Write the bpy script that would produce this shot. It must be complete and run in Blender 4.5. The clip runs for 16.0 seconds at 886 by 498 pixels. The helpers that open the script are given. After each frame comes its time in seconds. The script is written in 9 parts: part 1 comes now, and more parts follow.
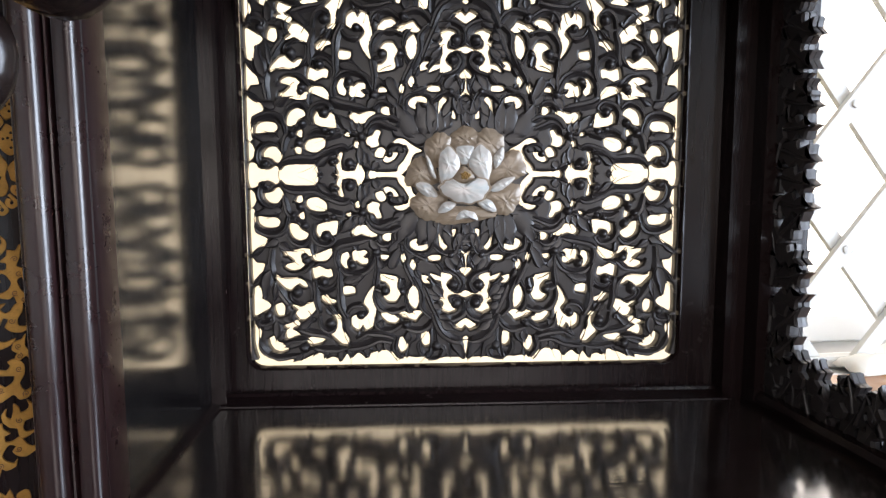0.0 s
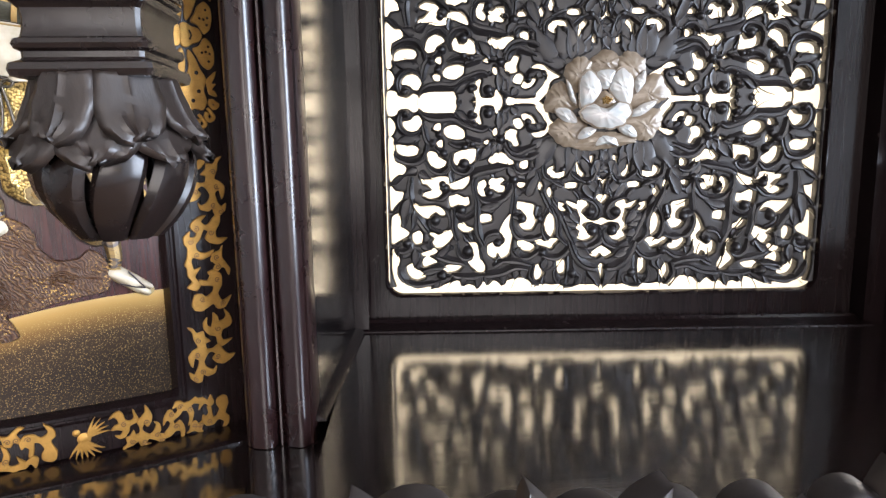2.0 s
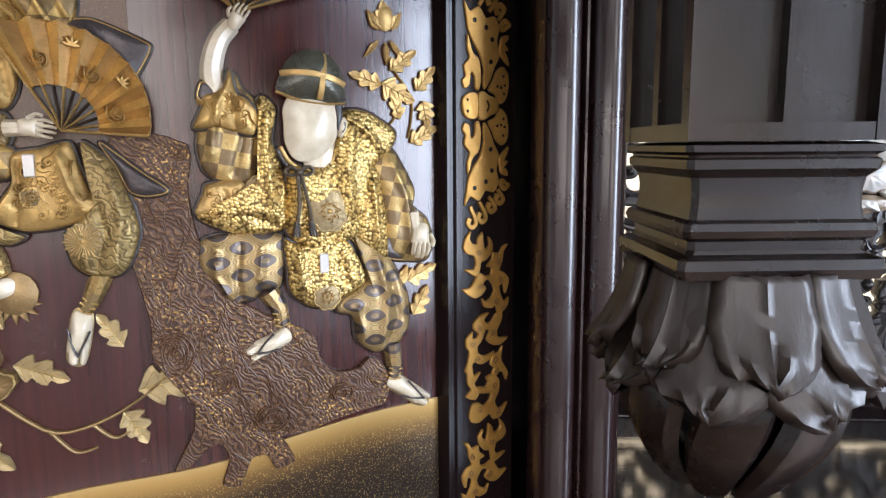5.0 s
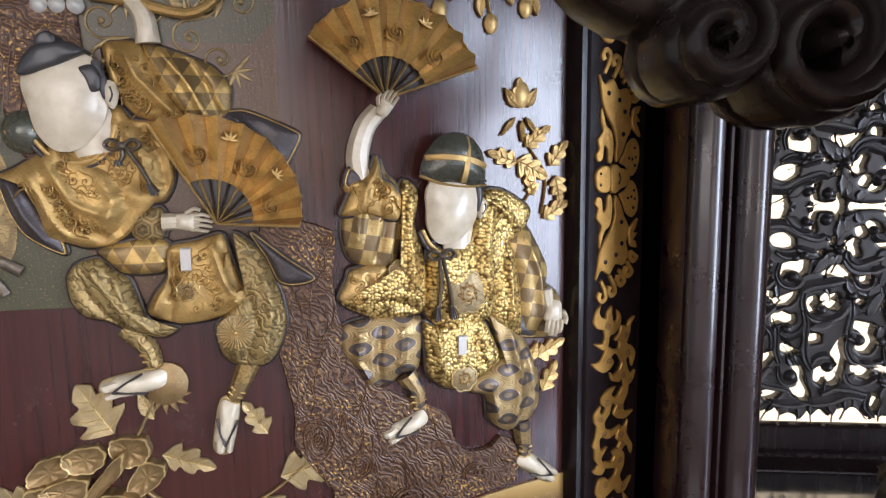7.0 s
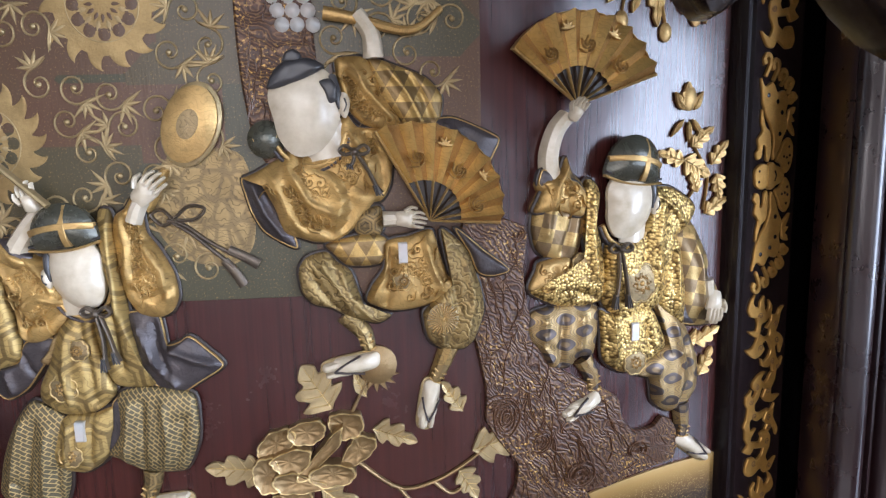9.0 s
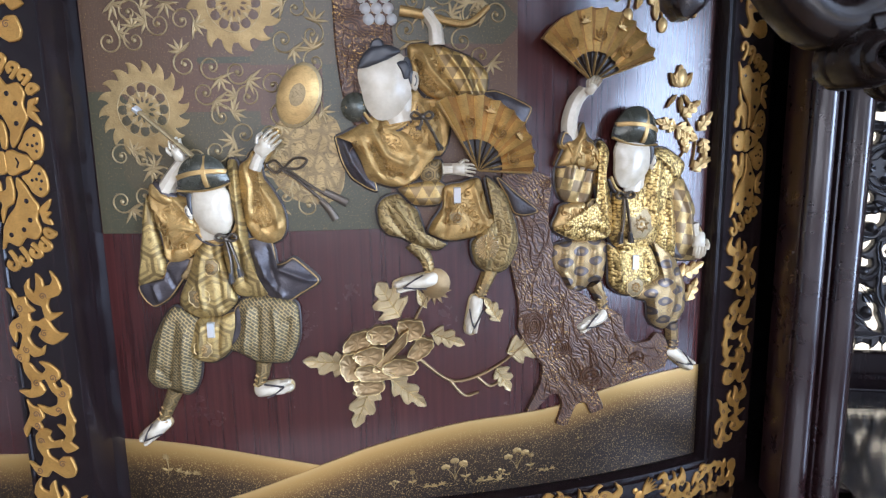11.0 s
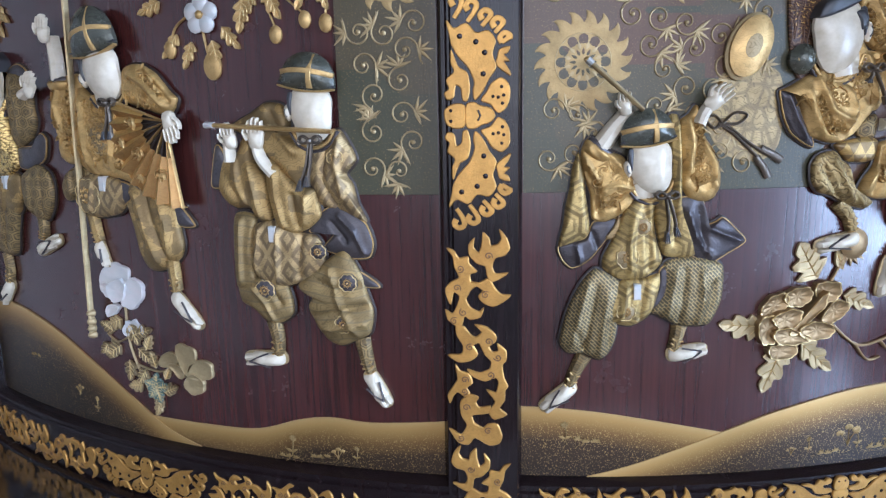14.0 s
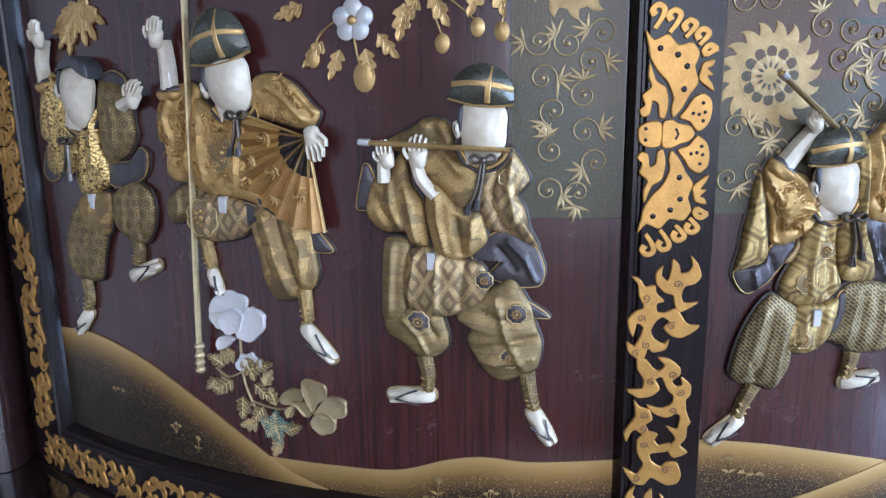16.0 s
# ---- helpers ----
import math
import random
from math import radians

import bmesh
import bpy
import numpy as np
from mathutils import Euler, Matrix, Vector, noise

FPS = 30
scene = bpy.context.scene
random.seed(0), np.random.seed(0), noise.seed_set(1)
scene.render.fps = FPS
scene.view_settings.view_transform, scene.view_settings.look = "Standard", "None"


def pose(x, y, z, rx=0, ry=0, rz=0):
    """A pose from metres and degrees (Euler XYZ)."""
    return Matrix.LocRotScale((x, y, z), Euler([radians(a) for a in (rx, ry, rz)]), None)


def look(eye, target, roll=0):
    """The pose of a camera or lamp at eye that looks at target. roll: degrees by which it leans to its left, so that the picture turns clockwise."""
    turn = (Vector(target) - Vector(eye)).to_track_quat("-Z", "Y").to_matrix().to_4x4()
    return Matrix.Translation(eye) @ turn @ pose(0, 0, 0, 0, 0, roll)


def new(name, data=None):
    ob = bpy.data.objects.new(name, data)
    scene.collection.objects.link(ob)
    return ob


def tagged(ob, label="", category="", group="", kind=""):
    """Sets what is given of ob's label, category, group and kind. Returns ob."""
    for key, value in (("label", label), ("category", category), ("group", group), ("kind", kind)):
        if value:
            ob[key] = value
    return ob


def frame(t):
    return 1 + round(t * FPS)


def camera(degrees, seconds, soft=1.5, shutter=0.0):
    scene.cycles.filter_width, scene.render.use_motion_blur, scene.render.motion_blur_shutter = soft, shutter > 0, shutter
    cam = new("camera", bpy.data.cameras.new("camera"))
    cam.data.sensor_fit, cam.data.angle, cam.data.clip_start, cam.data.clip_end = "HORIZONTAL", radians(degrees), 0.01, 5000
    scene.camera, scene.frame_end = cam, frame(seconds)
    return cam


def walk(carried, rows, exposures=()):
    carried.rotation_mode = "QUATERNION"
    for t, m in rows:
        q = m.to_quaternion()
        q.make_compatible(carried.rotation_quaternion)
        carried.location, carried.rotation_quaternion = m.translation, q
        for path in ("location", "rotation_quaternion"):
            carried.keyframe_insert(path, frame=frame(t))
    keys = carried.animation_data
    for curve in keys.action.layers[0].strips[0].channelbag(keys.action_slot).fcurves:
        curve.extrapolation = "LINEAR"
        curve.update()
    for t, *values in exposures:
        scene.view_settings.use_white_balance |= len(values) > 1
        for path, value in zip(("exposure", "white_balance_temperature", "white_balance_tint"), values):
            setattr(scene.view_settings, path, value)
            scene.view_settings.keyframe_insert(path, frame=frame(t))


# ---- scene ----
cam = camera(67.1, 16.0, 1.3)
METRES, EYE, TILT, LEAN, TURN = 0.8, 1.25, 0.0, 0.0, -7.6
ROWS = [
    (0.0, 0.0, 0.0, 0.0, -0.02, -6.32, 0.23),
    (0.5, -0.0172, 0.0007, -0.0186, 0.59, -7.2, 0.41),
    (1.0, -0.0394, -0.0031, -0.026, 1.14, -8.11, 0.61),
    (1.5, -0.0721, -0.0102, -0.0289, 1.85, -8.84, 0.84),
    (2.0, -0.104, -0.0109, -0.0332, 2.69, -9.47, 0.95),
    (2.5, -0.1348, -0.0066, -0.0357, 3.45, -9.87, 0.93),
    (3.0, -0.172, -0.0036, -0.0345, 4.24, -9.95, 0.88),
    (3.5, -0.2161, 0.0106, -0.0271, 4.75, -9.81, 0.79),
    (4.0, -0.2354, 0.0269, -0.0159, 5.17, -9.5, 0.62),
    (4.5, -0.2549, 0.0435, -0.0017, 5.52, -9.07, 0.5),
    (7.0, -0.3314, 0.057, 0.0507, 7.95, -8.27, 0.84),
    (7.5, -0.3476, 0.0541, 0.0512, 8.53, -8.36, 1.02),
    (8.0, -0.3677, 0.0485, 0.0546, 9.41, -8.53, 1.24),
    (8.5, -0.3906, 0.0354, 0.0582, 10.05, -8.76, 1.35),
    (11.0, -0.4091, -0.0865, 0.0486, 11.13, -10.37, 1.0),
    (11.5, -0.421, -0.1075, 0.0292, 11.06, -10.54, 1.0),
    (12.0, -0.4731, -0.1125, 0.0333, 10.85, -10.68, 1.08),
    (12.5, -0.5444, -0.1143, 0.0288, 10.66, -10.93, 1.17),
    (13.0, -0.5938, -0.1238, 0.0345, 10.53, -11.12, 1.24),
    (13.5, -0.6366, -0.1276, 0.0335, 10.48, -11.15, 1.19),
    (14.0, -0.6769, -0.1267, 0.0322, 10.31, -11.2, 1.1),
    (14.5, -0.6987, -0.1225, 0.0331, 9.86, -11.27, 1.06),
    (15.0, -0.7257, -0.1128, 0.0363, 8.95, -11.34, 1.05),
    (15.5, -0.7705, -0.1087, 0.0377, 7.73, -11.38, 1.01),
    (16.0, -0.8029, -0.1105, 0.0447, 6.63, -11.48, 0.91),
]
walk(cam, [(t, pose(0, 0, EYE, TILT, LEAN, TURN) @ pose(METRES * x, METRES * y, METRES * z, 90 + pitch, roll, yaw)) for t, x, y, z, yaw, pitch, roll in ROWS],
     [(0.0, 0.08, 7300, 15), (1.0, 0.32, 7300, 16), (2.0, 0.52, 7150, 15), (3.5, 0.44, 7100, 15), (4.7, 0.36, 7050, 15), (7.0, 0.14, 7000, 17), (8.5, 0.12, 6750, 17), (11.0, 0.30, 5950, 15), (13.0, 0.22, 5700, 14), (16.0, 0.24, 5450, 13)])

# ---------------------------------------------------------------- light
world = bpy.data.worlds.new("sky")
scene.world = world
world.use_nodes = True
wn = world.node_tree.nodes
sky = wn.new("ShaderNodeTexSky")
sky.sky_type, sky.sun_disc, sky.sun_elevation, sky.sun_rotation = "NISHITA", False, radians(38), radians(140)
world.node_tree.links.new(sky.outputs[0], wn["Background"].inputs[0])
wn["Background"].inputs[1].default_value = 0.1

sun = new("sun", bpy.data.lights.new("sun", "SUN"))
sun.data.energy, sun.data.angle, sun.data.color = 1.2, radians(12), (1.0, 0.95, 0.88)
sun.matrix_world = look((3, -3, 4), (0, 0, 1))


def window_light(place, target, w, h, watts, colour):
    lamp = new("window_light", bpy.data.lights.new("window_light", "AREA"))
    lamp.data.shape, lamp.data.size, lamp.data.size_y = "RECTANGLE", w, h
    lamp.data.energy, lamp.data.color = watts, colour
    lamp.matrix_world = look(place, target)


window_light((2.32, -1.35, 1.45), (0, -1.35, 1.45), 1.7, 2.1, 190, (0.66, 0.84, 1.10))
window_light((-0.35, -2.42, 1.75), (-0.35, 0, 1.75), 1.8, 1.5, 39, (0.92, 0.93, 0.97))


# ---------------------------------------------------------------- materials
def material(name, base, rough=0.4, metal=0.0, coat=0.0, spec=0.5):
    m = bpy.data.materials.new(name)
    m.use_nodes = True
    b = m.node_tree.nodes["Principled BSDF"]
    b.inputs["Base Color"].default_value = (*base, 1)
    b.inputs["Roughness"].default_value, b.inputs["Metallic"].default_value = rough, metal
    b.inputs["Coat Weight"].default_value, b.inputs["Specular IOR Level"].default_value = coat, spec
    b.inputs["Coat Roughness"].default_value = 0.12
    return m, m.node_tree.nodes, m.node_tree.links, b


def coords(nodes, links, scale, out="Object"):
    tc, mp = nodes.new("ShaderNodeTexCoord"), nodes.new("ShaderNodeMapping")
    mp.inputs["Scale"].default_value = scale
    links.new(tc.outputs[out], mp.inputs[0])
    return mp.outputs[0]


def noise_tex(nodes, links, vec, scale, detail=4.0, rough=0.6):
    n = nodes.new("ShaderNodeTexNoise")
    n.inputs["Scale"].default_value, n.inputs["Detail"].default_value, n.inputs["Roughness"].default_value = scale, detail, rough
    links.new(vec, n.inputs["Vector"])
    return n.outputs["Fac"]


def ramp(nodes, links, fac, stops):
    r = nodes.new("ShaderNodeValToRGB")
    while len(r.color_ramp.elements) < len(stops):
        r.color_ramp.elements.new(0.5)
    for e, (p, c) in zip(r.color_ramp.elements, stops):
        e.position, e.color = p, (*c, 1) if len(c) == 3 else c
    links.new(fac, r.inputs[0])
    return r.outputs[0]


def bump(nodes, links, b, height, strength, dist, socket="Normal"):
    n = nodes.new("ShaderNodeBump")
    n.inputs["Strength"].default_value, n.inputs["Distance"].default_value = strength, dist
    links.new(height, n.inputs["Height"])
    links.new(n.outputs[0], b.inputs[socket])
    return n


def mixc(nodes, links, fac, a, b, mode="MIX"):
    m = nodes.new("ShaderNodeMix")
    m.data_type, m.blend_type = "RGBA", mode
    for sock, v in ((m.inputs["Factor"], fac), (m.inputs["A"], a), (m.inputs["B"], b)):
        if isinstance(v, tuple):
            sock.default_value = (*v, 1)
        elif isinstance(v, float):
            sock.default_value = v
        else:
            links.new(v, sock)
    return m.outputs["Result"]


def wood(name, dark, light, rough, coat, grain=(260, 260, 9), streak=0.55, bump_d=0.0002, spec=0.5):
    m, n, l, b = material(name, light, rough, 0, coat, spec)
    v = coords(n, l, grain)
    g = noise_tex(n, l, v, 1.0, 6, 0.7)
    big = noise_tex(n, l, coords(n, l, (14, 14, 3)), 1.0, 3)
    mid = tuple((x + y) / 2 for x, y in zip(dark, light))
    c = ramp(n, l, g, [(0.3, dark), (streak, mid), (0.75, light)])
    c = mixc(n, l, ramp(n, l, big, [(0.35, (0, 0, 0)), (0.7, (1, 1, 1))]), c, mid, "MIX")
    l.new(c, b.inputs["Base Color"])
    worn = noise_tex(n, l, coords(n, l, (40, 40, 40)), 1.0, 5, 0.7)
    l.new(ramp(n, l, worn, [(0.3, (rough * 0.75,) * 3), (0.75, (min(1, rough * 1.35),) * 3)]), b.inputs["Roughness"])
    bump(n, l, b, g, 0.35, bump_d)
    return m


ROSEWOOD = wood("polished_rosewood", (0.009, 0.0032, 0.0038), (0.032, 0.012, 0.012), 0.30, 0.35, spec=0.6)
PANEL_WOOD = wood("rosewood_panel", (0.004, 0.0018, 0.0024), (0.088, 0.0225, 0.0185), 0.23, 0.2, (420, 420, 9), 0.56)
WORN_WOOD = wood("worn_dark_wood", (0.010, 0.007, 0.006), (0.034, 0.024, 0.020), 0.40, 0.0, (220, 220, 40), 0.5, 0.0005)
EBONY = wood("dark_carved_wood", (0.011, 0.0090, 0.0092), (0.029, 0.0240, 0.0240), 0.40, 0.0, (150, 150, 60), 0.5, 0.0004)
BURNISHED = wood("burnished_dark_wood", (0.006, 0.004, 0.0036), (0.015, 0.0095, 0.0085), 0.24, 0.1, (150, 150, 60), 0.5, 0.0003, spec=0.36)
FRAME_WOOD = wood("ebonised_frame", (0.005, 0.0030, 0.0032), (0.016, 0.0088, 0.0088), 0.22, 0.03, spec=0.24)


def lacquer(name, base, rough, gloss=0.06):
    m, n, l, b = material(name, base, rough, 0, 1.0, 0.9)
    b.inputs["Coat Roughness"].default_value = gloss
    b.inputs["Coat IOR"].default_value, b.inputs["IOR"].default_value = 1.75, 1.5
    v = coords(n, l, (1, 1, 1))
    fine = noise_tex(n, l, coords(n, l, (90, 420, 90)), 1.0, 4)
    blot = noise_tex(n, l, v, 12, 5, 0.65)
    c = ramp(n, l, blot, [(0.3, tuple(x * 0.7 for x in base)), (0.7, tuple(x * 1.5 for x in base))])
    l.new(c, b.inputs["Base Color"])
    l.new(ramp(n, l, blot, [(0.3, (rough * 0.8,) * 3), (0.75, (rough * 1.4,) * 3)]), b.inputs["Roughness"])
    wave = noise_tex(n, l, coords(n, l, (10, 800, 10)), 1.0, 2)
    add = n.new("ShaderNodeMath")
    add.operation, add.inputs[1].default_value = "MULTIPLY_ADD", 0.06
    l.new(fine, add.inputs[0])
    l.new(wave, add.inputs[2])
    bump(n, l, b, add.outputs[0], 0.5, 0.00007)
    bump(n, l, b, add.outputs[0], 0.5, 0.00007, "Coat Normal")
    return m


SHELF_LACQUER = lacquer("black_shelf_lacquer", (0.009, 0.0056, 0.0052), 0.14)
SIDE_LACQUER = lacquer("black_side_lacquer", (0.008, 0.0078, 0.008), 0.16, 0.13)


def gold(name, base, rough, pattern="", scale=300.0, dark=(0.05, 0.035, 0.02), amount=0.55, metal=0.62, engrave=0.5):
    m, n, l, b = material(name, base, rough, metal)
    uv = coords(n, l, (1, 1, 1), "UV")
    tone = noise_tex(n, l, uv, 110, 6, 0.7)
    lo, hi = tuple(x * 0.74 for x in base), tuple(min(1, x * 1.2) for x in base)
    c = ramp(n, l, tone, [(0.3, lo), (0.55, base), (0.8, hi)])
    # brown patina in broad worn patches
    worn = ramp(n, l, noise_tex(n, l, uv, 38, 5, 0.65), [(0.44, (0, 0, 0)), (0.68, (0.6, 0.6, 0.6))])
    c = mixc(n, l, worn, c, (base[0] * 0.52, base[1] * 0.46, base[2] * 0.38))
    h = noise_tex(n, l, uv, 900, 3)
    eng = n.new("ShaderNodeTexWave")
    eng.wave_type, eng.rings_direction = "RINGS", "SPHERICAL"
    eng.inputs["Scale"].default_value, eng.inputs["Distortion"].default_value, eng.inputs["Detail"].default_value = 150, 26, 2.0
    eng.inputs["Detail Scale"].default_value = 0.9
    l.new(uv, eng.inputs["Vector"])
    line = ramp(n, l, eng.outputs["Fac"], [(0.02, (1, 1, 1)), (0.12, (0, 0, 0))])
    lk = n.new("ShaderNodeMath")
    lk.operation, lk.inputs[1].default_value = "MULTIPLY", engrave
    l.new(line, lk.inputs[0])
    c = mixc(n, l, lk.outputs[0], c, tuple(x * 0.3 for x in base))
    fac = None
    if pattern == "check":
        t = n.new("ShaderNodeTexChecker")
        t.inputs["Scale"].default_value = scale
        mp = n.new("ShaderNodeMapping")
        mp.inputs["Rotation"].default_value = (0, 0, radians(12))
        l.new(uv, mp.inputs[0])
        l.new(mp.outputs[0], t.inputs["Vector"])
        fac = t.outputs["Fac"]
    elif pattern == "lozenge":
        mp = n.new("ShaderNodeMapping")
        mp.inputs["Rotation"].default_value, mp.inputs["Scale"].default_value = (0, 0, radians(45)), (1, 1, 1)
        sq = n.new("ShaderNodeMapping")
        sq.inputs["Scale"].default_value = (1.25, 0.8, 1)
        l.new(uv, sq.inputs[0])
        l.new(sq.outputs[0], mp.inputs[0])
        t = n.new("ShaderNodeTexVoronoi")
        t.feature = "DISTANCE_TO_EDGE"
        t.inputs["Scale"].default_value, t.inputs["Randomness"].default_value = scale, 0.06
        l.new(mp.outputs[0], t.inputs["Vector"])
        fac = ramp(n, l, t.outputs["Distance"], [(0.10, (0, 0, 0)), (0.16, (1, 1, 1)), (0.30, (1, 1, 1)), (0.34, (0.2, 0.2, 0.2))])
        h = t.outputs["Distance"]
    elif pattern == "ogee":
        # dark lozenges in staggered columns, gold lines waving between them
        sep = n.new("ShaderNodeSeparateXYZ")
        l.new(uv, sep.inputs[0])
        sides = []
        for axis, k in ((0, scale), (1, scale * 1.65)):
            q = n.new("ShaderNodeMath")
            q.operation, q.inputs[1].default_value = "MULTIPLY", k * math.tau
            l.new(sep.outputs[axis], q.inputs[0])
            w = n.new("ShaderNodeMath")
            w.operation = "COSINE"
            l.new(q.outputs[0], w.inputs[0])
            sides.append(w.outputs[0])
        both = n.new("ShaderNodeMath")
        both.operation = "ADD"
        l.new(sides[0], both.inputs[0])
        l.new(sides[1], both.inputs[1])
        size = n.new("ShaderNodeMath")
        size.operation = "ABSOLUTE"
        l.new(both.outputs[0], size.inputs[0])
        half = n.new("ShaderNodeMath")
        half.operation, half.inputs[1].default_value = "MULTIPLY", 0.5
        l.new(size.outputs[0], half.inputs[0])
        fac = ramp(n, l, half.outputs[0], [(0.0, (0, 0, 0)), (0.07, (0, 0, 0)), (0.09, (0.6, 0.6, 0.6)), (0.13, (0.6, 0.6, 0.6)), (0.15, (0, 0, 0)), (0.26, (0, 0, 0)), (0.28, (0.6, 0.6, 0.6)), (0.33, (0.6, 0.6, 0.6)), (0.35, (0, 0, 0)), (0.47, (0, 0, 0)), (0.52, (1, 1, 1)), (0.86, (1, 1, 1)), (0.93, (0.6, 0.6, 0.6))])
        h = fac
    elif pattern == "triangles":
        sep = n.new("ShaderNodeSeparateXYZ")
        l.new(uv, sep.inputs[0])
        rows = n.new("ShaderNodeMath")
        rows.operation, rows.inputs[1].default_value = "MULTIPLY", scale * 1.1547
        l.new(sep.outputs[1], rows.inputs[0])
        cols = n.new("ShaderNodeMath")
        cols.operation, cols.inputs[1].default_value = "MULTIPLY", scale
        l.new(sep.outputs[0], cols.inputs[0])
        shear = n.new("ShaderNodeMath")
        shear.operation, shear.inputs[1].default_value = "MULTIPLY_ADD", -0.5
        l.new(rows.outputs[0], shear.inputs[0])
        l.new(cols.outputs[0], shear.inputs[2])
        halves = []
        for q in (rows, shear):
            w = n.new("ShaderNodeMath")
            w.operation = "FRACT"
            l.new(q.outputs[0], w.inputs[0])
            halves.append(w.outputs[0])
        both = n.new("ShaderNodeMath")
        both.operation = "ADD"
        l.new(halves[0], both.inputs[0])
        l.new(halves[1], both.inputs[1])
        over = n.new("ShaderNodeMath")
        over.operation, over.inputs[1].default_value = "GREATER_THAN", 1.0
        l.new(both.outputs[0], over.inputs[0])
        fac = over.outputs[0]
    elif pattern in ("cells", "dots", "hex"):
        t = n.new("ShaderNodeTexVoronoi")
        t.feature = {"cells": "DISTANCE_TO_EDGE", "dots": "F1", "hex": "DISTANCE_TO_EDGE"}[pattern]
        t.inputs["Scale"].default_value, t.inputs["Randomness"].default_value = scale, {"cells": 1.0, "dots": 0.78, "hex": 0.25}[pattern]
        l.new(uv, t.inputs["Vector"])
        stops = [(0.0, (1, 1, 1)), (0.06, (1, 1, 1)), (0.13, (0, 0, 0))] if pattern != "dots" else [(0.46, (0, 0, 0)), (0.66, (0.75, 0.75, 0.75)), (0.80, (1, 1, 1))]
        fac = ramp(n, l, t.outputs["Distance"], stops)
        h = t.outputs["Distance"]
        if pattern == "dots":
            h = ramp(n, l, t.outputs["Distance"], [(0.0, (1, 1, 1)), (0.3, (0.85, 0.85, 0.85)), (0.52, (0.35, 0.35, 0.35)), (0.7, (0, 0, 0))])
    elif pattern == "cloud":
        t = n.new("ShaderNodeTexVoronoi")
        t.distance, t.inputs["Scale"].default_value = "CHEBYCHEV", scale
        l.new(uv, t.inputs["Vector"])
        sepc = n.new("ShaderNodeSeparateColor")
        l.new(t.outputs["Color"], sepc.inputs[0])
        fac = ramp(n, l, sepc.outputs[0], [(0.0, (0, 0, 0)), (0.52, (0, 0, 0)), (0.56, (0.8, 0.8, 0.8)), (0.8, (1, 1, 1))])
    elif pattern == "hexagon":
        # honeycomb: three sets of lines at sixty degrees, cut off where they would cross
        sep = n.new("ShaderNodeSeparateXYZ")
        l.new(uv, sep.inputs[0])
        hexes = []
        for ox, oy in ((0.0, 0.0), (0.5, 0.8660254)):
            parts = []
            for axis, step, off in ((0, 1.0, ox), (1, 1.7320508, oy)):
                q = n.new("ShaderNodeMath")
                q.operation, q.inputs[1].default_value, q.inputs[2].default_value = "MULTIPLY_ADD", scale / step, 0.5 - off / step
                l.new(sep.outputs[axis], q.inputs[0])
                w = n.new("ShaderNodeMath")
                w.operation = "FRACT"
                l.new(q.outputs[0], w.inputs[0])
                c0 = n.new("ShaderNodeMath")
                c0.operation, c0.inputs[1].default_value, c0.inputs[2].default_value = "MULTIPLY_ADD", step, -step / 2
                l.new(w.outputs[0], c0.inputs[0])
                ab = n.new("ShaderNodeMath")
                ab.operation = "ABSOLUTE"
                l.new(c0.outputs[0], ab.inputs[0])
                parts.append(ab.outputs[0])
            half = n.new("ShaderNodeMath")
            half.operation, half.inputs[1].default_value = "MULTIPLY", 0.8660254
            l.new(parts[1], half.inputs[0])
            slant = n.new("ShaderNodeMath")
            slant.operation, slant.inputs[1].default_value = "MULTIPLY_ADD", 0.5
            l.new(parts[0], slant.inputs[0])
            l.new(half.outputs[0], slant.inputs[2])
            far = n.new("ShaderNodeMath")
            far.operation = "MAXIMUM"
            l.new(slant.outputs[0], far.inputs[0])
            l.new(parts[0], far.inputs[1])
            hexes.append(far.outputs[0])
        cell = n.new("ShaderNodeMath")
        cell.operation = "MINIMUM"
        l.new(hexes[0], cell.inputs[0])
        l.new(hexes[1], cell.inputs[1])
        fac = ramp(n, l, cell.outputs[0], [(0.0, (0.7, 0.7, 0.7)), (0.12, (0, 0, 0)), (0.26, (0, 0, 0)), (0.28, (0.75, 0.75, 0.75)), (0.34, (0.75, 0.75, 0.75)), (0.36, (0, 0, 0)), (0.43, (0, 0, 0)), (0.455, (1, 1, 1))])
        h = cell.outputs[0]
    elif pattern == "waves":
        t = n.new("ShaderNodeTexWave")
        t.wave_type, t.bands_direction = "BANDS", "DIAGONAL"
        t.inputs["Scale"].default_value, t.inputs["Distortion"].default_value, t.inputs["Detail"].default_value, t.inputs["Detail Scale"].default_value = scale, 14, 2, 1.4
        l.new(uv, t.inputs["Vector"])
        fac = ramp(n, l, t.outputs["Fac"], [(0.1, (1, 1, 1)), (0.3, (0, 0, 0))])
        h = t.outputs["Fac"]
    elif pattern == "fret":
        mp = n.new("ShaderNodeMapping")
        mp.inputs["Rotation"].default_value, mp.inputs["Scale"].default_value = (0, 0, radians(45)), (scale, scale, scale)
        l.new(uv, mp.inputs[0])
        t = n.new("ShaderNodeTexBrick")
        t.offset, t.squash, t.squash_frequency = 0.5, 0.5, 2
        t.inputs["Scale"].default_value, t.inputs["Mortar Size"].default_value, t.inputs["Mortar Smooth"].default_value = 1.0, 0.026, 0.1
        t.inputs["Brick Width"].default_value, t.inputs["Row Height"].default_value = 0.62, 0.22
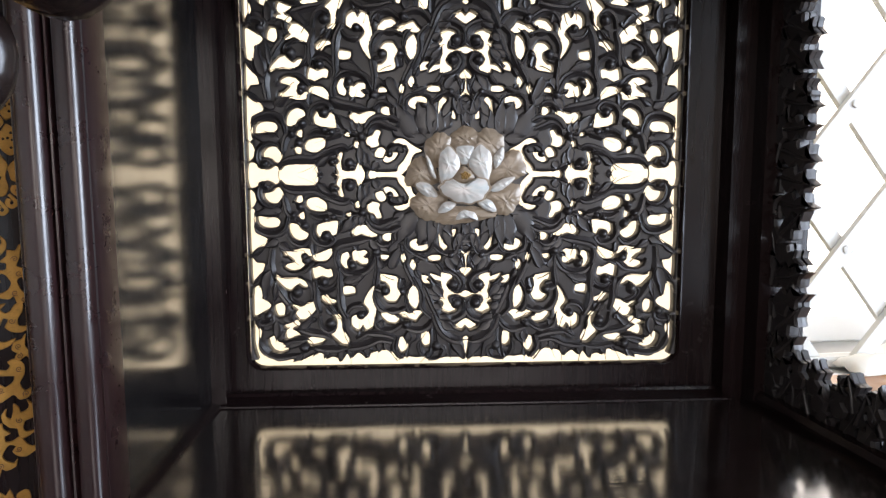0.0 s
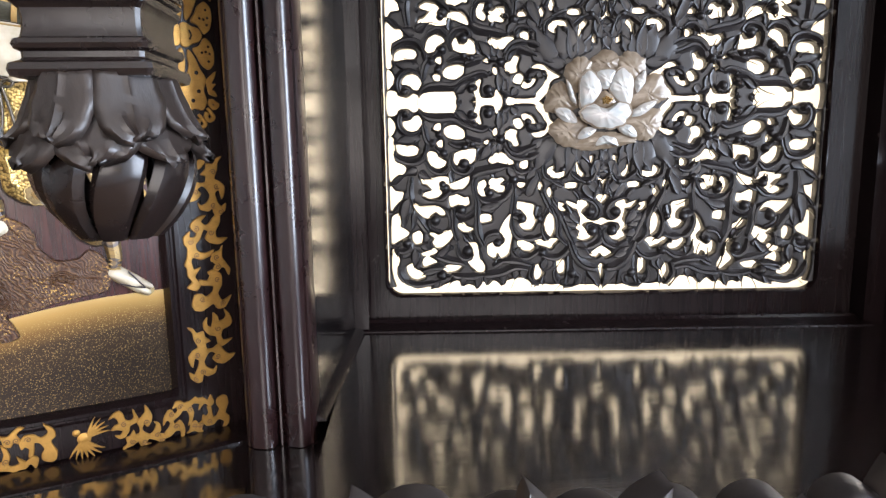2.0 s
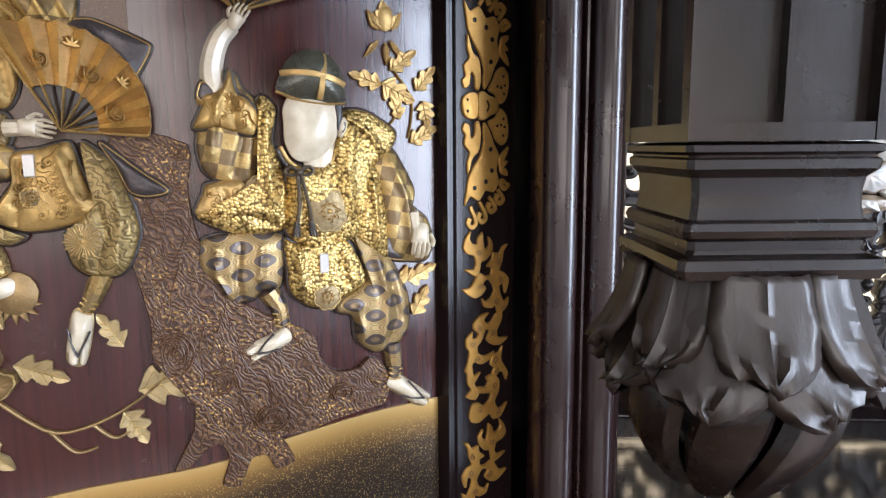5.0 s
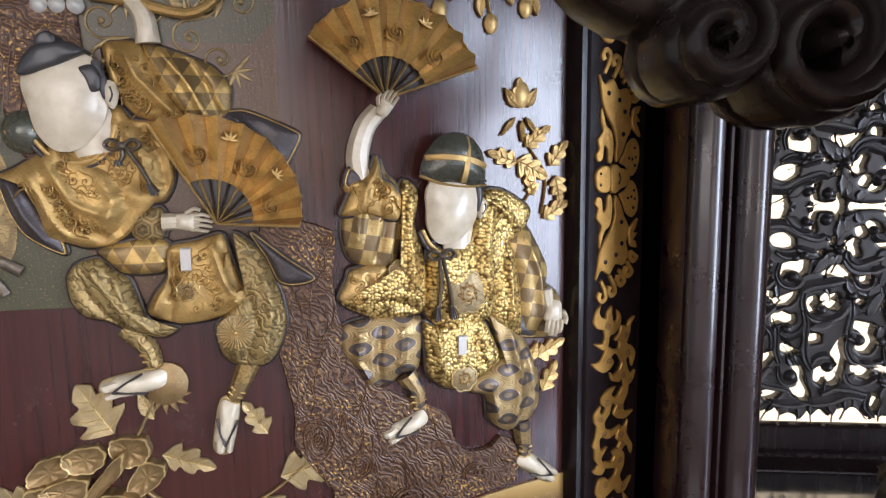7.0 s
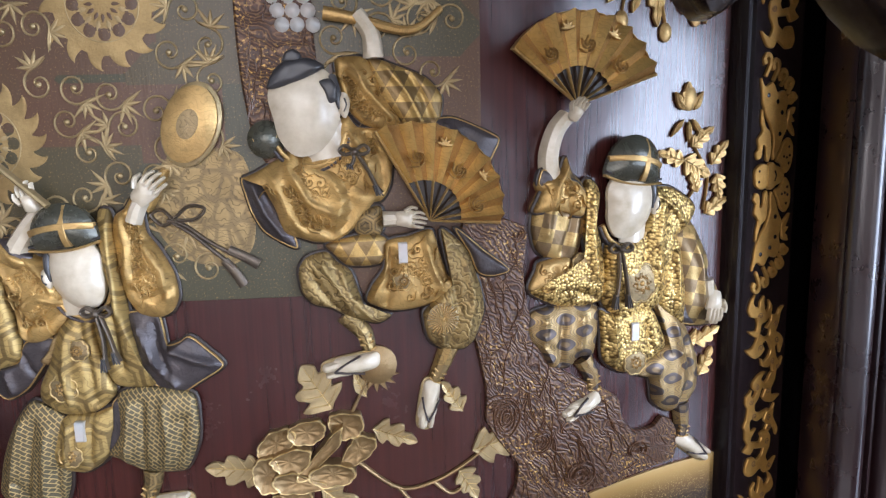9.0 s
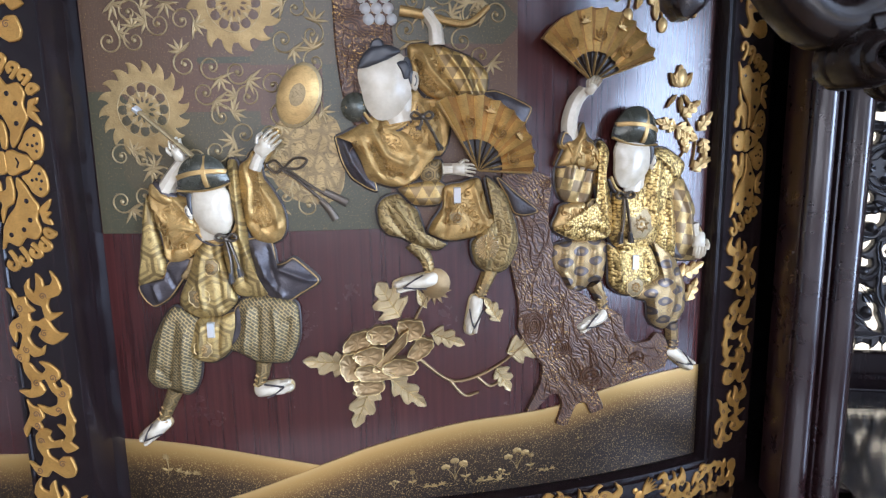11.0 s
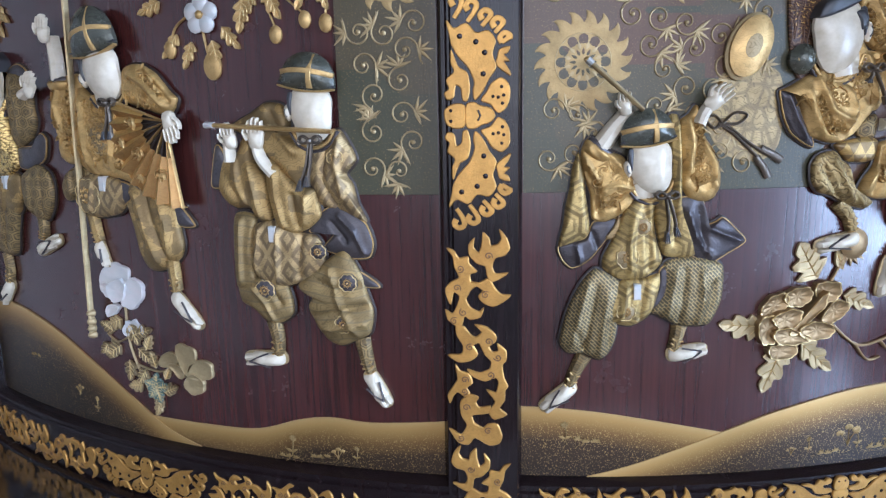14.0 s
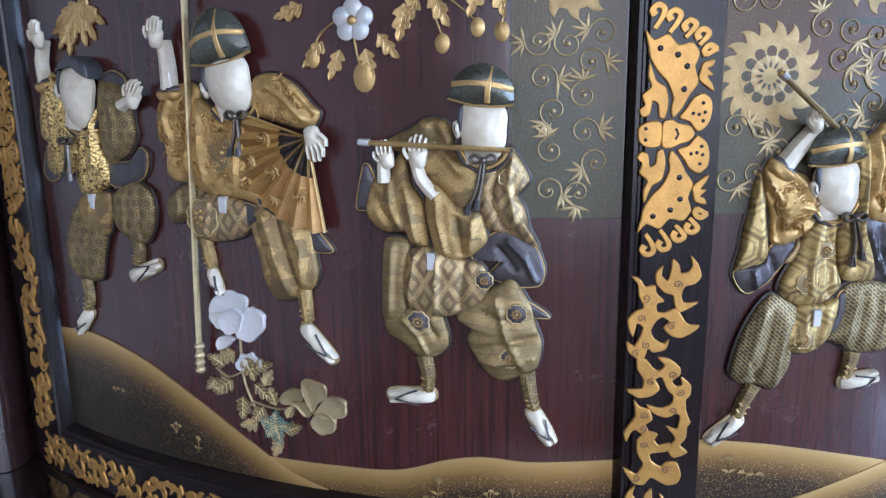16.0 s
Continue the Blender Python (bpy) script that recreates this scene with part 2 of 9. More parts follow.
        l.new(mp.outputs[0], t.inputs["Vector"])
        fac = t.outputs["Fac"]
        h = fac
    elif pattern == "bands":
        t = n.new("ShaderNodeTexWave")
        t.wave_type, t.bands_direction = "BANDS", "Y"
        t.inputs["Scale"].default_value, t.inputs["Distortion"].default_value, t.inputs["Detail"].default_value, t.inputs["Detail Scale"].default_value = scale, 3.5, 1, 1.2
        l.new(uv, t.inputs["Vector"])
        fac = ramp(n, l, t.outputs["Fac"], [(0.35, (0, 0, 0)), (0.42, (1, 1, 1)), (0.60, (1, 1, 1)), (0.66, (0.35, 0.35, 0.35))])
        h = t.outputs["Fac"]
    if fac is not None:
        k = n.new("ShaderNodeMath")
        k.operation, k.inputs[1].default_value = "MULTIPLY", amount
        l.new(fac, k.inputs[0])
        c = mixc(n, l, k.outputs[0], c, dark)
    l.new(c, b.inputs["Base Color"])
    l.new(ramp(n, l, tone, [(0.3, (rough * 1.3,) * 3), (0.8, (rough * 0.8,) * 3)]), b.inputs["Roughness"])
    bump(n, l, b, h, 0.6, 0.00045 if pattern == "dots" else 0.00028)
    return m


GOLD = gold("gold_lacquer", (0.52, 0.335, 0.128), 0.40, engrave=0.25)
GOLD_FINE = gold("gold_engraved_scrolls", (0.50, 0.318, 0.112), 0.46, "waves", 42.0, (0.17, 0.10, 0.038), 0.3, engrave=0.35)
GOLD_PALE = gold("pale_gold_lozenges", (0.41, 0.285, 0.130), 0.48, "lozenge", 105.0, (0.13, 0.088, 0.047), 0.8, engrave=0.6)
GOLD_DOTS = gold("gold_pebbled", (0.72, 0.50, 0.18), 0.32, "dots", 760.0, (0.085, 0.045, 0.014), 0.95, metal=0.75, engrave=0.0)
GOLD_CHECK = gold("gold_chequered", (0.47, 0.32, 0.125), 0.40, "check", 170.0, (0.115, 0.075, 0.045), 0.8, engrave=0.4)
OLIVE = gold("olive_gold_fretwork", (0.145, 0.100, 0.044), 0.50, "hexagon", 150.0, (0.34, 0.225, 0.085), 0.6, metal=0.55, engrave=0.9)
FRET = gold("olive_gold_key_fret", (0.110, 0.090, 0.050), 0.48, "fret", 150.0, (0.44, 0.31, 0.125), 0.9, metal=0.55, engrave=0.15)
BANDS = gold("banded_olive_gold", (0.275, 0.186, 0.072), 0.50, "bands", 34.0, (0.125, 0.092, 0.045), 0.75, metal=0.55, engrave=0.6)
DIAMOND = gold("grey_and_gold_lozenges", (0.40, 0.27, 0.115), 0.38, "ogee", 56.0, (0.055, 0.048, 0.056), 0.9, engrave=0.15)
BROWN_GOLD = gold("brown_gold_mottle", (0.36, 0.235, 0.086), 0.50, "cloud", 130.0, (0.13, 0.088, 0.040), 0.75, engrave=0.6)
BORDER_GOLD = gold("raised_border_gold", (0.48, 0.252, 0.060), 0.38, metal=0.6, engrave=0.2)
DULL_GOLD = gold("dull_gold_line", (0.394, 0.295, 0.151), 0.46, engrave=0.1)

GOLD_HEX = gold("gold_hexagon_brocade", (0.44, 0.305, 0.110), 0.47, "hexagon", 66.0, (0.090, 0.058, 0.024), 0.7, engrave=0.5)
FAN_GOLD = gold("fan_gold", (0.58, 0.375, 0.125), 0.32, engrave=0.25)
PEONY_GOLD = gold("brown_gold_petal", (0.27, 0.175, 0.078), 0.38, engrave=0.1)
VEIN = gold("bright_gold_vein", (0.651, 0.486, 0.230), 0.36, engrave=0.0)
ENGRAVED = material("engraved_dark_line", (0.13, 0.06, 0.02), 0.5, 0.2)[0]
HERB = gold("fine_gold_herbs", (0.33, 0.22, 0.085), 0.46, engrave=0.0)
FADED = gold("faded_gold_wash", (0.32, 0.225, 0.10), 0.46, "cells", 150.0, (0.12, 0.085, 0.045), 0.6, metal=0.5, engrave=0.8)
# the fan's gold darkened, for pleats that slope out of the light
FAN_SHADED = gold("fan_shaded_pleat", (0.36, 0.20, 0.068), 0.36, engrave=0.25)
TRIANGLES = gold("gold_triangle_brocade", (0.50, 0.33, 0.115), 0.38, "triangles", 150.0, (0.16, 0.105, 0.05), 0.85, engrave=0.3)
RIPPLES = gold("dull_gold_ripples", (0.36, 0.255, 0.105), 0.46, "waves", 150.0, (0.11, 0.072, 0.03), 0.8, engrave=0.2)
FADED_DISC = gold("faded_gold_disc", (0.35, 0.24, 0.10), 0.46, metal=0.5, engrave=0.1)
PEWTER = gold("grey_silver_cord", (0.125, 0.10, 0.076), 0.34, "", 100.0, metal=0.6, engrave=0.0)

TARNISHED = gold("tarnished_gold_leaf", (0.263, 0.191, 0.097), 0.48, engrave=0.5)
DARK_CLOTH = gold("dark_pewter_lining", (0.071, 0.060, 0.062), 0.36, "", 100.0, metal=0.4)
CAP = gold("dark_cap_lacquer", (0.085, 0.085, 0.065), 0.24, "", 100.0, metal=0.35)
# for fan sticks and backing, and for contact shadow drawn round garments
SHADE_AND_STICK_BROWN = material("dark_brown_shade_line_and_sticks", (0.018, 0.010, 0.007), 0.45)[0]
HAIR = material("black_hair_lacquer", (0.035, 0.034, 0.036), 0.38)[0]


def ivory():
    m, n, l, b = material("ivory", (0.74, 0.66, 0.52), 0.30, 0, 0.2)
    g = noise_tex(n, l, coords(n, l, (30, 30, 9), "UV"), 6, 4)
    l.new(ramp(n, l, g, [(0.3, (0.44, 0.37, 0.262)), (0.7, (0.58, 0.51, 0.395))]), b.inputs["Base Color"])
    return m


IVORY = ivory()


def pearl(name, lo, mid, hi, coat=0.4):
    m, n, l, b = material(name, mid, 0.30, 0.05, coat)
    v = coords(n, l, (1, 1, 1))
    w = noise_tex(n, l, coords(n, l, (60, 60, 160)), 1.0, 3)
    l.new(ramp(n, l, w, [(0.25, lo), (0.5, mid), (0.75, hi)]), b.inputs["Base Color"])
    bump(n, l, b, noise_tex(n, l, v, 160, 3), 0.25, 0.0006)
    return m


MILKY = pearl("milky_shell", (0.40, 0.41, 0.41), (0.50, 0.47, 0.44), (0.54, 0.47, 0.45))
GREEN_SHELL = pearl("green_shell", (0.05, 0.09, 0.075), (0.08, 0.13, 0.105), (0.13, 0.18, 0.155))
PEARL = pearl("mother_of_pearl", (0.33, 0.36, 0.36), (0.43, 0.41, 0.38), (0.46, 0.40, 0.37))
SHELL = pearl("brown_shell", (0.135, 0.095, 0.062), (0.205, 0.152, 0.104), (0.24, 0.19, 0.14), 0.15)


def hill_gold():
    """Sprinkled gold: dense at the crest of the hill, thinning into the dark ground below."""
    m, n, l, b = material("sprinkled_gold_hill", (0.4, 0.25, 0.07), 0.36, 0.6)
    uv = coords(n, l, (1, 1, 1), "UV")
    sep = n.new("ShaderNodeSeparateXYZ")
    l.new(uv, sep.inputs[0])
    spk = n.new("ShaderNodeTexNoise")
    spk.inputs["Scale"].default_value, spk.inputs["Detail"].default_value = 1500, 1
    l.new(coords(n, l, (1, 1, 1)), spk.inputs["Vector"])
    c = ramp(n, l, sep.outputs[1], [(0.0, (0.50, 0.325, 0.125)), (0.10, (0.42, 0.245, 0.076)), (0.30, (0.19, 0.102, 0.032)), (0.52, (0.052, 0.030, 0.017)), (1.0, (0.024, 0.015, 0.011))])
    fleck = ramp(n, l, spk.outputs["Fac"], [(0.60, (0, 0, 0)), (0.66, (1, 1, 1))])
    thin = ramp(n, l, sep.outputs[1], [(0.05, (0, 0, 0)), (0.3, (0.8, 0.8, 0.8)), (0.8, (0.45, 0.45, 0.45))])
    c = mixc(n, l, mixc(n, l, 1.0, fleck, thin, "MULTIPLY"), c, (0.46, 0.30, 0.11))
    l.new(c, b.inputs["Base Color"])
    bump(n, l, b, spk.outputs["Fac"], 0.2, 0.0002)
    return m


HILL = hill_gold()


def bark():
    m, n, l, b = material("bark_lacquer", (0.07, 0.03, 0.018), 0.42, 0.25)
    uv = coords(n, l, (1, 1, 1), "UV")
    w = n.new("ShaderNodeTexWave")
    w.wave_type, w.rings_direction = "RINGS", "SPHERICAL"
    w.inputs["Scale"].default_value, w.inputs["Distortion"].default_value, w.inputs["Detail"].default_value, w.inputs["Detail Scale"].default_value = 170, 24, 3, 0.6
    l.new(uv, w.inputs["Vector"])
    sp = noise_tex(n, l, uv, 800, 2)
    c = ramp(n, l, w.outputs["Fac"], [(0.10, (0.034, 0.014, 0.008)), (0.4, (0.062, 0.026, 0.014)), (0.9, (0.082, 0.036, 0.019)), (0.99, (0.14, 0.072, 0.030))])
    where = ramp(n, l, noise_tex(n, l, uv, 45, 3), [(0.45, (0, 0, 0)), (0.62, (1, 1, 1))])
    fleck = mixc(n, l, 1.0, ramp(n, l, sp, [(0.57, (0, 0, 0)), (0.62, (1, 1, 1))]), where, "MULTIPLY")
    c = mixc(n, l, fleck, c, (0.50, 0.29, 0.075))
    l.new(c, b.inputs["Base Color"])
    bump(n, l, b, w.outputs["Fac"], 0.45, 0.00035)
    return m


BARK = bark()
BARK_RIDGE = wood("bark_ridges", (0.060, 0.025, 0.013), (0.13, 0.062, 0.030), 0.34, 0.0, (300, 300, 300), 0.5)


def brocade():
    """Olive and brown lacquer cloth in soft blocks, lightly sprinkled with gold."""
    m, n, l, b = material("brocade_lacquer", (0.06, 0.055, 0.03), 0.34, 0.0, 0.0, 0.34)
    uv = coords(n, l, (1, 1, 1), "UV")
    t = n.new("ShaderNodeTexVoronoi")
    t.inputs["Scale"].default_value, t.inputs["Randomness"].default_value = 16, 0.9
    t.distance = "CHEBYCHEV"
    l.new(uv, t.inputs["Vector"])
    sepc = n.new("ShaderNodeSeparateColor")
    l.new(t.outputs["Color"], sepc.inputs[0])
    c = ramp(n, l, sepc.outputs[0], [(0.2, (0.050, 0.047, 0.027)), (0.5, (0.070, 0.053, 0.028)), (0.8, (0.090, 0.045, 0.027))])
    sp = noise_tex(n, l, uv, 1300, 2)
    c = mixc(n, l, ramp(n, l, sp, [(0.60, (0, 0, 0)), (0.72, (1, 1, 1))]), c, (0.24, 0.16, 0.06))
    l.new(c, b.inputs["Base Color"])
    weave = noise_tex(n, l, coords(n, l, (900, 160, 1), "UV"), 1.0, 2)
    bump(n, l, b, weave, 0.3, 0.0003)
    return m


BROCADE = brocade()


def plaster(name, base):
    m, n, l, b = material(name, base, 0.85)
    g = noise_tex(n, l, coords(n, l, (1, 1, 1)), 5, 6)
    l.new(ramp(n, l, g, [(0.3, tuple(x * 0.92 for x in base)), (0.7, base)]), b.inputs["Base Color"])
    bump(n, l, b, noise_tex(n, l, coords(n, l, (1, 1, 1)), 90, 4), 0.2, 0.001)
    return m


WALL_PAINT = plaster("cream_wall_paint", (0.46, 0.455, 0.44))
CEILING_PAINT = plaster("white_ceiling_paint", (0.80, 0.79, 0.76))
TRIM_PAINT = plaster("white_trim_paint", (0.80, 0.80, 0.78))
BOARDS = wood("oak_boards", (0.12, 0.06, 0.03), (0.26, 0.15, 0.075), 0.4, 0.1, (8, 60, 60), 0.5)
SLAT_PAINT = plaster("dull_white_paint", (0.60, 0.60, 0.57))
CLOTH = plaster("white_cotton", (0.78, 0.76, 0.70))
PINE = wood("orange_brown_wood", (0.20, 0.085, 0.03), (0.36, 0.17, 0.07), 0.45, 0.1, (30, 160, 160), 0.5)


def blind_cloth():
    m = bpy.data.materials.new("cream_blind_cloth")
    m.use_nodes = True
    n, l = m.node_tree.nodes, m.node_tree.links
    n.remove(n["Principled BSDF"])
    d, t, mix = n.new("ShaderNodeBsdfDiffuse"), n.new("ShaderNodeBsdfTranslucent"), n.new("ShaderNodeMixShader")
    weave = noise_tex(n, l, coords(n, l, (8, 8, 30)), 1.0, 4)
    c = ramp(n, l, weave, [(0.3, (0.59, 0.51, 0.375)), (0.7, (0.64, 0.57, 0.44))])
    l.new(c, d.inputs[0])
    l.new(c, t.inputs[0])
    mix.inputs[0].default_value = 0.6
    l.new(d.outputs[0], mix.inputs[1])
    l.new(t.outputs[0], mix.inputs[2])
    l.new(mix.outputs[0], n["Material Output"].inputs[0])
    return m


BLIND = blind_cloth()


def glow(name, colour, strength):
    m = bpy.data.materials.new(name)
    m.use_nodes = True
    n, l = m.node_tree.nodes, m.node_tree.links
    n.remove(n["Principled BSDF"])
    e = n.new("ShaderNodeEmission")
    e.inputs[0].default_value, e.inputs[1].default_value = (*colour, 1), strength
    l.new(e.outputs[0], n["Material Output"].inputs[0])
    return m


DAYLIGHT = glow("overcast_daylight", (0.99, 0.97, 0.95), 4.2)


# ---------------------------------------------------------------- mesh tools
def near(x, y, a, b):
    """Distance from (x, y) to the stretch from a to b."""
    dx, dy = b[0] - a[0], b[1] - a[1]
    t = max(0.0, min(1.0, ((x - a[0]) * dx + (y - a[1]) * dy) / (dx * dx + dy * dy + 1e-9)))
    return math.hypot(x - a[0] - t * dx, y - a[1] - t * dy)


def inside(x, y, poly):
    hit = False
    for (x0, y0), (x1, y1) in zip(poly, poly[1:] + poly[:1]):
        if (y0 > y) != (y1 > y) and x < (x1 - x0) * (y - y0) / (y1 - y0) + x0:
            hit = not hit
    return hit


class Solid:
    """Collects faces of one mesh. put(u, v, h) gives the place of a point; u, v, h in the units of that map."""

    def __init__(self, put, uv=0.001):
        self.put, self.uvs, self.v, self.uv, self.f, self.mi, self.mats = put, uv, [], [], [], [], []
        self.skirt, self.thin = 0.0006 / uv, 0.00002 / uv

    def slot(self, m):
        if m not in self.mats:
            self.mats.append(m)
        return self.mats.index(m)

    def pt(self, u, v, h, uv=None):
        self.v.append(self.put(u, v, h))
        self.uv.append(uv or (u * self.uvs, v * self.uvs))
        return len(self.v) - 1

    def face(self, ids, m):
        self.f.append(ids)
        self.mi.append(self.slot(m))

    def rings(self, rings, m, closed=True, cap=False, start_cap=False):
        n = len(rings[0])
        for a, b in zip(rings, rings[1:]):
            for i in range(n if closed else n - 1):
                j = (i + 1) % n
                self.face((a[i], a[j], b[j], b[i]), m)
        if cap:
            self.face(tuple(rings[-1]), m)
        if start_cap:
            self.face(tuple(reversed(rings[0])), m)

    def blob(self, pts, m, height=4.0, base=0.0, n=30, rings=5, fold=0.0, freq=0.9, ang=60.0, scallop=0, power=2.2, rim=0.25, tight=0.5, wave=0.09):
        """A domed relief on a smooth closed outline."""
        line = smooth(pts, n, tight)
        cu, cv = sum(p[0] for p in line) / n, sum(p[1] for p in line) / n
        if scallop:
            line = [(cu + (x - cu) * (1 + wave * abs(math.sin(i * math.pi * scallop / n))), cv + (y - cv) * (1 + wave * abs(math.sin(i * math.pi * scallop / n)))) for i, (x, y) in enumerate(line)]
        ca, sa = math.cos(radians(ang)), math.sin(radians(ang))
        made = [[self.pt(x, y, base - self.skirt) for x, y in line]]
        for k in range(rings + 1):
            r = 1 - 0.96 * (k / rings) ** 1.0
            z = base + height * (rim + (1 - rim) * (1 - r ** power)) if k else base + height * rim
            ring = []
            for x, y in line:
                px, py = cu + (x - cu) * r, cv + (y - cv) * r
                w = fold * (1 - r ** 4) * math.sin(freq * (px * ca + py * sa) + 1.3 * math.sin(0.17 * (px - py)))
                ring.append(self.pt(px, py, z + w))
            made.append(ring)
        self.rings(made, m, cap=True)

    def plate(self, pts, m, height=1.0, base=0.0, n=40, inset=0.45, tight=0.5, grow=0.0):
        """A flat raised plate of any outline, with rounded edges."""
        line = smooth(pts, n, tight)
        area = sum(a[0] * b[1] - b[0] * a[1] for a, b in zip(line, line[1:] + line[:1]))
        sg = 1 if area > 0 else -1
        inner, outer = [], []
        for i, (x, y) in enumerate(line):
            a, b = line[i - 1], line[(i + 1) % n]
            dx, dy = b[0] - a[0], b[1] - a[1]
            d = math.hypot(dx, dy) or 1e-9
            inner.append((x - sg * dy / d * (inset - grow), y + sg * dx / d * (inset - grow)))
            outer.append((x + sg * dy / d * grow, y - sg * dx / d * grow))
        line = outer
        rows = [[self.pt(x, y, base + h) for x, y in q] for q, h in ((line, -self.skirt), (line, height * 0.6), (inner, height))]
        self.rings(rows, m, cap=True)

    def disc(self, u, v, r, m, height=2.0, base=0.0, n=16, rv=None, rings=4):
        self.blob([(u + r * math.cos(a), v + (rv or r) * math.sin(a)) for a in [i * math.tau / 10 for i in range(10)]], m, height, base, n, rings)

    def strip(self, line, widths, m, height=1.0, base=0.0, back=0.3, groove=0.0, crisp=False, flat=False):
        """A rounded ribbon along a line; widths one for each point."""
        rows, n = [], len(line)
        for i, (x, y) in enumerate(line):
            a, b = line[max(i - 1, 0)], line[min(i + 1, n - 1)]
            dx, dy = b[0] - a[0], b[1] - a[1]
            d = math.hypot(dx, dy) or 1e-9
            nx, ny, w = -dy / d, dx / d, max(widths[i], self.thin) / 2
            k = min(1.0, 0.35 + w / (max(widths) / 2 + 1e-9))
            prof = ((-1, -back), (-1, height * 0.25 * k), (-0.62, height * 0.8 * k), (0, height * (1 - groove) * k), (0.62, height * 0.8 * k), (1, height * 0.25 * k), (1, -back))
            if flat:
                prof = ((-1, -back), (-1, height * 0.55), (-0.8, height * 0.95), (0, height), (0.8, height * 0.95), (1, height * 0.55), (1, -back))
            lift = base[i] if isinstance(base, list) else base
            if crisp:
                prof = ((-1, -back), (-1, height * 0.62 * k), (-0.72, height * 0.80 * k), (-0.2, height * 0.72 * k), (0.12, height * k), (0.62, height * 0.55 * k), (1, height * 0.30 * k), (1, -back))
            rows.append([self.pt(x + nx * w * s, y + ny * w * s, lift + h) for s, h in prof])
        self.rings(rows, m, closed=False)
        self.face(tuple(reversed(rows[0])), m)
        self.face(tuple(rows[-1]), m)
        if back > 1:
            for a, b in zip(rows, rows[1:]):
                self.face((a[-1], a[0], b[0], b[-1]), m)

    def limb(self, pts, w0, w1, m, height=3.0, base=0.0, n=10):
        line = along(pts, n)
        self.strip(line, [w0 + (w1 - w0) * i / n for i in range(n + 1)], m, height, base)

    def scroll(self, u, v, r, a0, turns, w, m, height=1.0, base=0.0, back=0.3, eye=0.42, tail=0.0, n=22):
        """A spiral that runs in from radius r at angle a0 (degrees) to a ball at (u, v)."""
        line, ws = [], []
        if tail:
            s = 1 if turns > 0 else -1
            a = radians(a0)
            for k in range(5, 0, -1):
                q = k / 5 * tail
                line.append((u + r * math.cos(a) + q * math.sin(a) * s + 0.35 * q * q / max(r, 1e-6) * math.cos(a), v + r * math.sin(a) - q * math.cos(a) * s + 0.35 * q * q / max(r, 1e-6) * math.sin(a)))
                ws.append(w * (0.25 + 0.75 * (1 - k / 5)))
        for i in range(n + 1):
            t = i / n
            a = radians(a0 + 360 * turns * t)
            q = r * ((1 - t) ** 0.75 * (1 - eye * 0.6) + eye * 0.6)
            line.append((u + q * math.cos(a), v + q * math.sin(a)))
            ws.append(w * ((0.45 if not tail else 1.0) + (0.55 if not tail else 0.0) * min(1, t * 3)) * (1 - 0.25 * t))
        self.strip(line, ws, m, height, base, back)
        self.disc(u, v, r * eye, m, height * 1.1 + back, base - back + self.skirt, 12, None, 3)

    def leaf(self, u, v, ang, length, width, m, height=1.0, base=0.0, back=0.3, bend=0.0, n=9, groove=0.35):
        a = radians(ang)
        x, y, line, ws = u, v, [(u, v)], [width * 0.25]
        for i in range(1, n + 1):
            a += radians(bend) / n
            x, y = x + math.cos(a) * length / n, y + math.sin(a) * length / n
            line.append((x, y))
            ws.append(width * math.sin(math.pi * min(1, 0.12 + 0.88 * (i / n)) ** 0.8) if i < n else 0.0)
        self.strip(line, ws, m, height, base, back, groove)

    def flame(self, u, v, ang, length, width, m, height=1.0, base=0.0, back=0.3, bend=60.0, n=9):
        """A lick of flame: broad at the root, drawn out to a curling tip."""
        a, x, y, line, ws = radians(ang), u, v, [(u, v)], [width]
        for i in range(1, n + 1):
            t = i / n
            a += radians(bend) / n * (0.4 + 1.2 * t)
            x, y = x + math.cos(a) * length / n, y + math.sin(a) * length / n
            line.append((x, y))
            ws.append(width * (1.12 - 0.12 * t) * (1 - t ** 1.6))
        self.strip(line, ws, m, height, base, back, 0, False, True)

    def lathe(self, u, v, prof, m, n=32, ribs=0, depth=0.0, twist=0.0):
        """A turned form round the upright line at (u, v): prof of (radius, height)."""
        rows = []
        for k, (r, z) in enumerate(prof):
            row = []
            for i in range(n):
                a = math.tau * i / n
                q = r * (1 - depth * (0.5 - 0.5 * math.cos(ribs * (a + twist * z)))) if ribs else r
                row.append(self.pt(u + q * math.cos(a), v + q * math.sin(a), z))
            rows.append(row)
        self.rings(rows, m, cap=True, start_cap=True)

    def box(self, u0, u1, v0, v1, h0, h1, m, nu=1, nv=1, bevel=0.0):
        """A block on the map, cut nu times along u, with its front edges chamfered."""
        b = bevel
        prof = [(v0, h0), (v0, h1 - b), (v0 + b, h1), (v1 - b, h1), (v1, h1 - b), (v1, h0)] if b else [(v0, h0), (v0, h1), (v1, h1), (v1, h0)]
        self.sweep_u(prof, u0, u1, m, nu)

    def sweep_u(self, prof, u0, u1, m, n=1):
        rows = [[self.pt(u0 + (u1 - u0) * i / n, v, h) for v, h in prof] for i in range(n + 1)]
        self.rings(rows, m, cap=True, start_cap=True)

    def sweep_v(self, prof, v0, v1, m, n=1, slant=0.0):
        rows = [[self.pt(u, v0 + (v1 - v0) * i / n, h) for u, h in prof] for i in range(n + 1)]
        self.rings(rows, m, cap=True, start_cap=True)

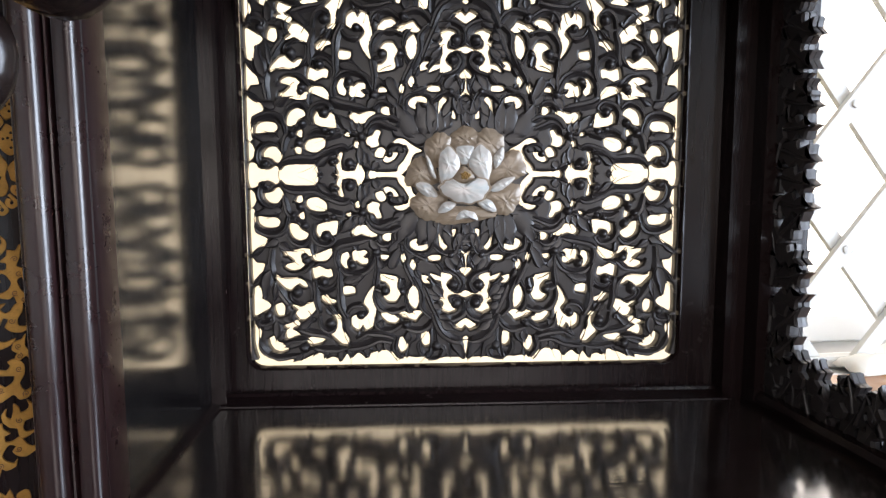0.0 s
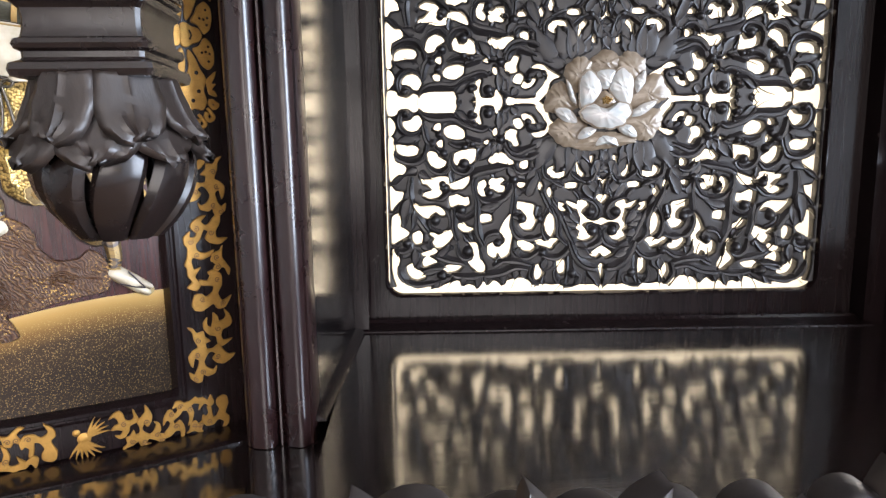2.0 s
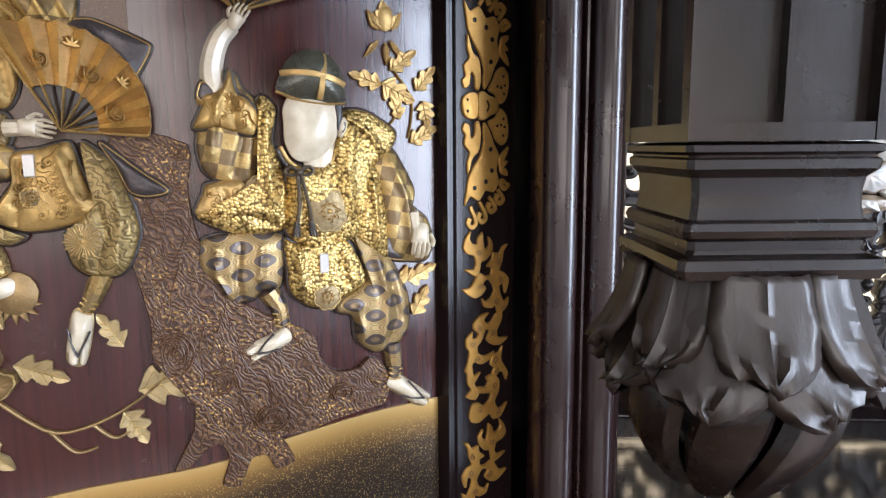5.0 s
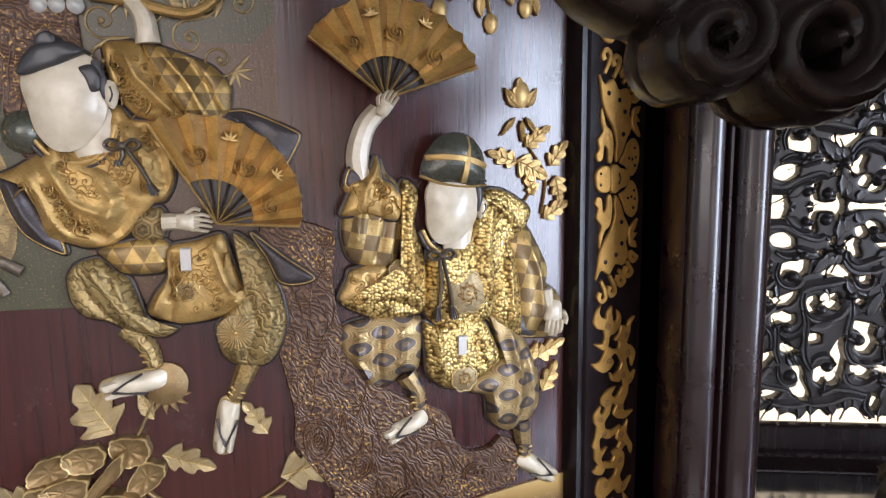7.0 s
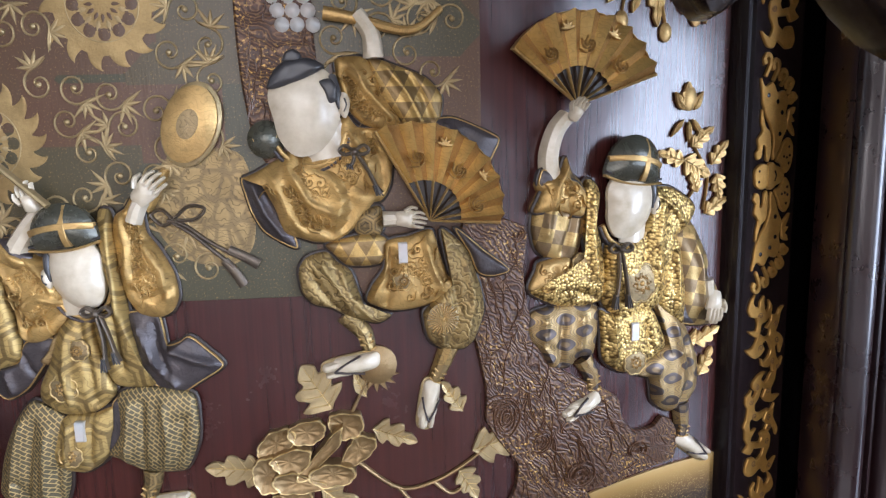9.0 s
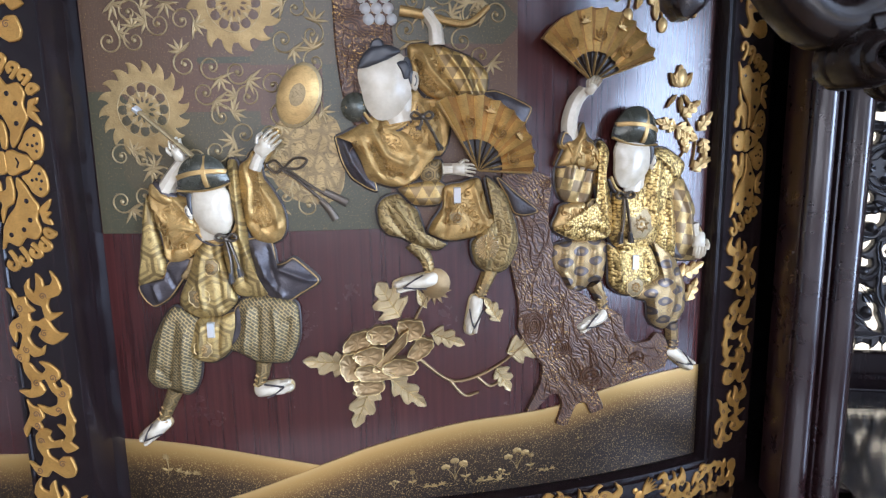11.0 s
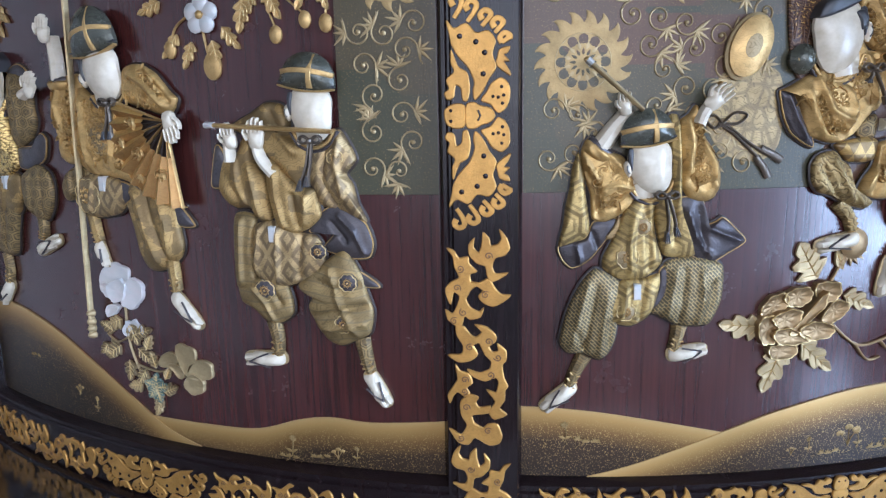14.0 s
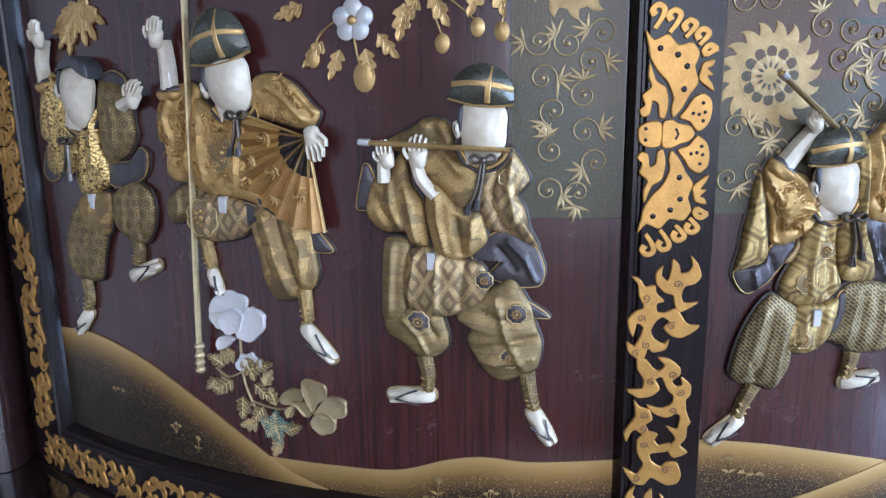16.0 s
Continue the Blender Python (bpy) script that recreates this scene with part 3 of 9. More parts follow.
    def make(self, name, parent=None, label="", smooth_angle=38.0):
        me = bpy.data.meshes.new(name)
        me.from_pydata(self.v, [], self.f)
        for m in self.mats:
            me.materials.append(m)
        me.polygons.foreach_set("material_index", self.mi)
        layer = me.uv_layers.new(name="UVMap")
        loops = np.empty(len(me.loops), dtype=np.int32)
        me.loops.foreach_get("vertex_index", loops)
        layer.data.foreach_set("uv", np.array(self.uv, dtype=np.float32)[loops].ravel())
        bm = bmesh.new()
        bm.from_mesh(me)
        bmesh.ops.recalc_face_normals(bm, faces=bm.faces)
        bm.to_mesh(me)
        bm.free()
        me.polygons.foreach_set("use_smooth", [True] * len(me.polygons))
        me.set_sharp_from_angle(angle=radians(smooth_angle))
        ob = new(name, me)
        if parent:
            ob.parent = parent
        if label:
            ob["label"] = label
        return ob


def smooth(pts, n, tight=0.5):
    """n points on a closed cardinal spline; a low tight keeps it near the straight sides."""
    k, out = len(pts), []
    for i in range(n):
        t = i * k / n
        j, f = int(t), t - int(t)
        p = [pts[(j + d) % k] for d in (-1, 0, 1, 2)]
        h1, h2, h3, h4 = 2 * f ** 3 - 3 * f * f + 1, -2 * f ** 3 + 3 * f * f, f ** 3 - 2 * f * f + f, f ** 3 - f * f
        out.append(tuple(h1 * b + h2 * c + tight * (h3 * (c - a) + h4 * (d - b)) for a, b, c, d in zip(*p)))
    return out


def along(pts, n):
    """n + 1 points on an open Catmull-Rom curve."""
    p, out = [pts[0], *pts, pts[-1]], []
    for i in range(n + 1):
        t = min(i * (len(pts) - 1) / n, len(pts) - 1 - 1e-6)
        j, f = int(t), t - int(t)
        out.append(tuple(0.5 * (2 * b + (c - a) * f + (2 * a - 5 * b + 4 * c - d) * f * f + (3 * b - a - 3 * c + d) * f ** 3) for a, b, c, d in zip(*p[j:j + 4])))
    return out


def thing(name, label, category, at=(0, 0, 0), group="", kind=""):
    ob = new(name)
    ob.location = at
    ob.empty_display_size = 0.02
    return tagged(ob, label, category, group, kind)


def metres(u, v, h):
    return (u, v, h)


def block(name, x0, x1, y0, y1, z0, z1, m, parent=None, label="", bevel=0.0):
    s = Solid(metres, 1.0)
    b = bevel
    ring = lambda e, z: [s.pt(x0 + e, y0 + e, z), s.pt(x1 - e, y0 + e, z), s.pt(x1 - e, y1 - e, z), s.pt(x0 + e, y1 - e, z)]
    rows = [ring(b, z0), ring(0, z0 + b), ring(0, z1 - b), ring(b, z1)] if b else [ring(0, z0), ring(0, z1)]
    s.rings(rows, m, cap=True, start_cap=True)
    return s.make(name, parent, label)


def moulding(name, prof, a, b, m, parent=None, out=(1, 0), label=""):
    """A straight moulding from a to b (level or upright): prof of (outwards, up) in metres."""
    a, b = Vector(a), Vector(b)
    way = (b - a).normalized()
    o = Vector((out[0], out[1], 0)) if len(out) == 2 else Vector(out)
    up = way.cross(o)
    if up.z < 0:
        up = -up
    s = Solid(lambda u, v, h: tuple(a + way * u + o * v + up * h), 1.0)
    s.sweep_u(prof, 0, (b - a).length, m)
    return s.make(name, parent, label)

# ---------------------------------------------------------------- room
def room():
    def shell(name, label, m, *boxes):
        s = Solid(metres, 1.0)
        for x0, x1, y0, y1, z0, z1 in boxes:
            ring = lambda z: [s.pt(x0, y0, z), s.pt(x1, y0, z), s.pt(x1, y1, z), s.pt(x0, y1, z)]
            s.rings([ring(z0), ring(z1)], m, cap=True, start_cap=True)
        return tagged(s.make(name), label, name.split("_")[0], kind="structure")

    shell("floor", "brown oak board floor of the room", BOARDS, (-2.6, 2.4, -2.5, 0.95, -0.1, 0.0))
    shell("ceiling", "white painted plaster ceiling of the room", CEILING_PAINT, (-2.6, 2.4, -2.5, 0.95, 2.7, 2.8))
    shell("wall_west", "cream painted plain side wall", WALL_PAINT, (-2.7, -2.6, -2.5, 0.95, -0.1, 2.8))
    shell("wall_east", "cream painted side wall with a window opening", WALL_PAINT,
          (2.4, 2.55, -2.5, -2.2, -0.1, 2.8), (2.4, 2.55, -0.5, 0.95, -0.1, 2.8), (2.4, 2.55, -2.2, -0.5, -0.1, 0.4), (2.4, 2.55, -2.2, -0.5, 2.5, 2.8))
    shell("wall_south", "cream painted wall with a window opening", WALL_PAINT,
          (-2.7, -1.30, -2.65, -2.5, -0.1, 2.8), (1.30, 2.55, -2.65, -2.5, -0.1, 2.8), (-1.30, 1.30, -2.65, -2.5, -0.1, 1.0), (-1.30, 1.30, -2.65, -2.5, 2.5, 2.8))
    shell("wall_north", "cream painted wall with two window openings", WALL_PAINT,
          (-2.7, -0.45, 0.95, 1.10, -0.1, 2.8), (0.61, 0.66, 0.95, 1.10, -0.1, 2.8), (1.50, 2.55, 0.95, 1.10, -0.1, 2.8),
          (-0.45, 0.61, 0.95, 1.10, -0.1, 0.6), (0.66, 1.50, 0.95, 1.10, -0.1, 0.96), (-0.45, 0.61, 0.95, 1.10, 2.3, 2.8), (0.66, 1.50, 0.95, 1.10, 2.3, 2.8))
    for a, b, y, n in ((0.66, 1.50, 1.06, "window_1"), (-0.45, 0.61, 1.06, "window_2")):
        w = thing(n, "white painted wooden window frame in the wall", "window", kind="structure")
        z0 = 0.96 if n == "window_1" else 0.6
        block("jamb", a, a + 0.045, y - 0.03, y + 0.03, z0, 2.3, TRIM_PAINT, w, bevel=0.004)
        block("jamb", b - 0.045, b, y - 0.03, y + 0.03, z0, 2.3, TRIM_PAINT, w, bevel=0.004)
        block("head", a + 0.045, b - 0.045, y - 0.03, y + 0.03, 2.255, 2.3, TRIM_PAINT, w, bevel=0.004)
        block("bottom_rail", a + 0.045, b - 0.045, y - 0.03, y + 0.03, z0, z0 + 0.05, TRIM_PAINT, w, bevel=0.004)
    block("window_sill", 0.64, 1.52, 0.83, 0.948, 0.945, 0.968, TRIM_PAINT, bpy.data.objects["window_1"], bevel=0.005)
    sky_card = block("backdrop", -3, 4, 2.2, 2.21, -0.5, 4.0, DAYLIGHT)
    tagged(sky_card, "bright white overcast sky outside the windows", "sky", kind="structure")


room()


def roller_blind():
    b = thing("roller_blind", "cream cloth roller blind drawn down over a window", "blind", (0.085, 0.93, 2.3))
    s = Solid(metres, 1.0)
    rows = []
    for i in range(9):
        z = -1.78 + i * 1.78 / 8
        rows.append([s.pt(-0.55 + 1.10 * k / 12, 0.004 * math.sin(k * 1.7 + i), z) for k in range(13)])
    s.rings(rows, BLIND, closed=False)
    s.make("cloth", b)
    s = Solid(lambda u, v, h: (h, u, v), 1.0)
    s.lathe(0, 0.0, [(0.02, -0.56), (0.02, 0.56)], TRIM_PAINT, 20)
    s.make("roller", b)
    block("bottom_bar", -0.55, 0.55, -0.008, 0.008, -1.80, -1.775, TRIM_PAINT, b, bevel=0.003)


roller_blind()


def trellis():
    """White folding trellis: two layers of riveted slats before the window."""
    t = thing("window_trellis", "white painted diamond trellis of crossed riveted slats", "trellis", (0.693, 0.87, 1.346))
    dx, dz = 0.162, 0.2034
    slope = math.atan2(dz, dx)
    for layer, sgn in ((0, 1), (1, -1)):
        for k in range(-6, 7):
            s = Solid(metres, 1.0)
            c, sn = math.cos(slope) * sgn, math.sin(slope)
            mid = k * dx
            l0, l1 = -0.9, 0.9
            pts = []
            w = 0.0115
            y = -0.006 + layer * 0.012
            for e in (l0, l1):
                for side in (-1, 1):
                    pts.append((mid + c * e - sn * sgn * w * side, sn * e + abs(c) * w * side))
            lo, hi = -0.38, 0.62
            # keep the slat inside the window's width
            t0, t1 = (-0.16 - mid) / c, (0.74 - mid) / c
            t0, t1 = max(min(t0, t1), lo / sn), min(max(t0, t1), hi / sn)
            if t1 - t0 < 0.05:
                continue
            q = [(mid + c * e - sn * sgn * w * side, sn * e + abs(c) * w * side) for e, side in ((t0, -1), (t1, -1), (t1, 1), (t0, 1))]
            a = [s.pt(x, y - 0.005, z) for x, z in q]
            b = [s.pt(x, y + 0.005, z) for x, z in q]
            s.rings([a, b], SLAT_PAINT, cap=True, start_cap=True)
            s.make("slat", t)
    for i in range(-1, 6):
        for j in range(-4, 7):
            if (i + j) % 2 == 0 and -0.14 < i * dx / 2 < 0.72 and -0.36 < j * dz / 2 < 0.6:
                s = Solid(lambda u, v, h: (u, h, v), 1.0)
                s.lathe(i * dx / 2, j * dz / 2, [(0.006, -0.011), (0.006, -0.014), (0.003, -0.0155)], SLAT_PAINT, 10)
                s.make("rivet", t)
    block("rail", -0.17, 0.76, -0.012, 0.012, -0.376, -0.36, SLAT_PAINT, t, bevel=0.003)


trellis()


def sill_things():
    s = Solid(metres, 1.0)
    rows = []
    for i in range(25):
        row = []
        for k in range(17):
            a, b = i / 24, k / 16
            x, y = 0.68 + 0.30 * a, 0.80 + 0.10 * b
            z = 0.978 + 0.045 * math.sin(math.pi * a) ** 0.6 * math.sin(math.pi * b) ** 0.7 * (0.55 + 0.45 * math.sin(9 * a + 4 * b)) + 0.006 * noise.noise((a * 7, b * 7, 1))
            row.append(s.pt(x, y, z))
        rows.append(row)
    s.rings(rows, CLOTH, closed=False)
    c = s.make("cotton_cloth", smooth_angle=80)
    c.modifiers.new("thickness", "SOLIDIFY").thickness = 0.003
    tagged(c, "crumpled white cotton cloth lying on a wooden box", "cloth")
    b = thing("wooden_box", "orange-brown wooden box standing below the window", "box", (0.9, 0.76, 0))
    block("body", -0.28, 0.30, -0.12, 0.055, 0.0, 0.955, PINE, b, bevel=0.006)
    block("lid", -0.285, 0.305, -0.125, 0.06, 0.956, 0.975, PINE, b, bevel=0.006)


sill_things()

# ---------------------------------------------------------------- cabinet carcass
SHELF_Z = 1.060
CAB = thing("display_cabinet", "dark rosewood display cabinet with polished black shelf and carved trim", "cabinet", (0, 0, 0))


def cabinet():
    block("lower_body", -1.02, 0.34, 0.20, 0.545, 0.0, 1.018, FRAME_WOOD, CAB, bevel=0.004)
    block("shelf", -1.04, 0.365, 0.150, 0.550, 1.0185, SHELF_Z, SHELF_LACQUER, CAB, "polished black lacquer shelf", bevel=0.003)
    block("top_board", -1.04, 0.365, 0.150, 0.550, 1.452, 1.475, FRAME_WOOD, CAB, bevel=0.003)
    block("cornice_beam", -1.02, 0.345, 0.160, 0.198, 1.405, 1.4515, FRAME_WOOD, CAB, bevel=0.004)
    block("back_board", -1.0, -0.158, 0.520, 0.540, SHELF_Z + 0.0005, 1.4515, FRAME_WOOD, CAB)
    # partition between the cupboard and the open compartment
    s = Solid(metres, 1.0)
    plan = ((-0.1575, 0.362), (-0.1268, 0.362), (-0.1095, 0.5385), (-0.1575, 0.5385))
    s.rings([[s.pt(x, y, z) for x, y in plan] for z in (SHELF_Z + 0.0005, 1.4515)], SIDE_LACQUER, cap=True, start_cap=True)
    s.make("partition", CAB, "polished black partition")
    block("end_wall", -1.0, -0.962, 0.40, 0.519, SHELF_Z + 0.0005, 1.4515, SIDE_LACQUER, CAB)

    def reeded(name, x0, flip=1):
        """Reeded pilaster: two round reeds with a bead between them."""
        prof = [(0, 0.026), (0, 0.004), (0.0015, 0.0012)]
        for a, b in ((0.0025, 0.0165), (0.0215, 0.0345)):
            # a broad flat slope on one side, a tight round on the other
            for f, h in ((0.0, 0.0020), (0.05, -0.0002), (0.12, -0.0012), (0.30, -0.0020), (0.48, -0.0028), (0.60, -0.0032), (0.72, -0.0031), (0.84, -0.0022), (0.94, -0.0004), (1.0, 0.0020)):
                prof.append((a + (b - a) * f, h))
            if b < 0.03:
                prof += [(0.0172, 0.004), (0.0185, 0.0005), (0.0195, 0.0005), (0.0208, 0.004)]
        prof += [(0.0357, 0.0012), (0.0372, 0.004), (0.0372, 0.026)]
        s = Solid(lambda u, v, h: (x0 + flip * u, 0.3475 + h, v), 1.0)
        s.sweep_v(prof, SHELF_Z + 0.0005, 1.4515, ROSEWOOD)
        return s.make(name, CAB, "reeded rosewood pilaster", 30)

    reeded("pilaster", -0.1628)
    left = reeded("pilaster", -0.925, -1)
    left.location.y = 0.055
    s = Solid(metres, 1.0)
    plan = ((-0.1252, 0.200), (0.3174, 0.200), (0.3174, 0.4985), (-0.1095, 0.5375))
    s.rings([[s.pt(x, y, z) for x, y in plan] for z in (SHELF_Z + 0.0005, 1.0715)], SHELF_LACQUER, cap=True, start_cap=True)
    s.make("compartment_floor", CAB, "polished black lacquer floor board")
    # low fillets round the compartment's floor
    fillet = [(0, 0), (0.0210, 0), (0.0205, 0.0012), (0.0060, 0.0042), (0.0045, 0.0062), (0, 0.0066)]
    small = [(0, 0), (0.0080, 0), (0.0078, 0.0010), (0.0030, 0.0030), (0, 0.0034)]
    z = 1.0717
    moulding("floor_fillet", small, (-0.1278, 0.352, z), (-0.1105, 0.5300, z), FRAME_WOOD, CAB, (0.9953, -0.0967))
    moulding("floor_fillet", fillet, (0.2965, 0.5002, z), (-0.104, 0.5368, z), FRAME_WOOD, CAB, (-0.0911, -0.9958))
    # upright corner fillets
    for x, w, y in ((-0.1135, 0.0130, 0.5200), (0.2902, 0.0168, 0.4860)):
        block("corner_fillet", x, x + w, y, y + 0.022, SHELF_Z + 0.001, 1.4515, FRAME_WOOD, CAB, bevel=0.003)
    block("rear_post", 0.3072, 0.346, 0.470, 0.545, SHELF_Z + 0.0005, 1.4515, FRAME_WOOD, CAB, bevel=0.005)
    block("front_post", 0.318, 0.346, 0.165, 0.195, SHELF_Z + 0.0005, 1.4045, FRAME_WOOD, CAB, bevel=0.005)
    # rails under the open end
    block("end_rail", 0.318, 0.346, 0.197, 0.469, SHELF_Z + 0.0005, 1.0795, FRAME_WOOD, CAB, bevel=0.004)
    moulding("end_bead", [(0, 0), (0.008, 0), (0.009, 0.004), (0.006, 0.008), (0, 0.009)], (0.3172, 0.469, 1.0718), (0.3172, 0.197, 1.0718), FRAME_WOOD, CAB, (-1, 0))


cabinet()


# ---------------------------------------------------------------- carved back panel with the shell peony
PX, PZ, HW, HH = 0.0905, 1.2505, 0.1715, 0.1493


def rounded(hw, hh, r, k=8):
    out = []
    for cx, cz, a0 in ((hw - r, hh - r, 0), (-hw + r, hh - r, 90), (-hw + r, -hh + r, 180), (hw - r, -hh + r, 270)):
        out += [(cx + r * math.cos(radians(a0 + 90 * i / k)), cz + r * math.sin(radians(a0 + 90 * i / k))) for i in range(k + 1)]
    return out


PANEL = thing("carved_panel", "pierced dark wood panel of scrolling leaves round a shell peony", "panel")
# the back stands a little askew
PANEL.matrix_basis = pose(0.0877, 0.5205, 0, 0, 0, -5.2) @ pose(-0.0905, -0.5100, 0)


def panel_frame():
    flat = lambda u, v, h: (PX + u, 0.512 - h, PZ + v)
    s = Solid(flat, 1.0)
    outer = rounded(0.2030, 0.206, 0.0015)
    lip = rounded(HW + 0.0035, HH + 0.0058, 0.0135)
    rows = [[s.pt(x, z, h) for x, z in line] for line, h in ((outer, -0.02), (outer, 0.002), (lip, 0.002), (lip, 0.0042), (rounded(HW + 0.0022, HH + 0.0044, 0.0125), 0.0045), (rounded(HW + 0.0012, HH + 0.0034, 0.0125), 0.002), (rounded(HW + 0.0008, HH + 0.0030, 0.0125), -0.001), (rounded(HW + 0.004, HH + 0.006, 0.0125), -0.006), (rounded(HW + 0.010, HH + 0.012, 0.0125), -0.02))]
    s.rings(rows, FRAME_WOOD)
    s.make("panel_frame", PANEL, "dark rosewood frame with a rounded bead")


panel_frame()


def carving_quarter():
    """One quarter of the pierced board, in mm from the panel's centre (outwards, down): what is left between the cut-outs,
    rounded over towards every edge, grooved along the edges, with a rolled eye at the end of each scroll."""
    cuts = []

    def hole(text):
        cuts.append(smooth([tuple(float(q) for q in p.split(",")) for p in text.split()], 48, 0.30))

    hole("144.6,-0.9 144.0,4.1 141.1,7.0 135.5,8.0 125.1,8.0 117.5,7.7 116.9,-0.4")
    hole("169.3,-1.7 145.9,-1.3 145.5,4.7 148.9,6.8 151.9,4.9 155.3,3.7 160.1,5.2 162.6,8.5 166.7,9.5 169.4,8.3")
    hole("157.6,14.5 154.4,14.2 151.2,13.1 148.7,10.5 145.5,10.2 143.0,14.4 143.2,17.3 145.5,20.1 149.7,21.7 154.4,20.7 157.3,17.5")
    hole("169.0,11.1 164.9,14.9 163.9,18.7 165.9,23.4 169.1,25.2")
    hole("163.4,32.8 160.2,32.5 155.4,33.3 149.7,33.0 146.2,35.9 147.8,39.7 153.5,40.9 159.3,40.1 162.7,37.6")
    hole("169.5,28.0 165.7,27.5 165.0,34.7 165.4,42.3 163.5,46.5 158.5,48.1 155.8,52.0 158.3,55.8 163.2,56.1 169.4,60.4")
    hole("132.2,17.3 128.8,16.1 128.2,20.2 131.6,21.6 133.5,20.5")
    hole("124.6,19.9 120.3,18.1 115.5,18.2 110.2,22.0 109.7,27.1 113.5,28.3 118.3,27.9 123.0,26.3 125.3,23.1")
    hole("131.4,31.4 127.6,29.2 127.3,34.3 130.6,34.1")
    hole("139.1,39.2 136.3,38.0 132.1,39.3 130.5,42.4 126.7,44.7 124.4,46.3 126.3,49.5 131.4,51.3 136.2,48.8 138.6,44.6")
    hole("117.2,40.1 111.5,37.8 101.0,36.8 101.1,44.2 105.6,47.9 108.4,43.7 113.3,44.2 115.6,48.7 117.9,45.2")
    hole("90.4,45.3 86.3,40.8 79.1,40.1 70.4,47.8 76.1,48.9 82.8,46.5 87.5,48.0")
    hole("76.7,23.3 73.0,21.5 68.2,23.0 68.9,26.7 66.8,33.3 70.2,34.2 72.7,30.4 76.6,28.9 77.6,25.7")
    hole("70.7,14.6 65.7,13.4 63.1,18.4 65.5,20.8 68.3,20.4 70.6,17.4")
    hole("103.5,-0.9 99.5,1.0 101.3,7.6 99.3,16.2 96.3,16.6 97.9,9.5 95.9,3.6 91.3,2.6 86.5,3.8 84.0,9.0 81.8,6.1 80.1,-0.5")
    hole("75.4,-1.2 52.4,-0.8 52.4,1.8 57.6,2.1 68.8,2.1 74.4,3.3")
    hole("53.9,-0.8 50.2,0.7 44.4,6.7 42.2,14.1 39.3,17.0 34.6,18.4 39.2,21.1 43.7,23.8 47.8,27.5 53.0,27.7 56.5,25.1 51.3,23.7 46.2,22.4 44.7,17.8 48.3,10.7 52.8,5.7")
    hole("64.4,11.0 61.1,9.8 56.3,12.1 53.4,16.7 58.6,16.5 62.8,14.2")
    hole("65.6,48.5 61.9,45.7 59.1,46.1 59.5,51.4 62.7,52.5 65.4,50.9")
    hole("44.5,55.8 43.1,52.8 39.0,50.9 39.6,54.5 35.8,56.7 30.1,55.2 30.7,59.0 35.8,60.7 41.5,59.3")
    hole("29.9,65.5 26.2,64.2 20.2,64.7 20.9,68.1 26.0,68.8 29.6,67.6")
    hole("21.2,46.3 18.1,53.9 14.9,57.7 17.8,60.0 20.4,55.7")
    hole("10.9,44.5 8.0,43.4 8.4,46.8 10.3,50.2")
    hole("3.6,60.2 -1.1,63.3 -0.1,69.4 -3.9,74.2 -1.3,81.7 4.5,76.0 0.5,72.2 1.1,65.5")
    hole("35.1,80.1 29.8,81.5 31.7,83.6 28.7,86.4 32.9,86.7 35.3,83.4")
    hole("28.4,79.0 20.7,81.8 18.6,84.9 24.4,84.1")
    hole("19.3,78.7 13.5,78.8 10.7,82.3 14.4,85.4 15.9,89.4 10.6,93.6 4.8,94.8 -0.1,92.9 -4.8,94.5 0.0,98.8 6.7,96.0 13.1,96.7 14.9,99.4 10.9,104.1 6.9,106.1 8.7,109.3 14.0,110.8 19.5,108.4 16.9,103.1 20.7,100.1 17.2,95.3 18.9,88.4")
    hole("9.3,122.3 4.6,118.4 -1.0,115.1 -5.8,115.1 -6.1,122.1 -0.9,120.8 3.4,124.6")
    hole("2.0,132.3 -1.3,130.0 -5.7,133.0 -2.9,146.0 -0.2,147.2")
    hole("35.3,126.6 31.4,125.3 29.1,129.7 29.4,136.7 32.9,138.1 35.5,134.6")
    hole("53.6,131.5 50.7,130.3 49.4,133.9 46.2,135.9 49.0,142.0 52.2,142.9 54.6,137.5")
    hole("79.0,147.8 75.7,143.3 68.0,141.4 61.1,141.5 56.6,146.5 56.9,149.4 70.7,148.9")
    hole("52.1,148.0 47.2,146.4 39.4,147.5 32.6,146.5 32.2,150.0 51.8,149.8")
    hole("41.9,88.2 38.5,92.1 37.6,100.9 40.4,107.4 44.8,103.4 46.4,96.9 45.0,91.6")
    hole("53.9,110.0 50.4,108.6 45.5,111.6 40.7,109.1 34.1,109.6 38.2,113.9 40.5,117.0 46.3,115.0 50.2,114.0")
    hole("67.7,79.1 61.9,79.8 54.3,81.8 55.1,89.0 52.8,94.9 56.3,101.1 62.2,101.0 65.6,96.9 60.5,94.8 60.6,89.5 64.6,85.0 67.5,84.4")
    hole("67.2,110.4 63.0,109.3 58.0,112.3 53.7,115.5 56.7,118.9 62.7,118.2 67.1,113.8")
    hole("73.0,88.6 74.3,97.6 72.0,105.4 73.0,113.3 75.1,121.5 80.1,124.6 83.1,119.8 86.0,124.6 91.1,121.3 91.4,114.2 86.6,111.4 79.8,113.3 77.5,108.4 81.6,102.8 77.9,94.2")
    hole("106.9,110.6 101.6,111.1 98.8,116.1 98.3,123.0 94.2,131.1 94.7,135.9 99.7,135.9 103.6,132.4 107.6,128.2 103.6,123.0 103.1,117.0")
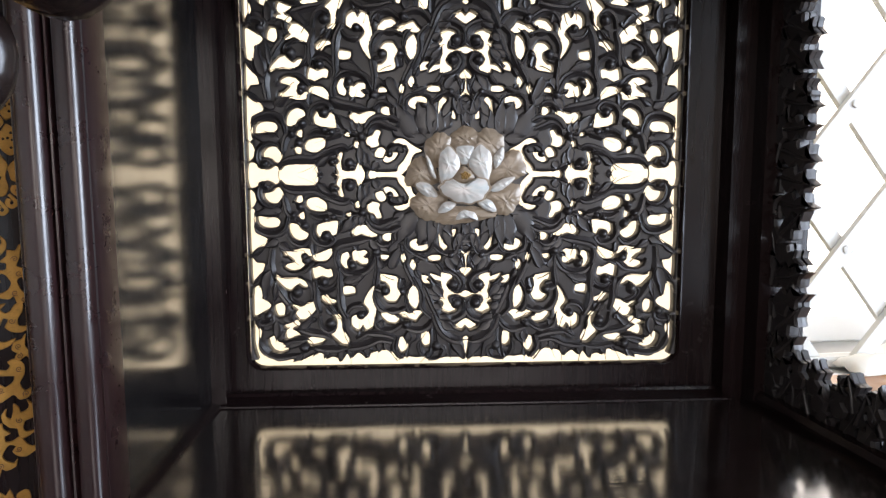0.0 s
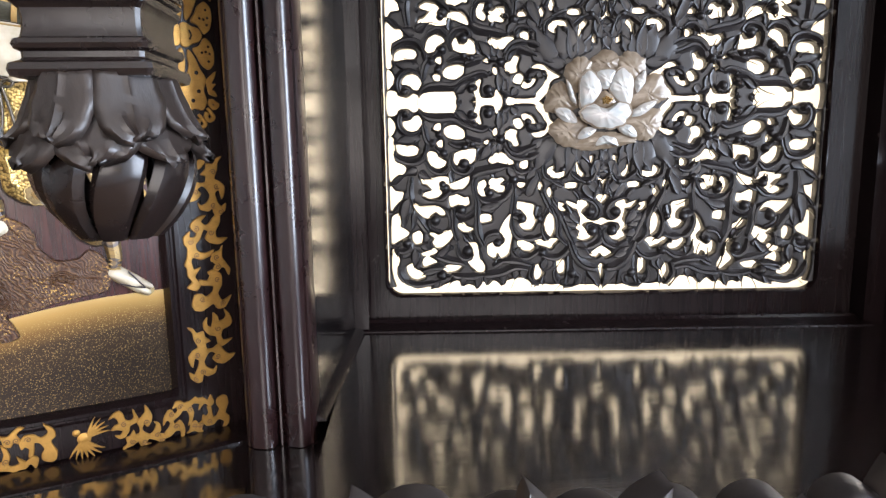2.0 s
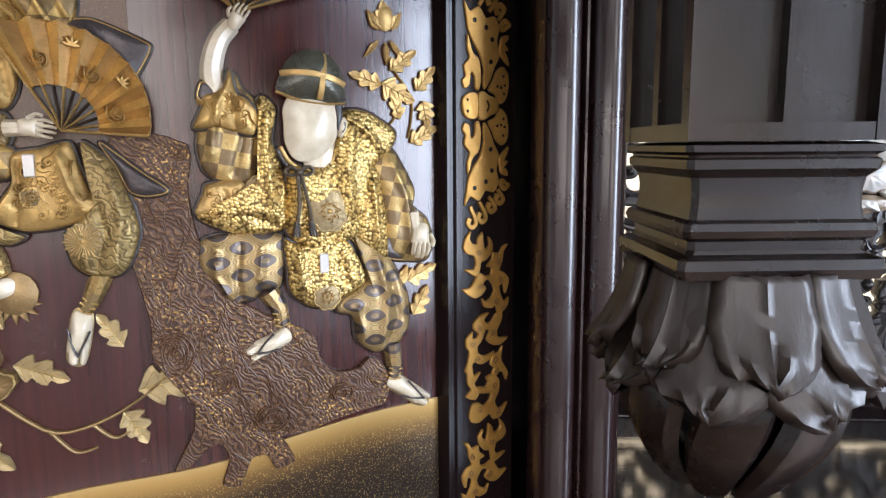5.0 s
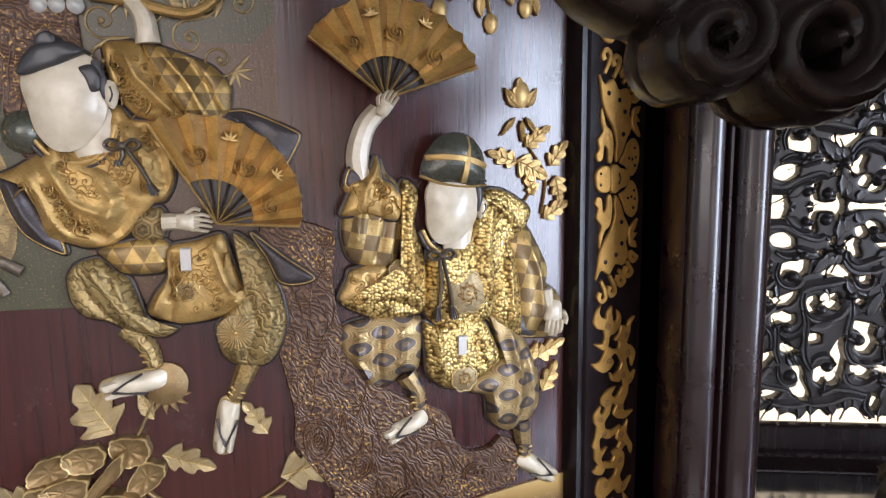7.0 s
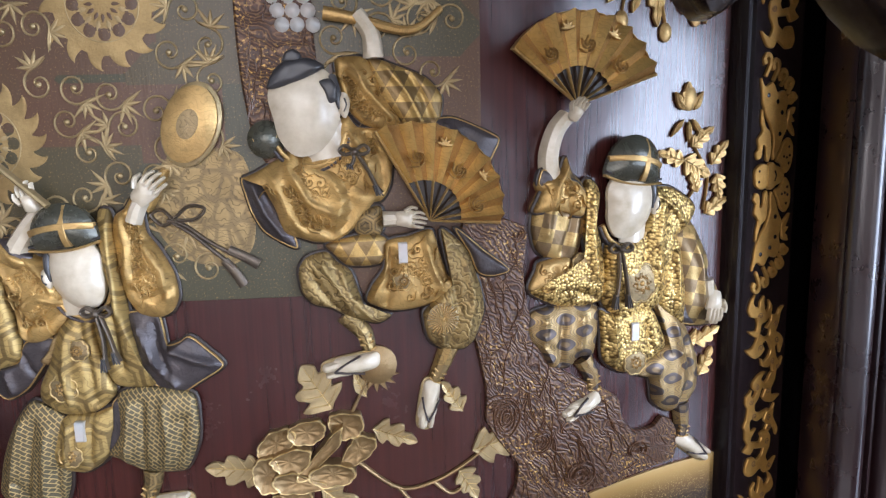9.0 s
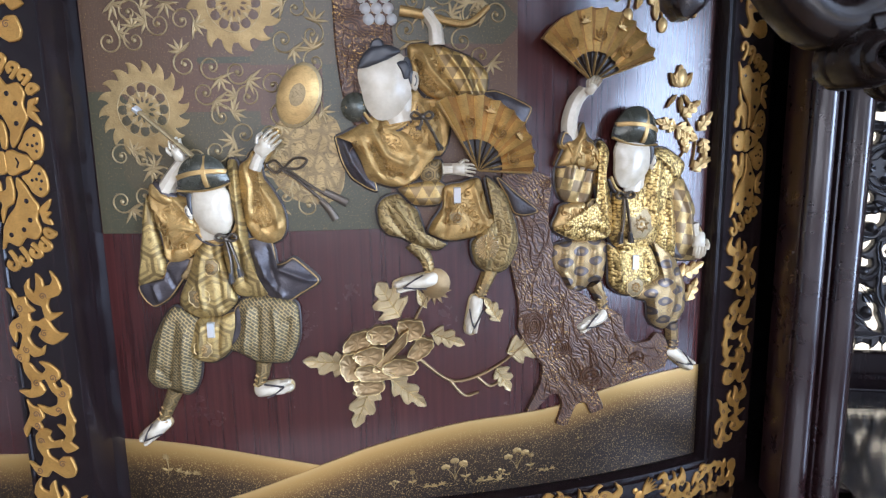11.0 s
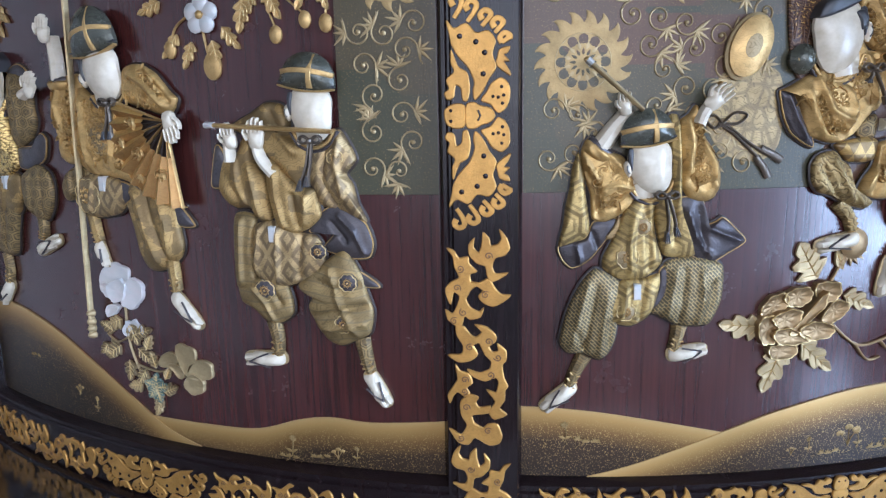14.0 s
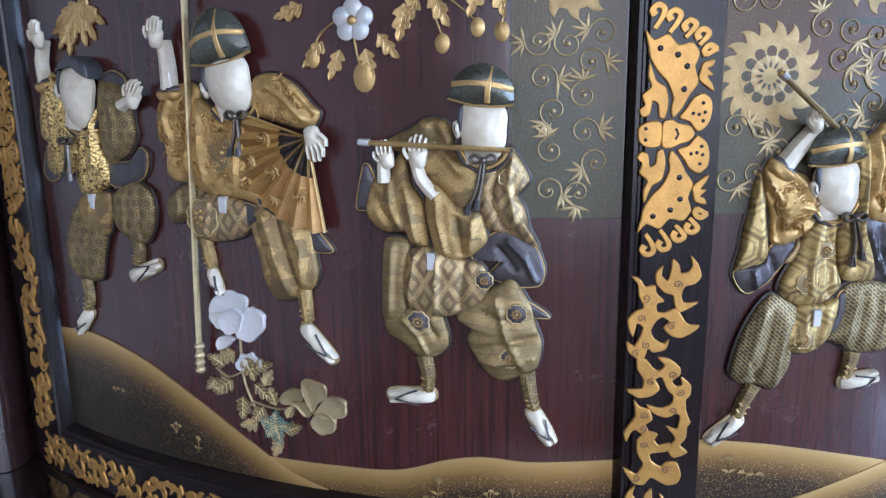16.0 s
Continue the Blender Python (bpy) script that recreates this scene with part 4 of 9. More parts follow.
    hole("97.9,89.5 93.5,88.3 89.2,89.4 88.7,93.7 92.4,94.8 97.4,95.1")
    hole("121.8,73.6 116.8,72.1 110.1,75.1 107.2,74.6 106.3,79.8 110.0,81.5 114.8,79.9 120.8,81.8")
    hole("114.8,96.1 110.8,95.0 108.6,98.0 103.3,100.2 106.4,102.5 110.7,102.5 114.8,99.3")
    hole("98.3,63.3 93.8,61.2 92.5,65.3 95.1,69.1 92.4,73.2 96.6,73.9 99.4,69.1")
    hole("90.1,62.4 87.3,59.6 84.4,60.6 80.6,59.7 78.3,61.6 82.0,64.9 78.1,66.4 78.6,70.3 83.2,70.6 87.1,67.7 89.2,68.4")
    hole("67.1,63.7 61.4,64.2 63.0,67.2 67.0,66.8")
    hole("121.4,63.9 116.9,62.3 106.1,58.2 107.0,63.2 111.1,67.4 116.9,68.2 120.6,67.0")
    hole("143.9,59.8 138.1,59.3 133.3,59.0 129.5,57.9 122.4,58.9 122.7,64.1 128.5,62.9 130.4,67.7 128.2,70.6 131.1,73.9 138.1,75.3 143.3,72.5 141.0,70.4 135.2,68.6 140.0,63.7 143.3,62.9")
    hole("169.2,64.9 165.2,69.0 159.0,70.0 160.2,75.2 165.2,80.3 169.0,84.1")
    hole("150.8,78.3 145.8,80.9 140.0,81.3 132.2,81.0 127.0,83.4 126.0,88.5 129.3,88.5 133.2,85.9 138.0,89.0 139.2,91.1 143.8,89.7 148.5,85.1 150.9,82.0")
    hole("168.4,90.6 163.3,87.3 161.2,90.7 162.2,97.6 158.3,99.6 155.2,102.6 157.3,105.7 161.5,107.9 166.4,110.8 169.1,110.8")
    hole("151.8,103.6 146.6,101.3 144.4,104.7 145.4,111.0 149.7,112.0 151.8,108.6")
    hole("139.1,103.7 135.0,102.6 129.8,104.6 126.3,101.7 121.0,100.8 120.0,105.9 123.1,110.3 126.2,113.2 129.1,115.2 133.2,115.1 136.2,110.7 134.0,107.8")
    hole("139.1,117.7 134.8,115.5 132.6,118.7 135.9,121.1 143.8,122.0 145.0,119.6")
    hole("168.6,116.0 165.4,120.0 163.3,124.4 165.3,132.5 163.4,139.6 159.4,143.5 153.3,146.0 156.7,148.2 165.0,148.1 167.7,141.6 169.3,132.4")
    hole("157.4,130.5 152.5,127.9 150.5,132.6 145.6,134.7 142.4,138.9 148.7,141.5 153.7,140.1 156.8,135.8")
    hole("143.0,123.6 139.9,122.4 135.9,124.5 132.6,127.3 137.9,129.1 143.0,131.1 144.4,127.6")
    hole("128.2,132.8 124.1,129.6 117.2,129.1 112.9,130.9 116.2,134.1 121.1,135.7 126.0,135.6")
    hole("129.1,147.4 122.0,143.8 116.1,142.8 112.7,147.1 114.8,150.3 127.9,149.8")
    hole("98.5,147.6 95.4,144.0 91.4,147.1 86.6,143.1 82.2,146.3 82.3,149.8 96.3,150.1")
    hole("112.1,148.5 107.2,145.9 101.8,148.2 102.0,150.6 112.1,150.6")
    hole("149.7,148.2 139.8,147.7 133.6,148.6 134.6,150.4 149.7,150.3")
    hole("44.5,71.7 42.2,67.5 40.1,71.7 41.7,76.0")
    hole("30.5,148.6 17.9,147.3 6.2,148.2 5.8,150.8 30.5,150.6")
    hole("-1.8,54.2 -5.3,49.1 -7.9,52.3 -7.0,56.5 -3.8,57.4")
    hole("87.1,22.7 84.1,20.5 83.7,24.6 85.9,26.1")
    hole("51.8,64.9 49.6,62.6 47.9,66.8 49.8,69.9")
    hole("94.5,31.2 90.7,29.8 91.4,32.8")
    eyes = [tuple(float(q) for q in p.split(",")) for p in "155.4,8.2 129.3,24.5 134.8,31.4 103.9,9.8 91.1,8.7 81.3,29.4 109.6,34.6 104.0,32.8 126.3,39.4 110.4,47.8 126.5,66.8 89.9,71.1 111.9,84.4 133.7,92.4 64.4,91.8 51.0,92.0 9.0,87.6 7.3,102.2 156.6,110.9 107.9,118.0 83.3,111.3 129.0,137.2 48.1,119.2 24.2,136.7 32.3,53.7 59.1,13.5 12.0,63.5".split()]
    step, nu, nv = 0.72, 238, 204
    gu, gv = np.meshgrid(np.arange(nu + 1) * step, np.arange(nv + 1) * step, indexing="ij")
    far, inner = np.full(gu.shape, 50.0), np.zeros(gu.shape, dtype=bool)
    for line in cuts:
        us, vs = [p[0] for p in line], [p[1] for p in line]
        i0, i1 = max(0, int((min(us) - 8) / step)), min(nu + 1, int((max(us) + 8) / step) + 2)
        j0, j1 = max(0, int((min(vs) - 8) / step)), min(nv + 1, int((max(vs) + 8) / step) + 2)
        if i1 <= i0 or j1 <= j0:
            continue
        x, y = gu[i0:i1, j0:j1], gv[i0:i1, j0:j1]
        odd = np.zeros(x.shape, dtype=bool)
        for (ax, ay), (bx, by) in zip(line, line[1:] + line[:1]):
            dx, dy = bx - ax, by - ay
            t = np.clip(((x - ax) * dx + (y - ay) * dy) / (dx * dx + dy * dy + 1e-9), 0, 1)
            far[i0:i1, j0:j1] = np.minimum(far[i0:i1, j0:j1], np.hypot(x - ax - t * dx, y - ay - t * dy))
            if ay != by:
                odd ^= ((ay > y) != (by > y)) & (x < ax + (y - ay) * dx / dy)
        inner[i0:i1, j0:j1] |= odd
    field = np.where(inner, -far, far) - 0.35
    q = np.clip(field / 2.2, 0, 1)
    high = 2.0 * np.sqrt(1 - (1 - q) ** 2)
    for x, y in eyes:
        d = np.hypot(gu - x, gv - y)
        high = np.maximum(high, np.where(field > 0, 6.4 * np.sqrt(np.clip(1 - (d / 3.4) ** 2, 0, 1)), 0))
    return step, field, high


def carved_strokes(s, quarter):
    """Vines and leaves in relief on the board, each as broad as the wood between the cut-outs lets it be."""
    step, field, _ = quarter
    rnd = random.Random(7)

    def room_at(x, y):
        if abs(x) > 170 or abs(y) > 148:
            return -1.0
        i, j = int(round(abs(x) / step)), int(round(abs(y) / step))
        return field[min(i, field.shape[0] - 1), min(j, field.shape[1] - 1)]

    def lay(line, ws, height, lift, groove, crisp):
        ws = [max(0.04, min(w, 2 * room_at(*p) + 1.1)) if room_at(*p) > -0.5 else 0.04 for p, w in zip(line, ws)]
        s.strip(line, ws, EBONY, height, lift, 1.6, groove, crisp)

    def vine(w, text, eye):
        line = along([tuple(float(q) for q in p.split(",")) for p in text.split()], 7 * len(text.split()))
        n = len(line) - 1
        ws = [1.30 * w * (0.45 + 0.55 * math.sin(math.pi * min(1.0, (0.05 + 0.95 * i / n) * (0.60 if eye else 1.0))) ** 0.7) for i in range(n + 1)]
        lay(line, ws, 3.6, 1.2 + rnd.uniform(-0.5, 0.9), 0.10, True)
        if eye:
            s.disc(*line[-1], eye, EBONY, 5.6, 1.0, 14, None, 4)

    def leaf(x0, y0, x1, y1, w):
        d, a, n = math.dist((x0, y0), (x1, y1)) * 1.06, math.atan2(y1 - y0, x1 - x0), 9
        bend = rnd.choice((-0.5, 0.5))
        a -= bend / 2
        x, y, line, ws = x0, y0, [(x0, y0)], [w * 0.3]
        for i in range(1, n + 1):
            a += bend / n
            x, y = x + math.cos(a) * d / n, y + math.sin(a) * d / n
            line.append((x, y))
            ws.append(1.35 * w * math.sin(math.pi * min(1, 0.12 + 0.88 * (i / n)) ** 0.8) if i < n else 0.0)
        lay(line, ws, 2.8, 1.4 + rnd.uniform(0, 1.2), 0.45, False)

    vine(6.3, "145.9,-0.5 144.4,6.0 138.3,10.7 128.8,12.0 117.5,11.8 108.0,16.8 96.6,21.1 90.9,19.3", 0.0)
    vine(4.5, "143.0,14.7 144.7,22.6 152.5,25.3 159.2,20.8 161.4,13.7 159.1,7.4 154.2,9.0", 2.8)
    vine(4.8, "141.7,15.5 140.2,23.8 138.2,29.4 134.4,31.4", 2.8)
    vine(4.1, "135.4,20.1 132.6,21.6 129.3,24.5", 3.0)
    vine(4.5, "117.5,6.6 111.8,13.8 102.3,17.3 98.2,13.6 101.7,10.6", 2.8)
    vine(5.6, "99.3,17.7 97.9,8.0 93.1,3.0 86.0,4.9 90.8,8.9", 4.1)
    vine(7.1, "80.3,7.2 72.5,4.0 63.2,2.7 54.6,3.2", 0.0)
    vine(5.6, "53.8,3.3 47.2,10.4 45.8,18.5 51.3,22.5 58.1,20.6 59.8,16.1", 3.0)
    vine(4.8, "117.3,24.5 107.8,28.0 96.4,31.2 85.0,30.6", 0.0)
    vine(4.1, "122.2,30.1 115.3,33.5 106.6,32.6", 2.2)
    vine(4.5, "133.6,32.5 130.6,36.0 126.3,39.4", 3.7)
    vine(5.2, "76.4,26.6 74.7,35.3 68.5,39.2 60.3,36.6 52.8,33.7", 0.0)
    vine(5.6, "77.7,35.2 71.5,42.1 60.1,43.8 50.7,40.2", 0.0)
    vine(4.8, "165.7,33.9 163.1,41.6 153.5,45.9 144.7,44.5 140.5,38.1 139.0,31.3", 0.0)
    vine(5.0, "140.9,38.1 139.7,45.7 135.5,51.9 127.8,54.3 122.4,49.8", 0.0)
    vine(4.1, "118.7,38.0 120.2,46.4 116.3,52.9 108.6,54.5 104.8,50.4 109.8,47.6", 4.1)
    vine(6.3, "122.6,72.0 112.7,67.5 107.0,61.4 100.6,55.0 88.4,52.1 75.9,50.4 68.1,54.3", 0.0)
    vine(4.1, "71.8,47.0 67.4,54.3 60.2,53.7 57.7,46.9", 0.0)
    vine(4.1, "47.0,49.3 46.0,57.7 38.6,61.6 29.6,59.8 26.0,53.0", 0.0)
    vine(4.5, "145.8,67.9 139.2,74.9 129.6,75.4 122.3,69.7 116.9,64.0", 0.0)
    vine(4.5, "129.3,60.0 128.5,64.2 125.4,66.6", 3.7)
    vine(5.0, "101.3,55.8 102.3,67.3 96.8,75.8 87.5,77.9 78.3,74.9 73.1,67.3 71.0,60.8", 4.1)
    vine(3.7, "87.8,64.4 93.1,66.6 90.3,70.9", 3.7)
    vine(4.8, "102.2,70.8 99.8,79.7 103.9,87.4 110.8,90.5 116.7,87.3 112.5,84.2", 4.1)
    vine(5.6, "152.0,57.4 153.2,72.4 147.7,88.9 139.9,100.8 135.2,107.1", 0.0)
    vine(4.1, "151.2,79.1 141.5,81.5 129.9,81.3 122.1,87.2 121.2,98.6 128.2,102.1 136.8,98.8 138.8,92.9 133.7,92.2", 4.5)
    vine(4.5, "121.0,77.5 118.6,87.3 118.5,99.0 115.7,109.3", 0.0)
    vine(5.2, "99.8,79.7 99.9,93.3 98.6,104.4 94.2,113.5", 0.0)
    vine(4.8, "71.4,60.8 70.3,74.2 71.9,87.8 69.1,89.8 64.4,91.8", 4.1)
    vine(5.2, "71.8,89.0 72.0,98.4 66.7,106.7 55.9,108.0 48.6,105.7", 0.0)
    vine(4.8, "52.2,54.5 47.8,70.7 42.5,81.9 39.6,88.2", 0.0)
    vine(4.8, "41.7,81.6 47.4,93.9 46.3,104.9 40.6,111.7", 0.0)
    vine(4.8, "41.4,80.4 35.1,94.1 34.7,105.8 27.0,113.8", 0.0)
    vine(4.5, "42.4,61.2 32.8,65.5 21.1,71.4 17.7,78.8", 0.0)
    vine(4.8, "19.8,74.9 7.8,78.9 2.9,86.3 6.4,92.9 13.0,91.6 10.5,87.4", 4.1)
    vine(5.2, "24.7,115.0 13.4,116.3 3.2,112.1 0.1,103.9 4.3,97.6 11.1,98.7 7.9,102.6", 4.5)
    vine(5.2, "163.8,115.6 164.7,128.4 159.6,140.2 149.3,144.8 134.7,142.9", 0.0)
    vine(4.5, "168.1,110.4 162.3,116.8 154.8,114.9 156.4,110.5", 4.1)
    vine(5.2, "136.8,105.9 137.9,115.1 132.0,121.1 122.2,124.8 110.4,127.7 99.6,136.3", 0.0)
    vine(4.8, "113.1,97.1 104.8,108.3 98.0,117.1 96.6,129.1 91.8,137.6", 0.0)
    vine(4.1, "116.4,110.9 114.8,119.7 109.6,123.7 104.2,121.0 107.8,117.8", 4.5)
    vine(4.5, "96.1,111.5 91.6,104.4 83.5,103.0 79.1,108.9 83.7,111.3", 3.7)
    vine(5.2, "145.8,133.9 135.9,130.7 125.7,130.8 121.7,136.9 128.8,137.2", 4.5)
    vine(5.6, "119.3,137.3 108.3,138.6 94.5,137.5 80.8,135.6 69.2,131.3 57.4,133.4", 0.0)
    vine(4.8, "73.6,110.6 69.5,121.3 59.7,123.4 50.1,117.5", 0.0)
    vine(4.8, "55.7,111.9 49.6,111.2 44.8,116.0 48.1,119.5", 3.7)
    vine(4.8, "48.1,121.5 38.3,124.0 30.6,120.9 24.8,112.3", 0.0)
    vine(5.6, "87.6,130.4 79.1,126.0 67.4,126.1 56.8,129.4", 0.0)
    vine(4.8, "55.2,128.6 56.9,138.7 50.3,147.2", 0.0)
    vine(4.8, "30.9,124.9 37.4,136.0 33.2,145.7 22.6,147.4 18.2,139.8 23.8,136.9", 4.5)
    vine(6.0, "26.0,111.1 19.6,125.0 9.6,131.9 -3.2,132.4", 0.0)
    vine(5.2, "40.0,74.6 32.6,89.4 25.8,105.2 21.2,115.1", 0.0)
    vine(4.5, "8.2,47.6 5.4,57.1 -2.5,64.1 -7.6,75.2", 0.0)
    vine(4.1, "25.6,55.7 17.7,61.5 10.1,61.6 6.6,55.9", 0.0)
    vine(4.1, "145.8,54.0 137.0,59.9 128.5,59.2 127.3,63.9", 3.0)
    leaf(144.0, 27.5, 163.8, 30.6, 7.4)
    leaf(145.9, 29.7, 161.2, 34.8, 6.3)
    leaf(119.5, 2.9, 103.8, 16.1, 6.7)
    leaf(83.3, 23.5, 82.6, 5.3, 6.0)
    leaf(79.7, 17.3, 77.7, 4.3, 5.2)
    leaf(88.8, 32.1, 98.0, 45.5, 7.4)
    leaf(85.0, 34.0, 89.2, 50.2, 6.7)
    leaf(81.6, 32.2, 84.7, 44.6, 5.6)
    leaf(83.2, 28.4, 90.9, 19.3, 6.0)
    leaf(79.5, 26.6, 74.0, 19.2, 5.6)
    leaf(97.3, 35.7, 101.1, 46.3, 4.8)
    leaf(41.7, 27.2, 58.0, 37.0, 11.2)
    leaf(37.9, 29.1, 54.1, 54.5, 11.9)
    leaf(32.2, 31.1, 36.9, 55.5, 12.3)
    leaf(26.6, 31.1, 29.3, 57.5, 9.3)
    leaf(22.7, 33.1, 19.4, 56.9, 11.2)
    leaf(17.0, 35.0, 9.1, 51.7, 8.6)
    leaf(30.5, 27.3, 52.9, 31.9, 9.3)
    leaf(148.9, 48.2, 164.0, 58.0, 7.8)
    leaf(147.0, 51.3, 168.6, 63.7, 8.6)
    leaf(145.8, 53.2, 133.5, 60.3, 6.3)
    leaf(144.7, 55.2, 132.7, 70.4, 6.7)
    leaf(120.5, 53.6, 118.5, 64.4, 4.8)
    leaf(76.3, 47.0, 66.8, 61.6, 7.1)
    leaf(71.2, 55.0, 59.6, 60.9, 6.3)
    leaf(59.5, 62.1, 52.3, 51.5, 6.7)
    leaf(55.9, 55.3, 60.0, 45.7, 5.6)
    leaf(84.2, 71.0, 75.6, 61.9, 6.3)
    leaf(88.3, 54.8, 84.3, 64.4, 4.8)
    leaf(153.2, 70.5, 167.2, 85.1, 8.6)
    leaf(154.7, 75.5, 158.7, 97.8, 7.8)
    leaf(150.1, 77.1, 152.0, 100.6, 5.6)
    leaf(97.4, 83.6, 79.0, 78.0, 6.7)
    leaf(91.6, 85.6, 83.9, 81.8, 4.8)
    leaf(66.7, 78.9, 57.8, 83.3, 5.6)
    leaf(59.9, 74.4, 50.2, 55.3, 7.4)
    leaf(66.8, 74.3, 70.9, 64.6, 6.3)
    leaf(65.0, 70.5, 57.5, 64.8, 6.3)
    leaf(55.2, 80.2, 48.0, 88.9, 5.6)
    leaf(51.3, 82.2, 54.7, 93.9, 5.6)
    leaf(28.3, 81.7, 19.1, 91.5, 6.3)
    leaf(26.5, 87.6, 17.3, 99.0, 6.7)
    leaf(29.4, 94.2, 16.9, 99.4, 6.0)
    leaf(25.6, 102.0, 14.9, 108.8, 6.3)
    leaf(31.8, 90.2, 20.1, 94.3, 5.6)
    leaf(150.1, 115.7, 151.3, 131.8, 6.3)
    leaf(154.0, 117.3, 161.5, 122.8, 6.0)
    leaf(145.8, 112.6, 133.2, 113.1, 6.3)
    leaf(121.9, 112.1, 134.8, 123.1, 7.1)
    leaf(121.8, 117.2, 125.1, 107.7, 5.6)
    leaf(112.3, 94.4, 102.4, 109.9, 7.1)
    leaf(100.8, 114.3, 111.4, 104.2, 6.3)
    leaf(128.0, 130.8, 146.5, 137.9, 7.4)
    leaf(133.9, 127.9, 146.5, 131.4, 6.3)
    leaf(110.2, 138.6, 114.4, 149.9, 6.0)
    leaf(99.6, 137.9, 101.4, 150.0, 6.3)
    leaf(91.4, 136.4, 92.3, 151.3, 5.6)
    leaf(80.0, 136.5, 78.1, 150.6, 6.7)
    leaf(69.1, 133.3, 72.3, 148.6, 6.3)
    leaf(64.1, 132.6, 55.8, 148.8, 7.4)
    leaf(82.9, 130.0, 85.5, 118.4, 6.3)
    leaf(76.0, 126.1, 78.2, 114.5, 6.7)
    leaf(71.3, 124.5, 65.7, 115.4, 6.3)
    leaf(41.4, 123.2, 47.9, 148.8, 9.7)
    leaf(46.0, 125.5, 53.1, 147.6, 6.7)
    leaf(20.5, 121.8, 12.9, 146.7, 9.3)
    leaf(10.8, 131.9, 1.4, 149.2, 8.2)
    leaf(21.3, 111.9, 6.2, 122.3, 8.2)
    leaf(19.1, 117.9, 3.3, 125.9, 7.4)
    leaf(2.9, 134.7, 1.4, 150.0, 7.1)
    leaf(26.7, 121.7, 29.5, 149.0, 5.6)
    leaf(7.0, 47.6, -5.5, 57.2, 7.4)
    leaf(12.0, 61.6, 1.2, 73.6, 7.8)
    leaf(1.4, 47.7, -3.0, 37.2, 6.3)
    leaf(15.7, 65.3, 7.5, 77.0, 6.3)
    leaf(-3.1, 61.8, 1.7, 79.0, 6.7)
    leaf(-4.2, 46.6, -8.8, 61.9, 7.4)
    leaf(40.5, 63.1, 42.6, 55.4, 6.3)
    leaf(42.1, 70.8, 36.6, 65.1, 5.6)
    leaf(168.8, 37.3, 163.0, 27.2, 6.3)
    leaf(170.1, 47.9, 161.2, 42.3, 5.6)
    leaf(170.4, 96.5, 161.4, 86.8, 6.3)
    leaf(171.4, 124.4, 162.7, 112.4, 6.0)
    leaf(163.6, 148.7, 151.7, 140.7, 7.4)
    leaf(139.8, 149.3, 129.9, 140.9, 6.7)
    leaf(125.9, 151.1, 118.1, 138.9, 6.3)
    leaf(37.3, 150.9, 29.8, 141.7, 6.3)
    leaf(53.3, 17.7, 43.8, 23.4, 6.3)
    leaf(68.6, 10.0, 72.5, 2.6, 5.6)
    leaf(96.9, 2.2, 102.6, -3.5, 6.3)
    leaf(111.9, 1.9, 117.6, -3.7, 5.6)
    leaf(130.8, 1.6, 117.5, 7.3, 4.1)


def carve(quarter, sx, sz):
    """The board's front, cut off along the edges of the holes, with their walls going back."""
    step, field, high = quarter
    s = Solid(lambda u, v, h: (PX - sx * u * 0.001, 0.512 - h * 0.001, PZ - sz * v * 0.001), 0.001)
    made = {}

    def corner(i, j):
        if (i, j) not in made:
            made[i, j] = s.pt(i * step, j * step, high[i, j])
        return made[i, j]

    def between(a, b):
        key = (min(a, b), max(a, b))
        if key not in made:
            fa, fb = field[a], field[b]
            t = fa / (fa - fb)
            u, v = (a[0] + (b[0] - a[0]) * t) * step, (a[1] + (b[1] - a[1]) * t) * step
            made[key] = (s.pt(u, v, 0.0), s.pt(u, v, -6.5))
        return made[key]

    for i in range(field.shape[0] - 1):
        for j in range(field.shape[1] - 1):
            ring = ((i, j), (i + 1, j), (i + 1, j + 1), (i, j + 1))
            wood = [field[p] > 0 for p in ring]
            if not any(wood):
                continue
            if all(wood):
                s.face(tuple(corner(*p) for p in ring), EBONY)
                continue
            face, cut = [], []
            for k in range(4):
                p, n = ring[k], ring[(k + 1) % 4]
                if wood[k]:
                    face.append(corner(*p))
                if wood[k] != wood[(k + 1) % 4]:
                    e = between(p, n)
                    face.append(e[0])
                    cut.append(e)
            if len(face) > 2:
                s.face(tuple(face), EBONY)
            for e0, e1 in zip(cut[::2], cut[1::2]):
                s.face((e0[0], e0[1], e1[1], e1[0]), EBONY)
    carved_strokes(s, quarter)
    return s


QUARTER = carving_quarter()
for sx in (-1, 1):
    for sz in (-1, 1):
        tagged(carve(QUARTER, sx, sz).make("carving", PANEL, "scrolling leaf carving", 40), kind="stuff")


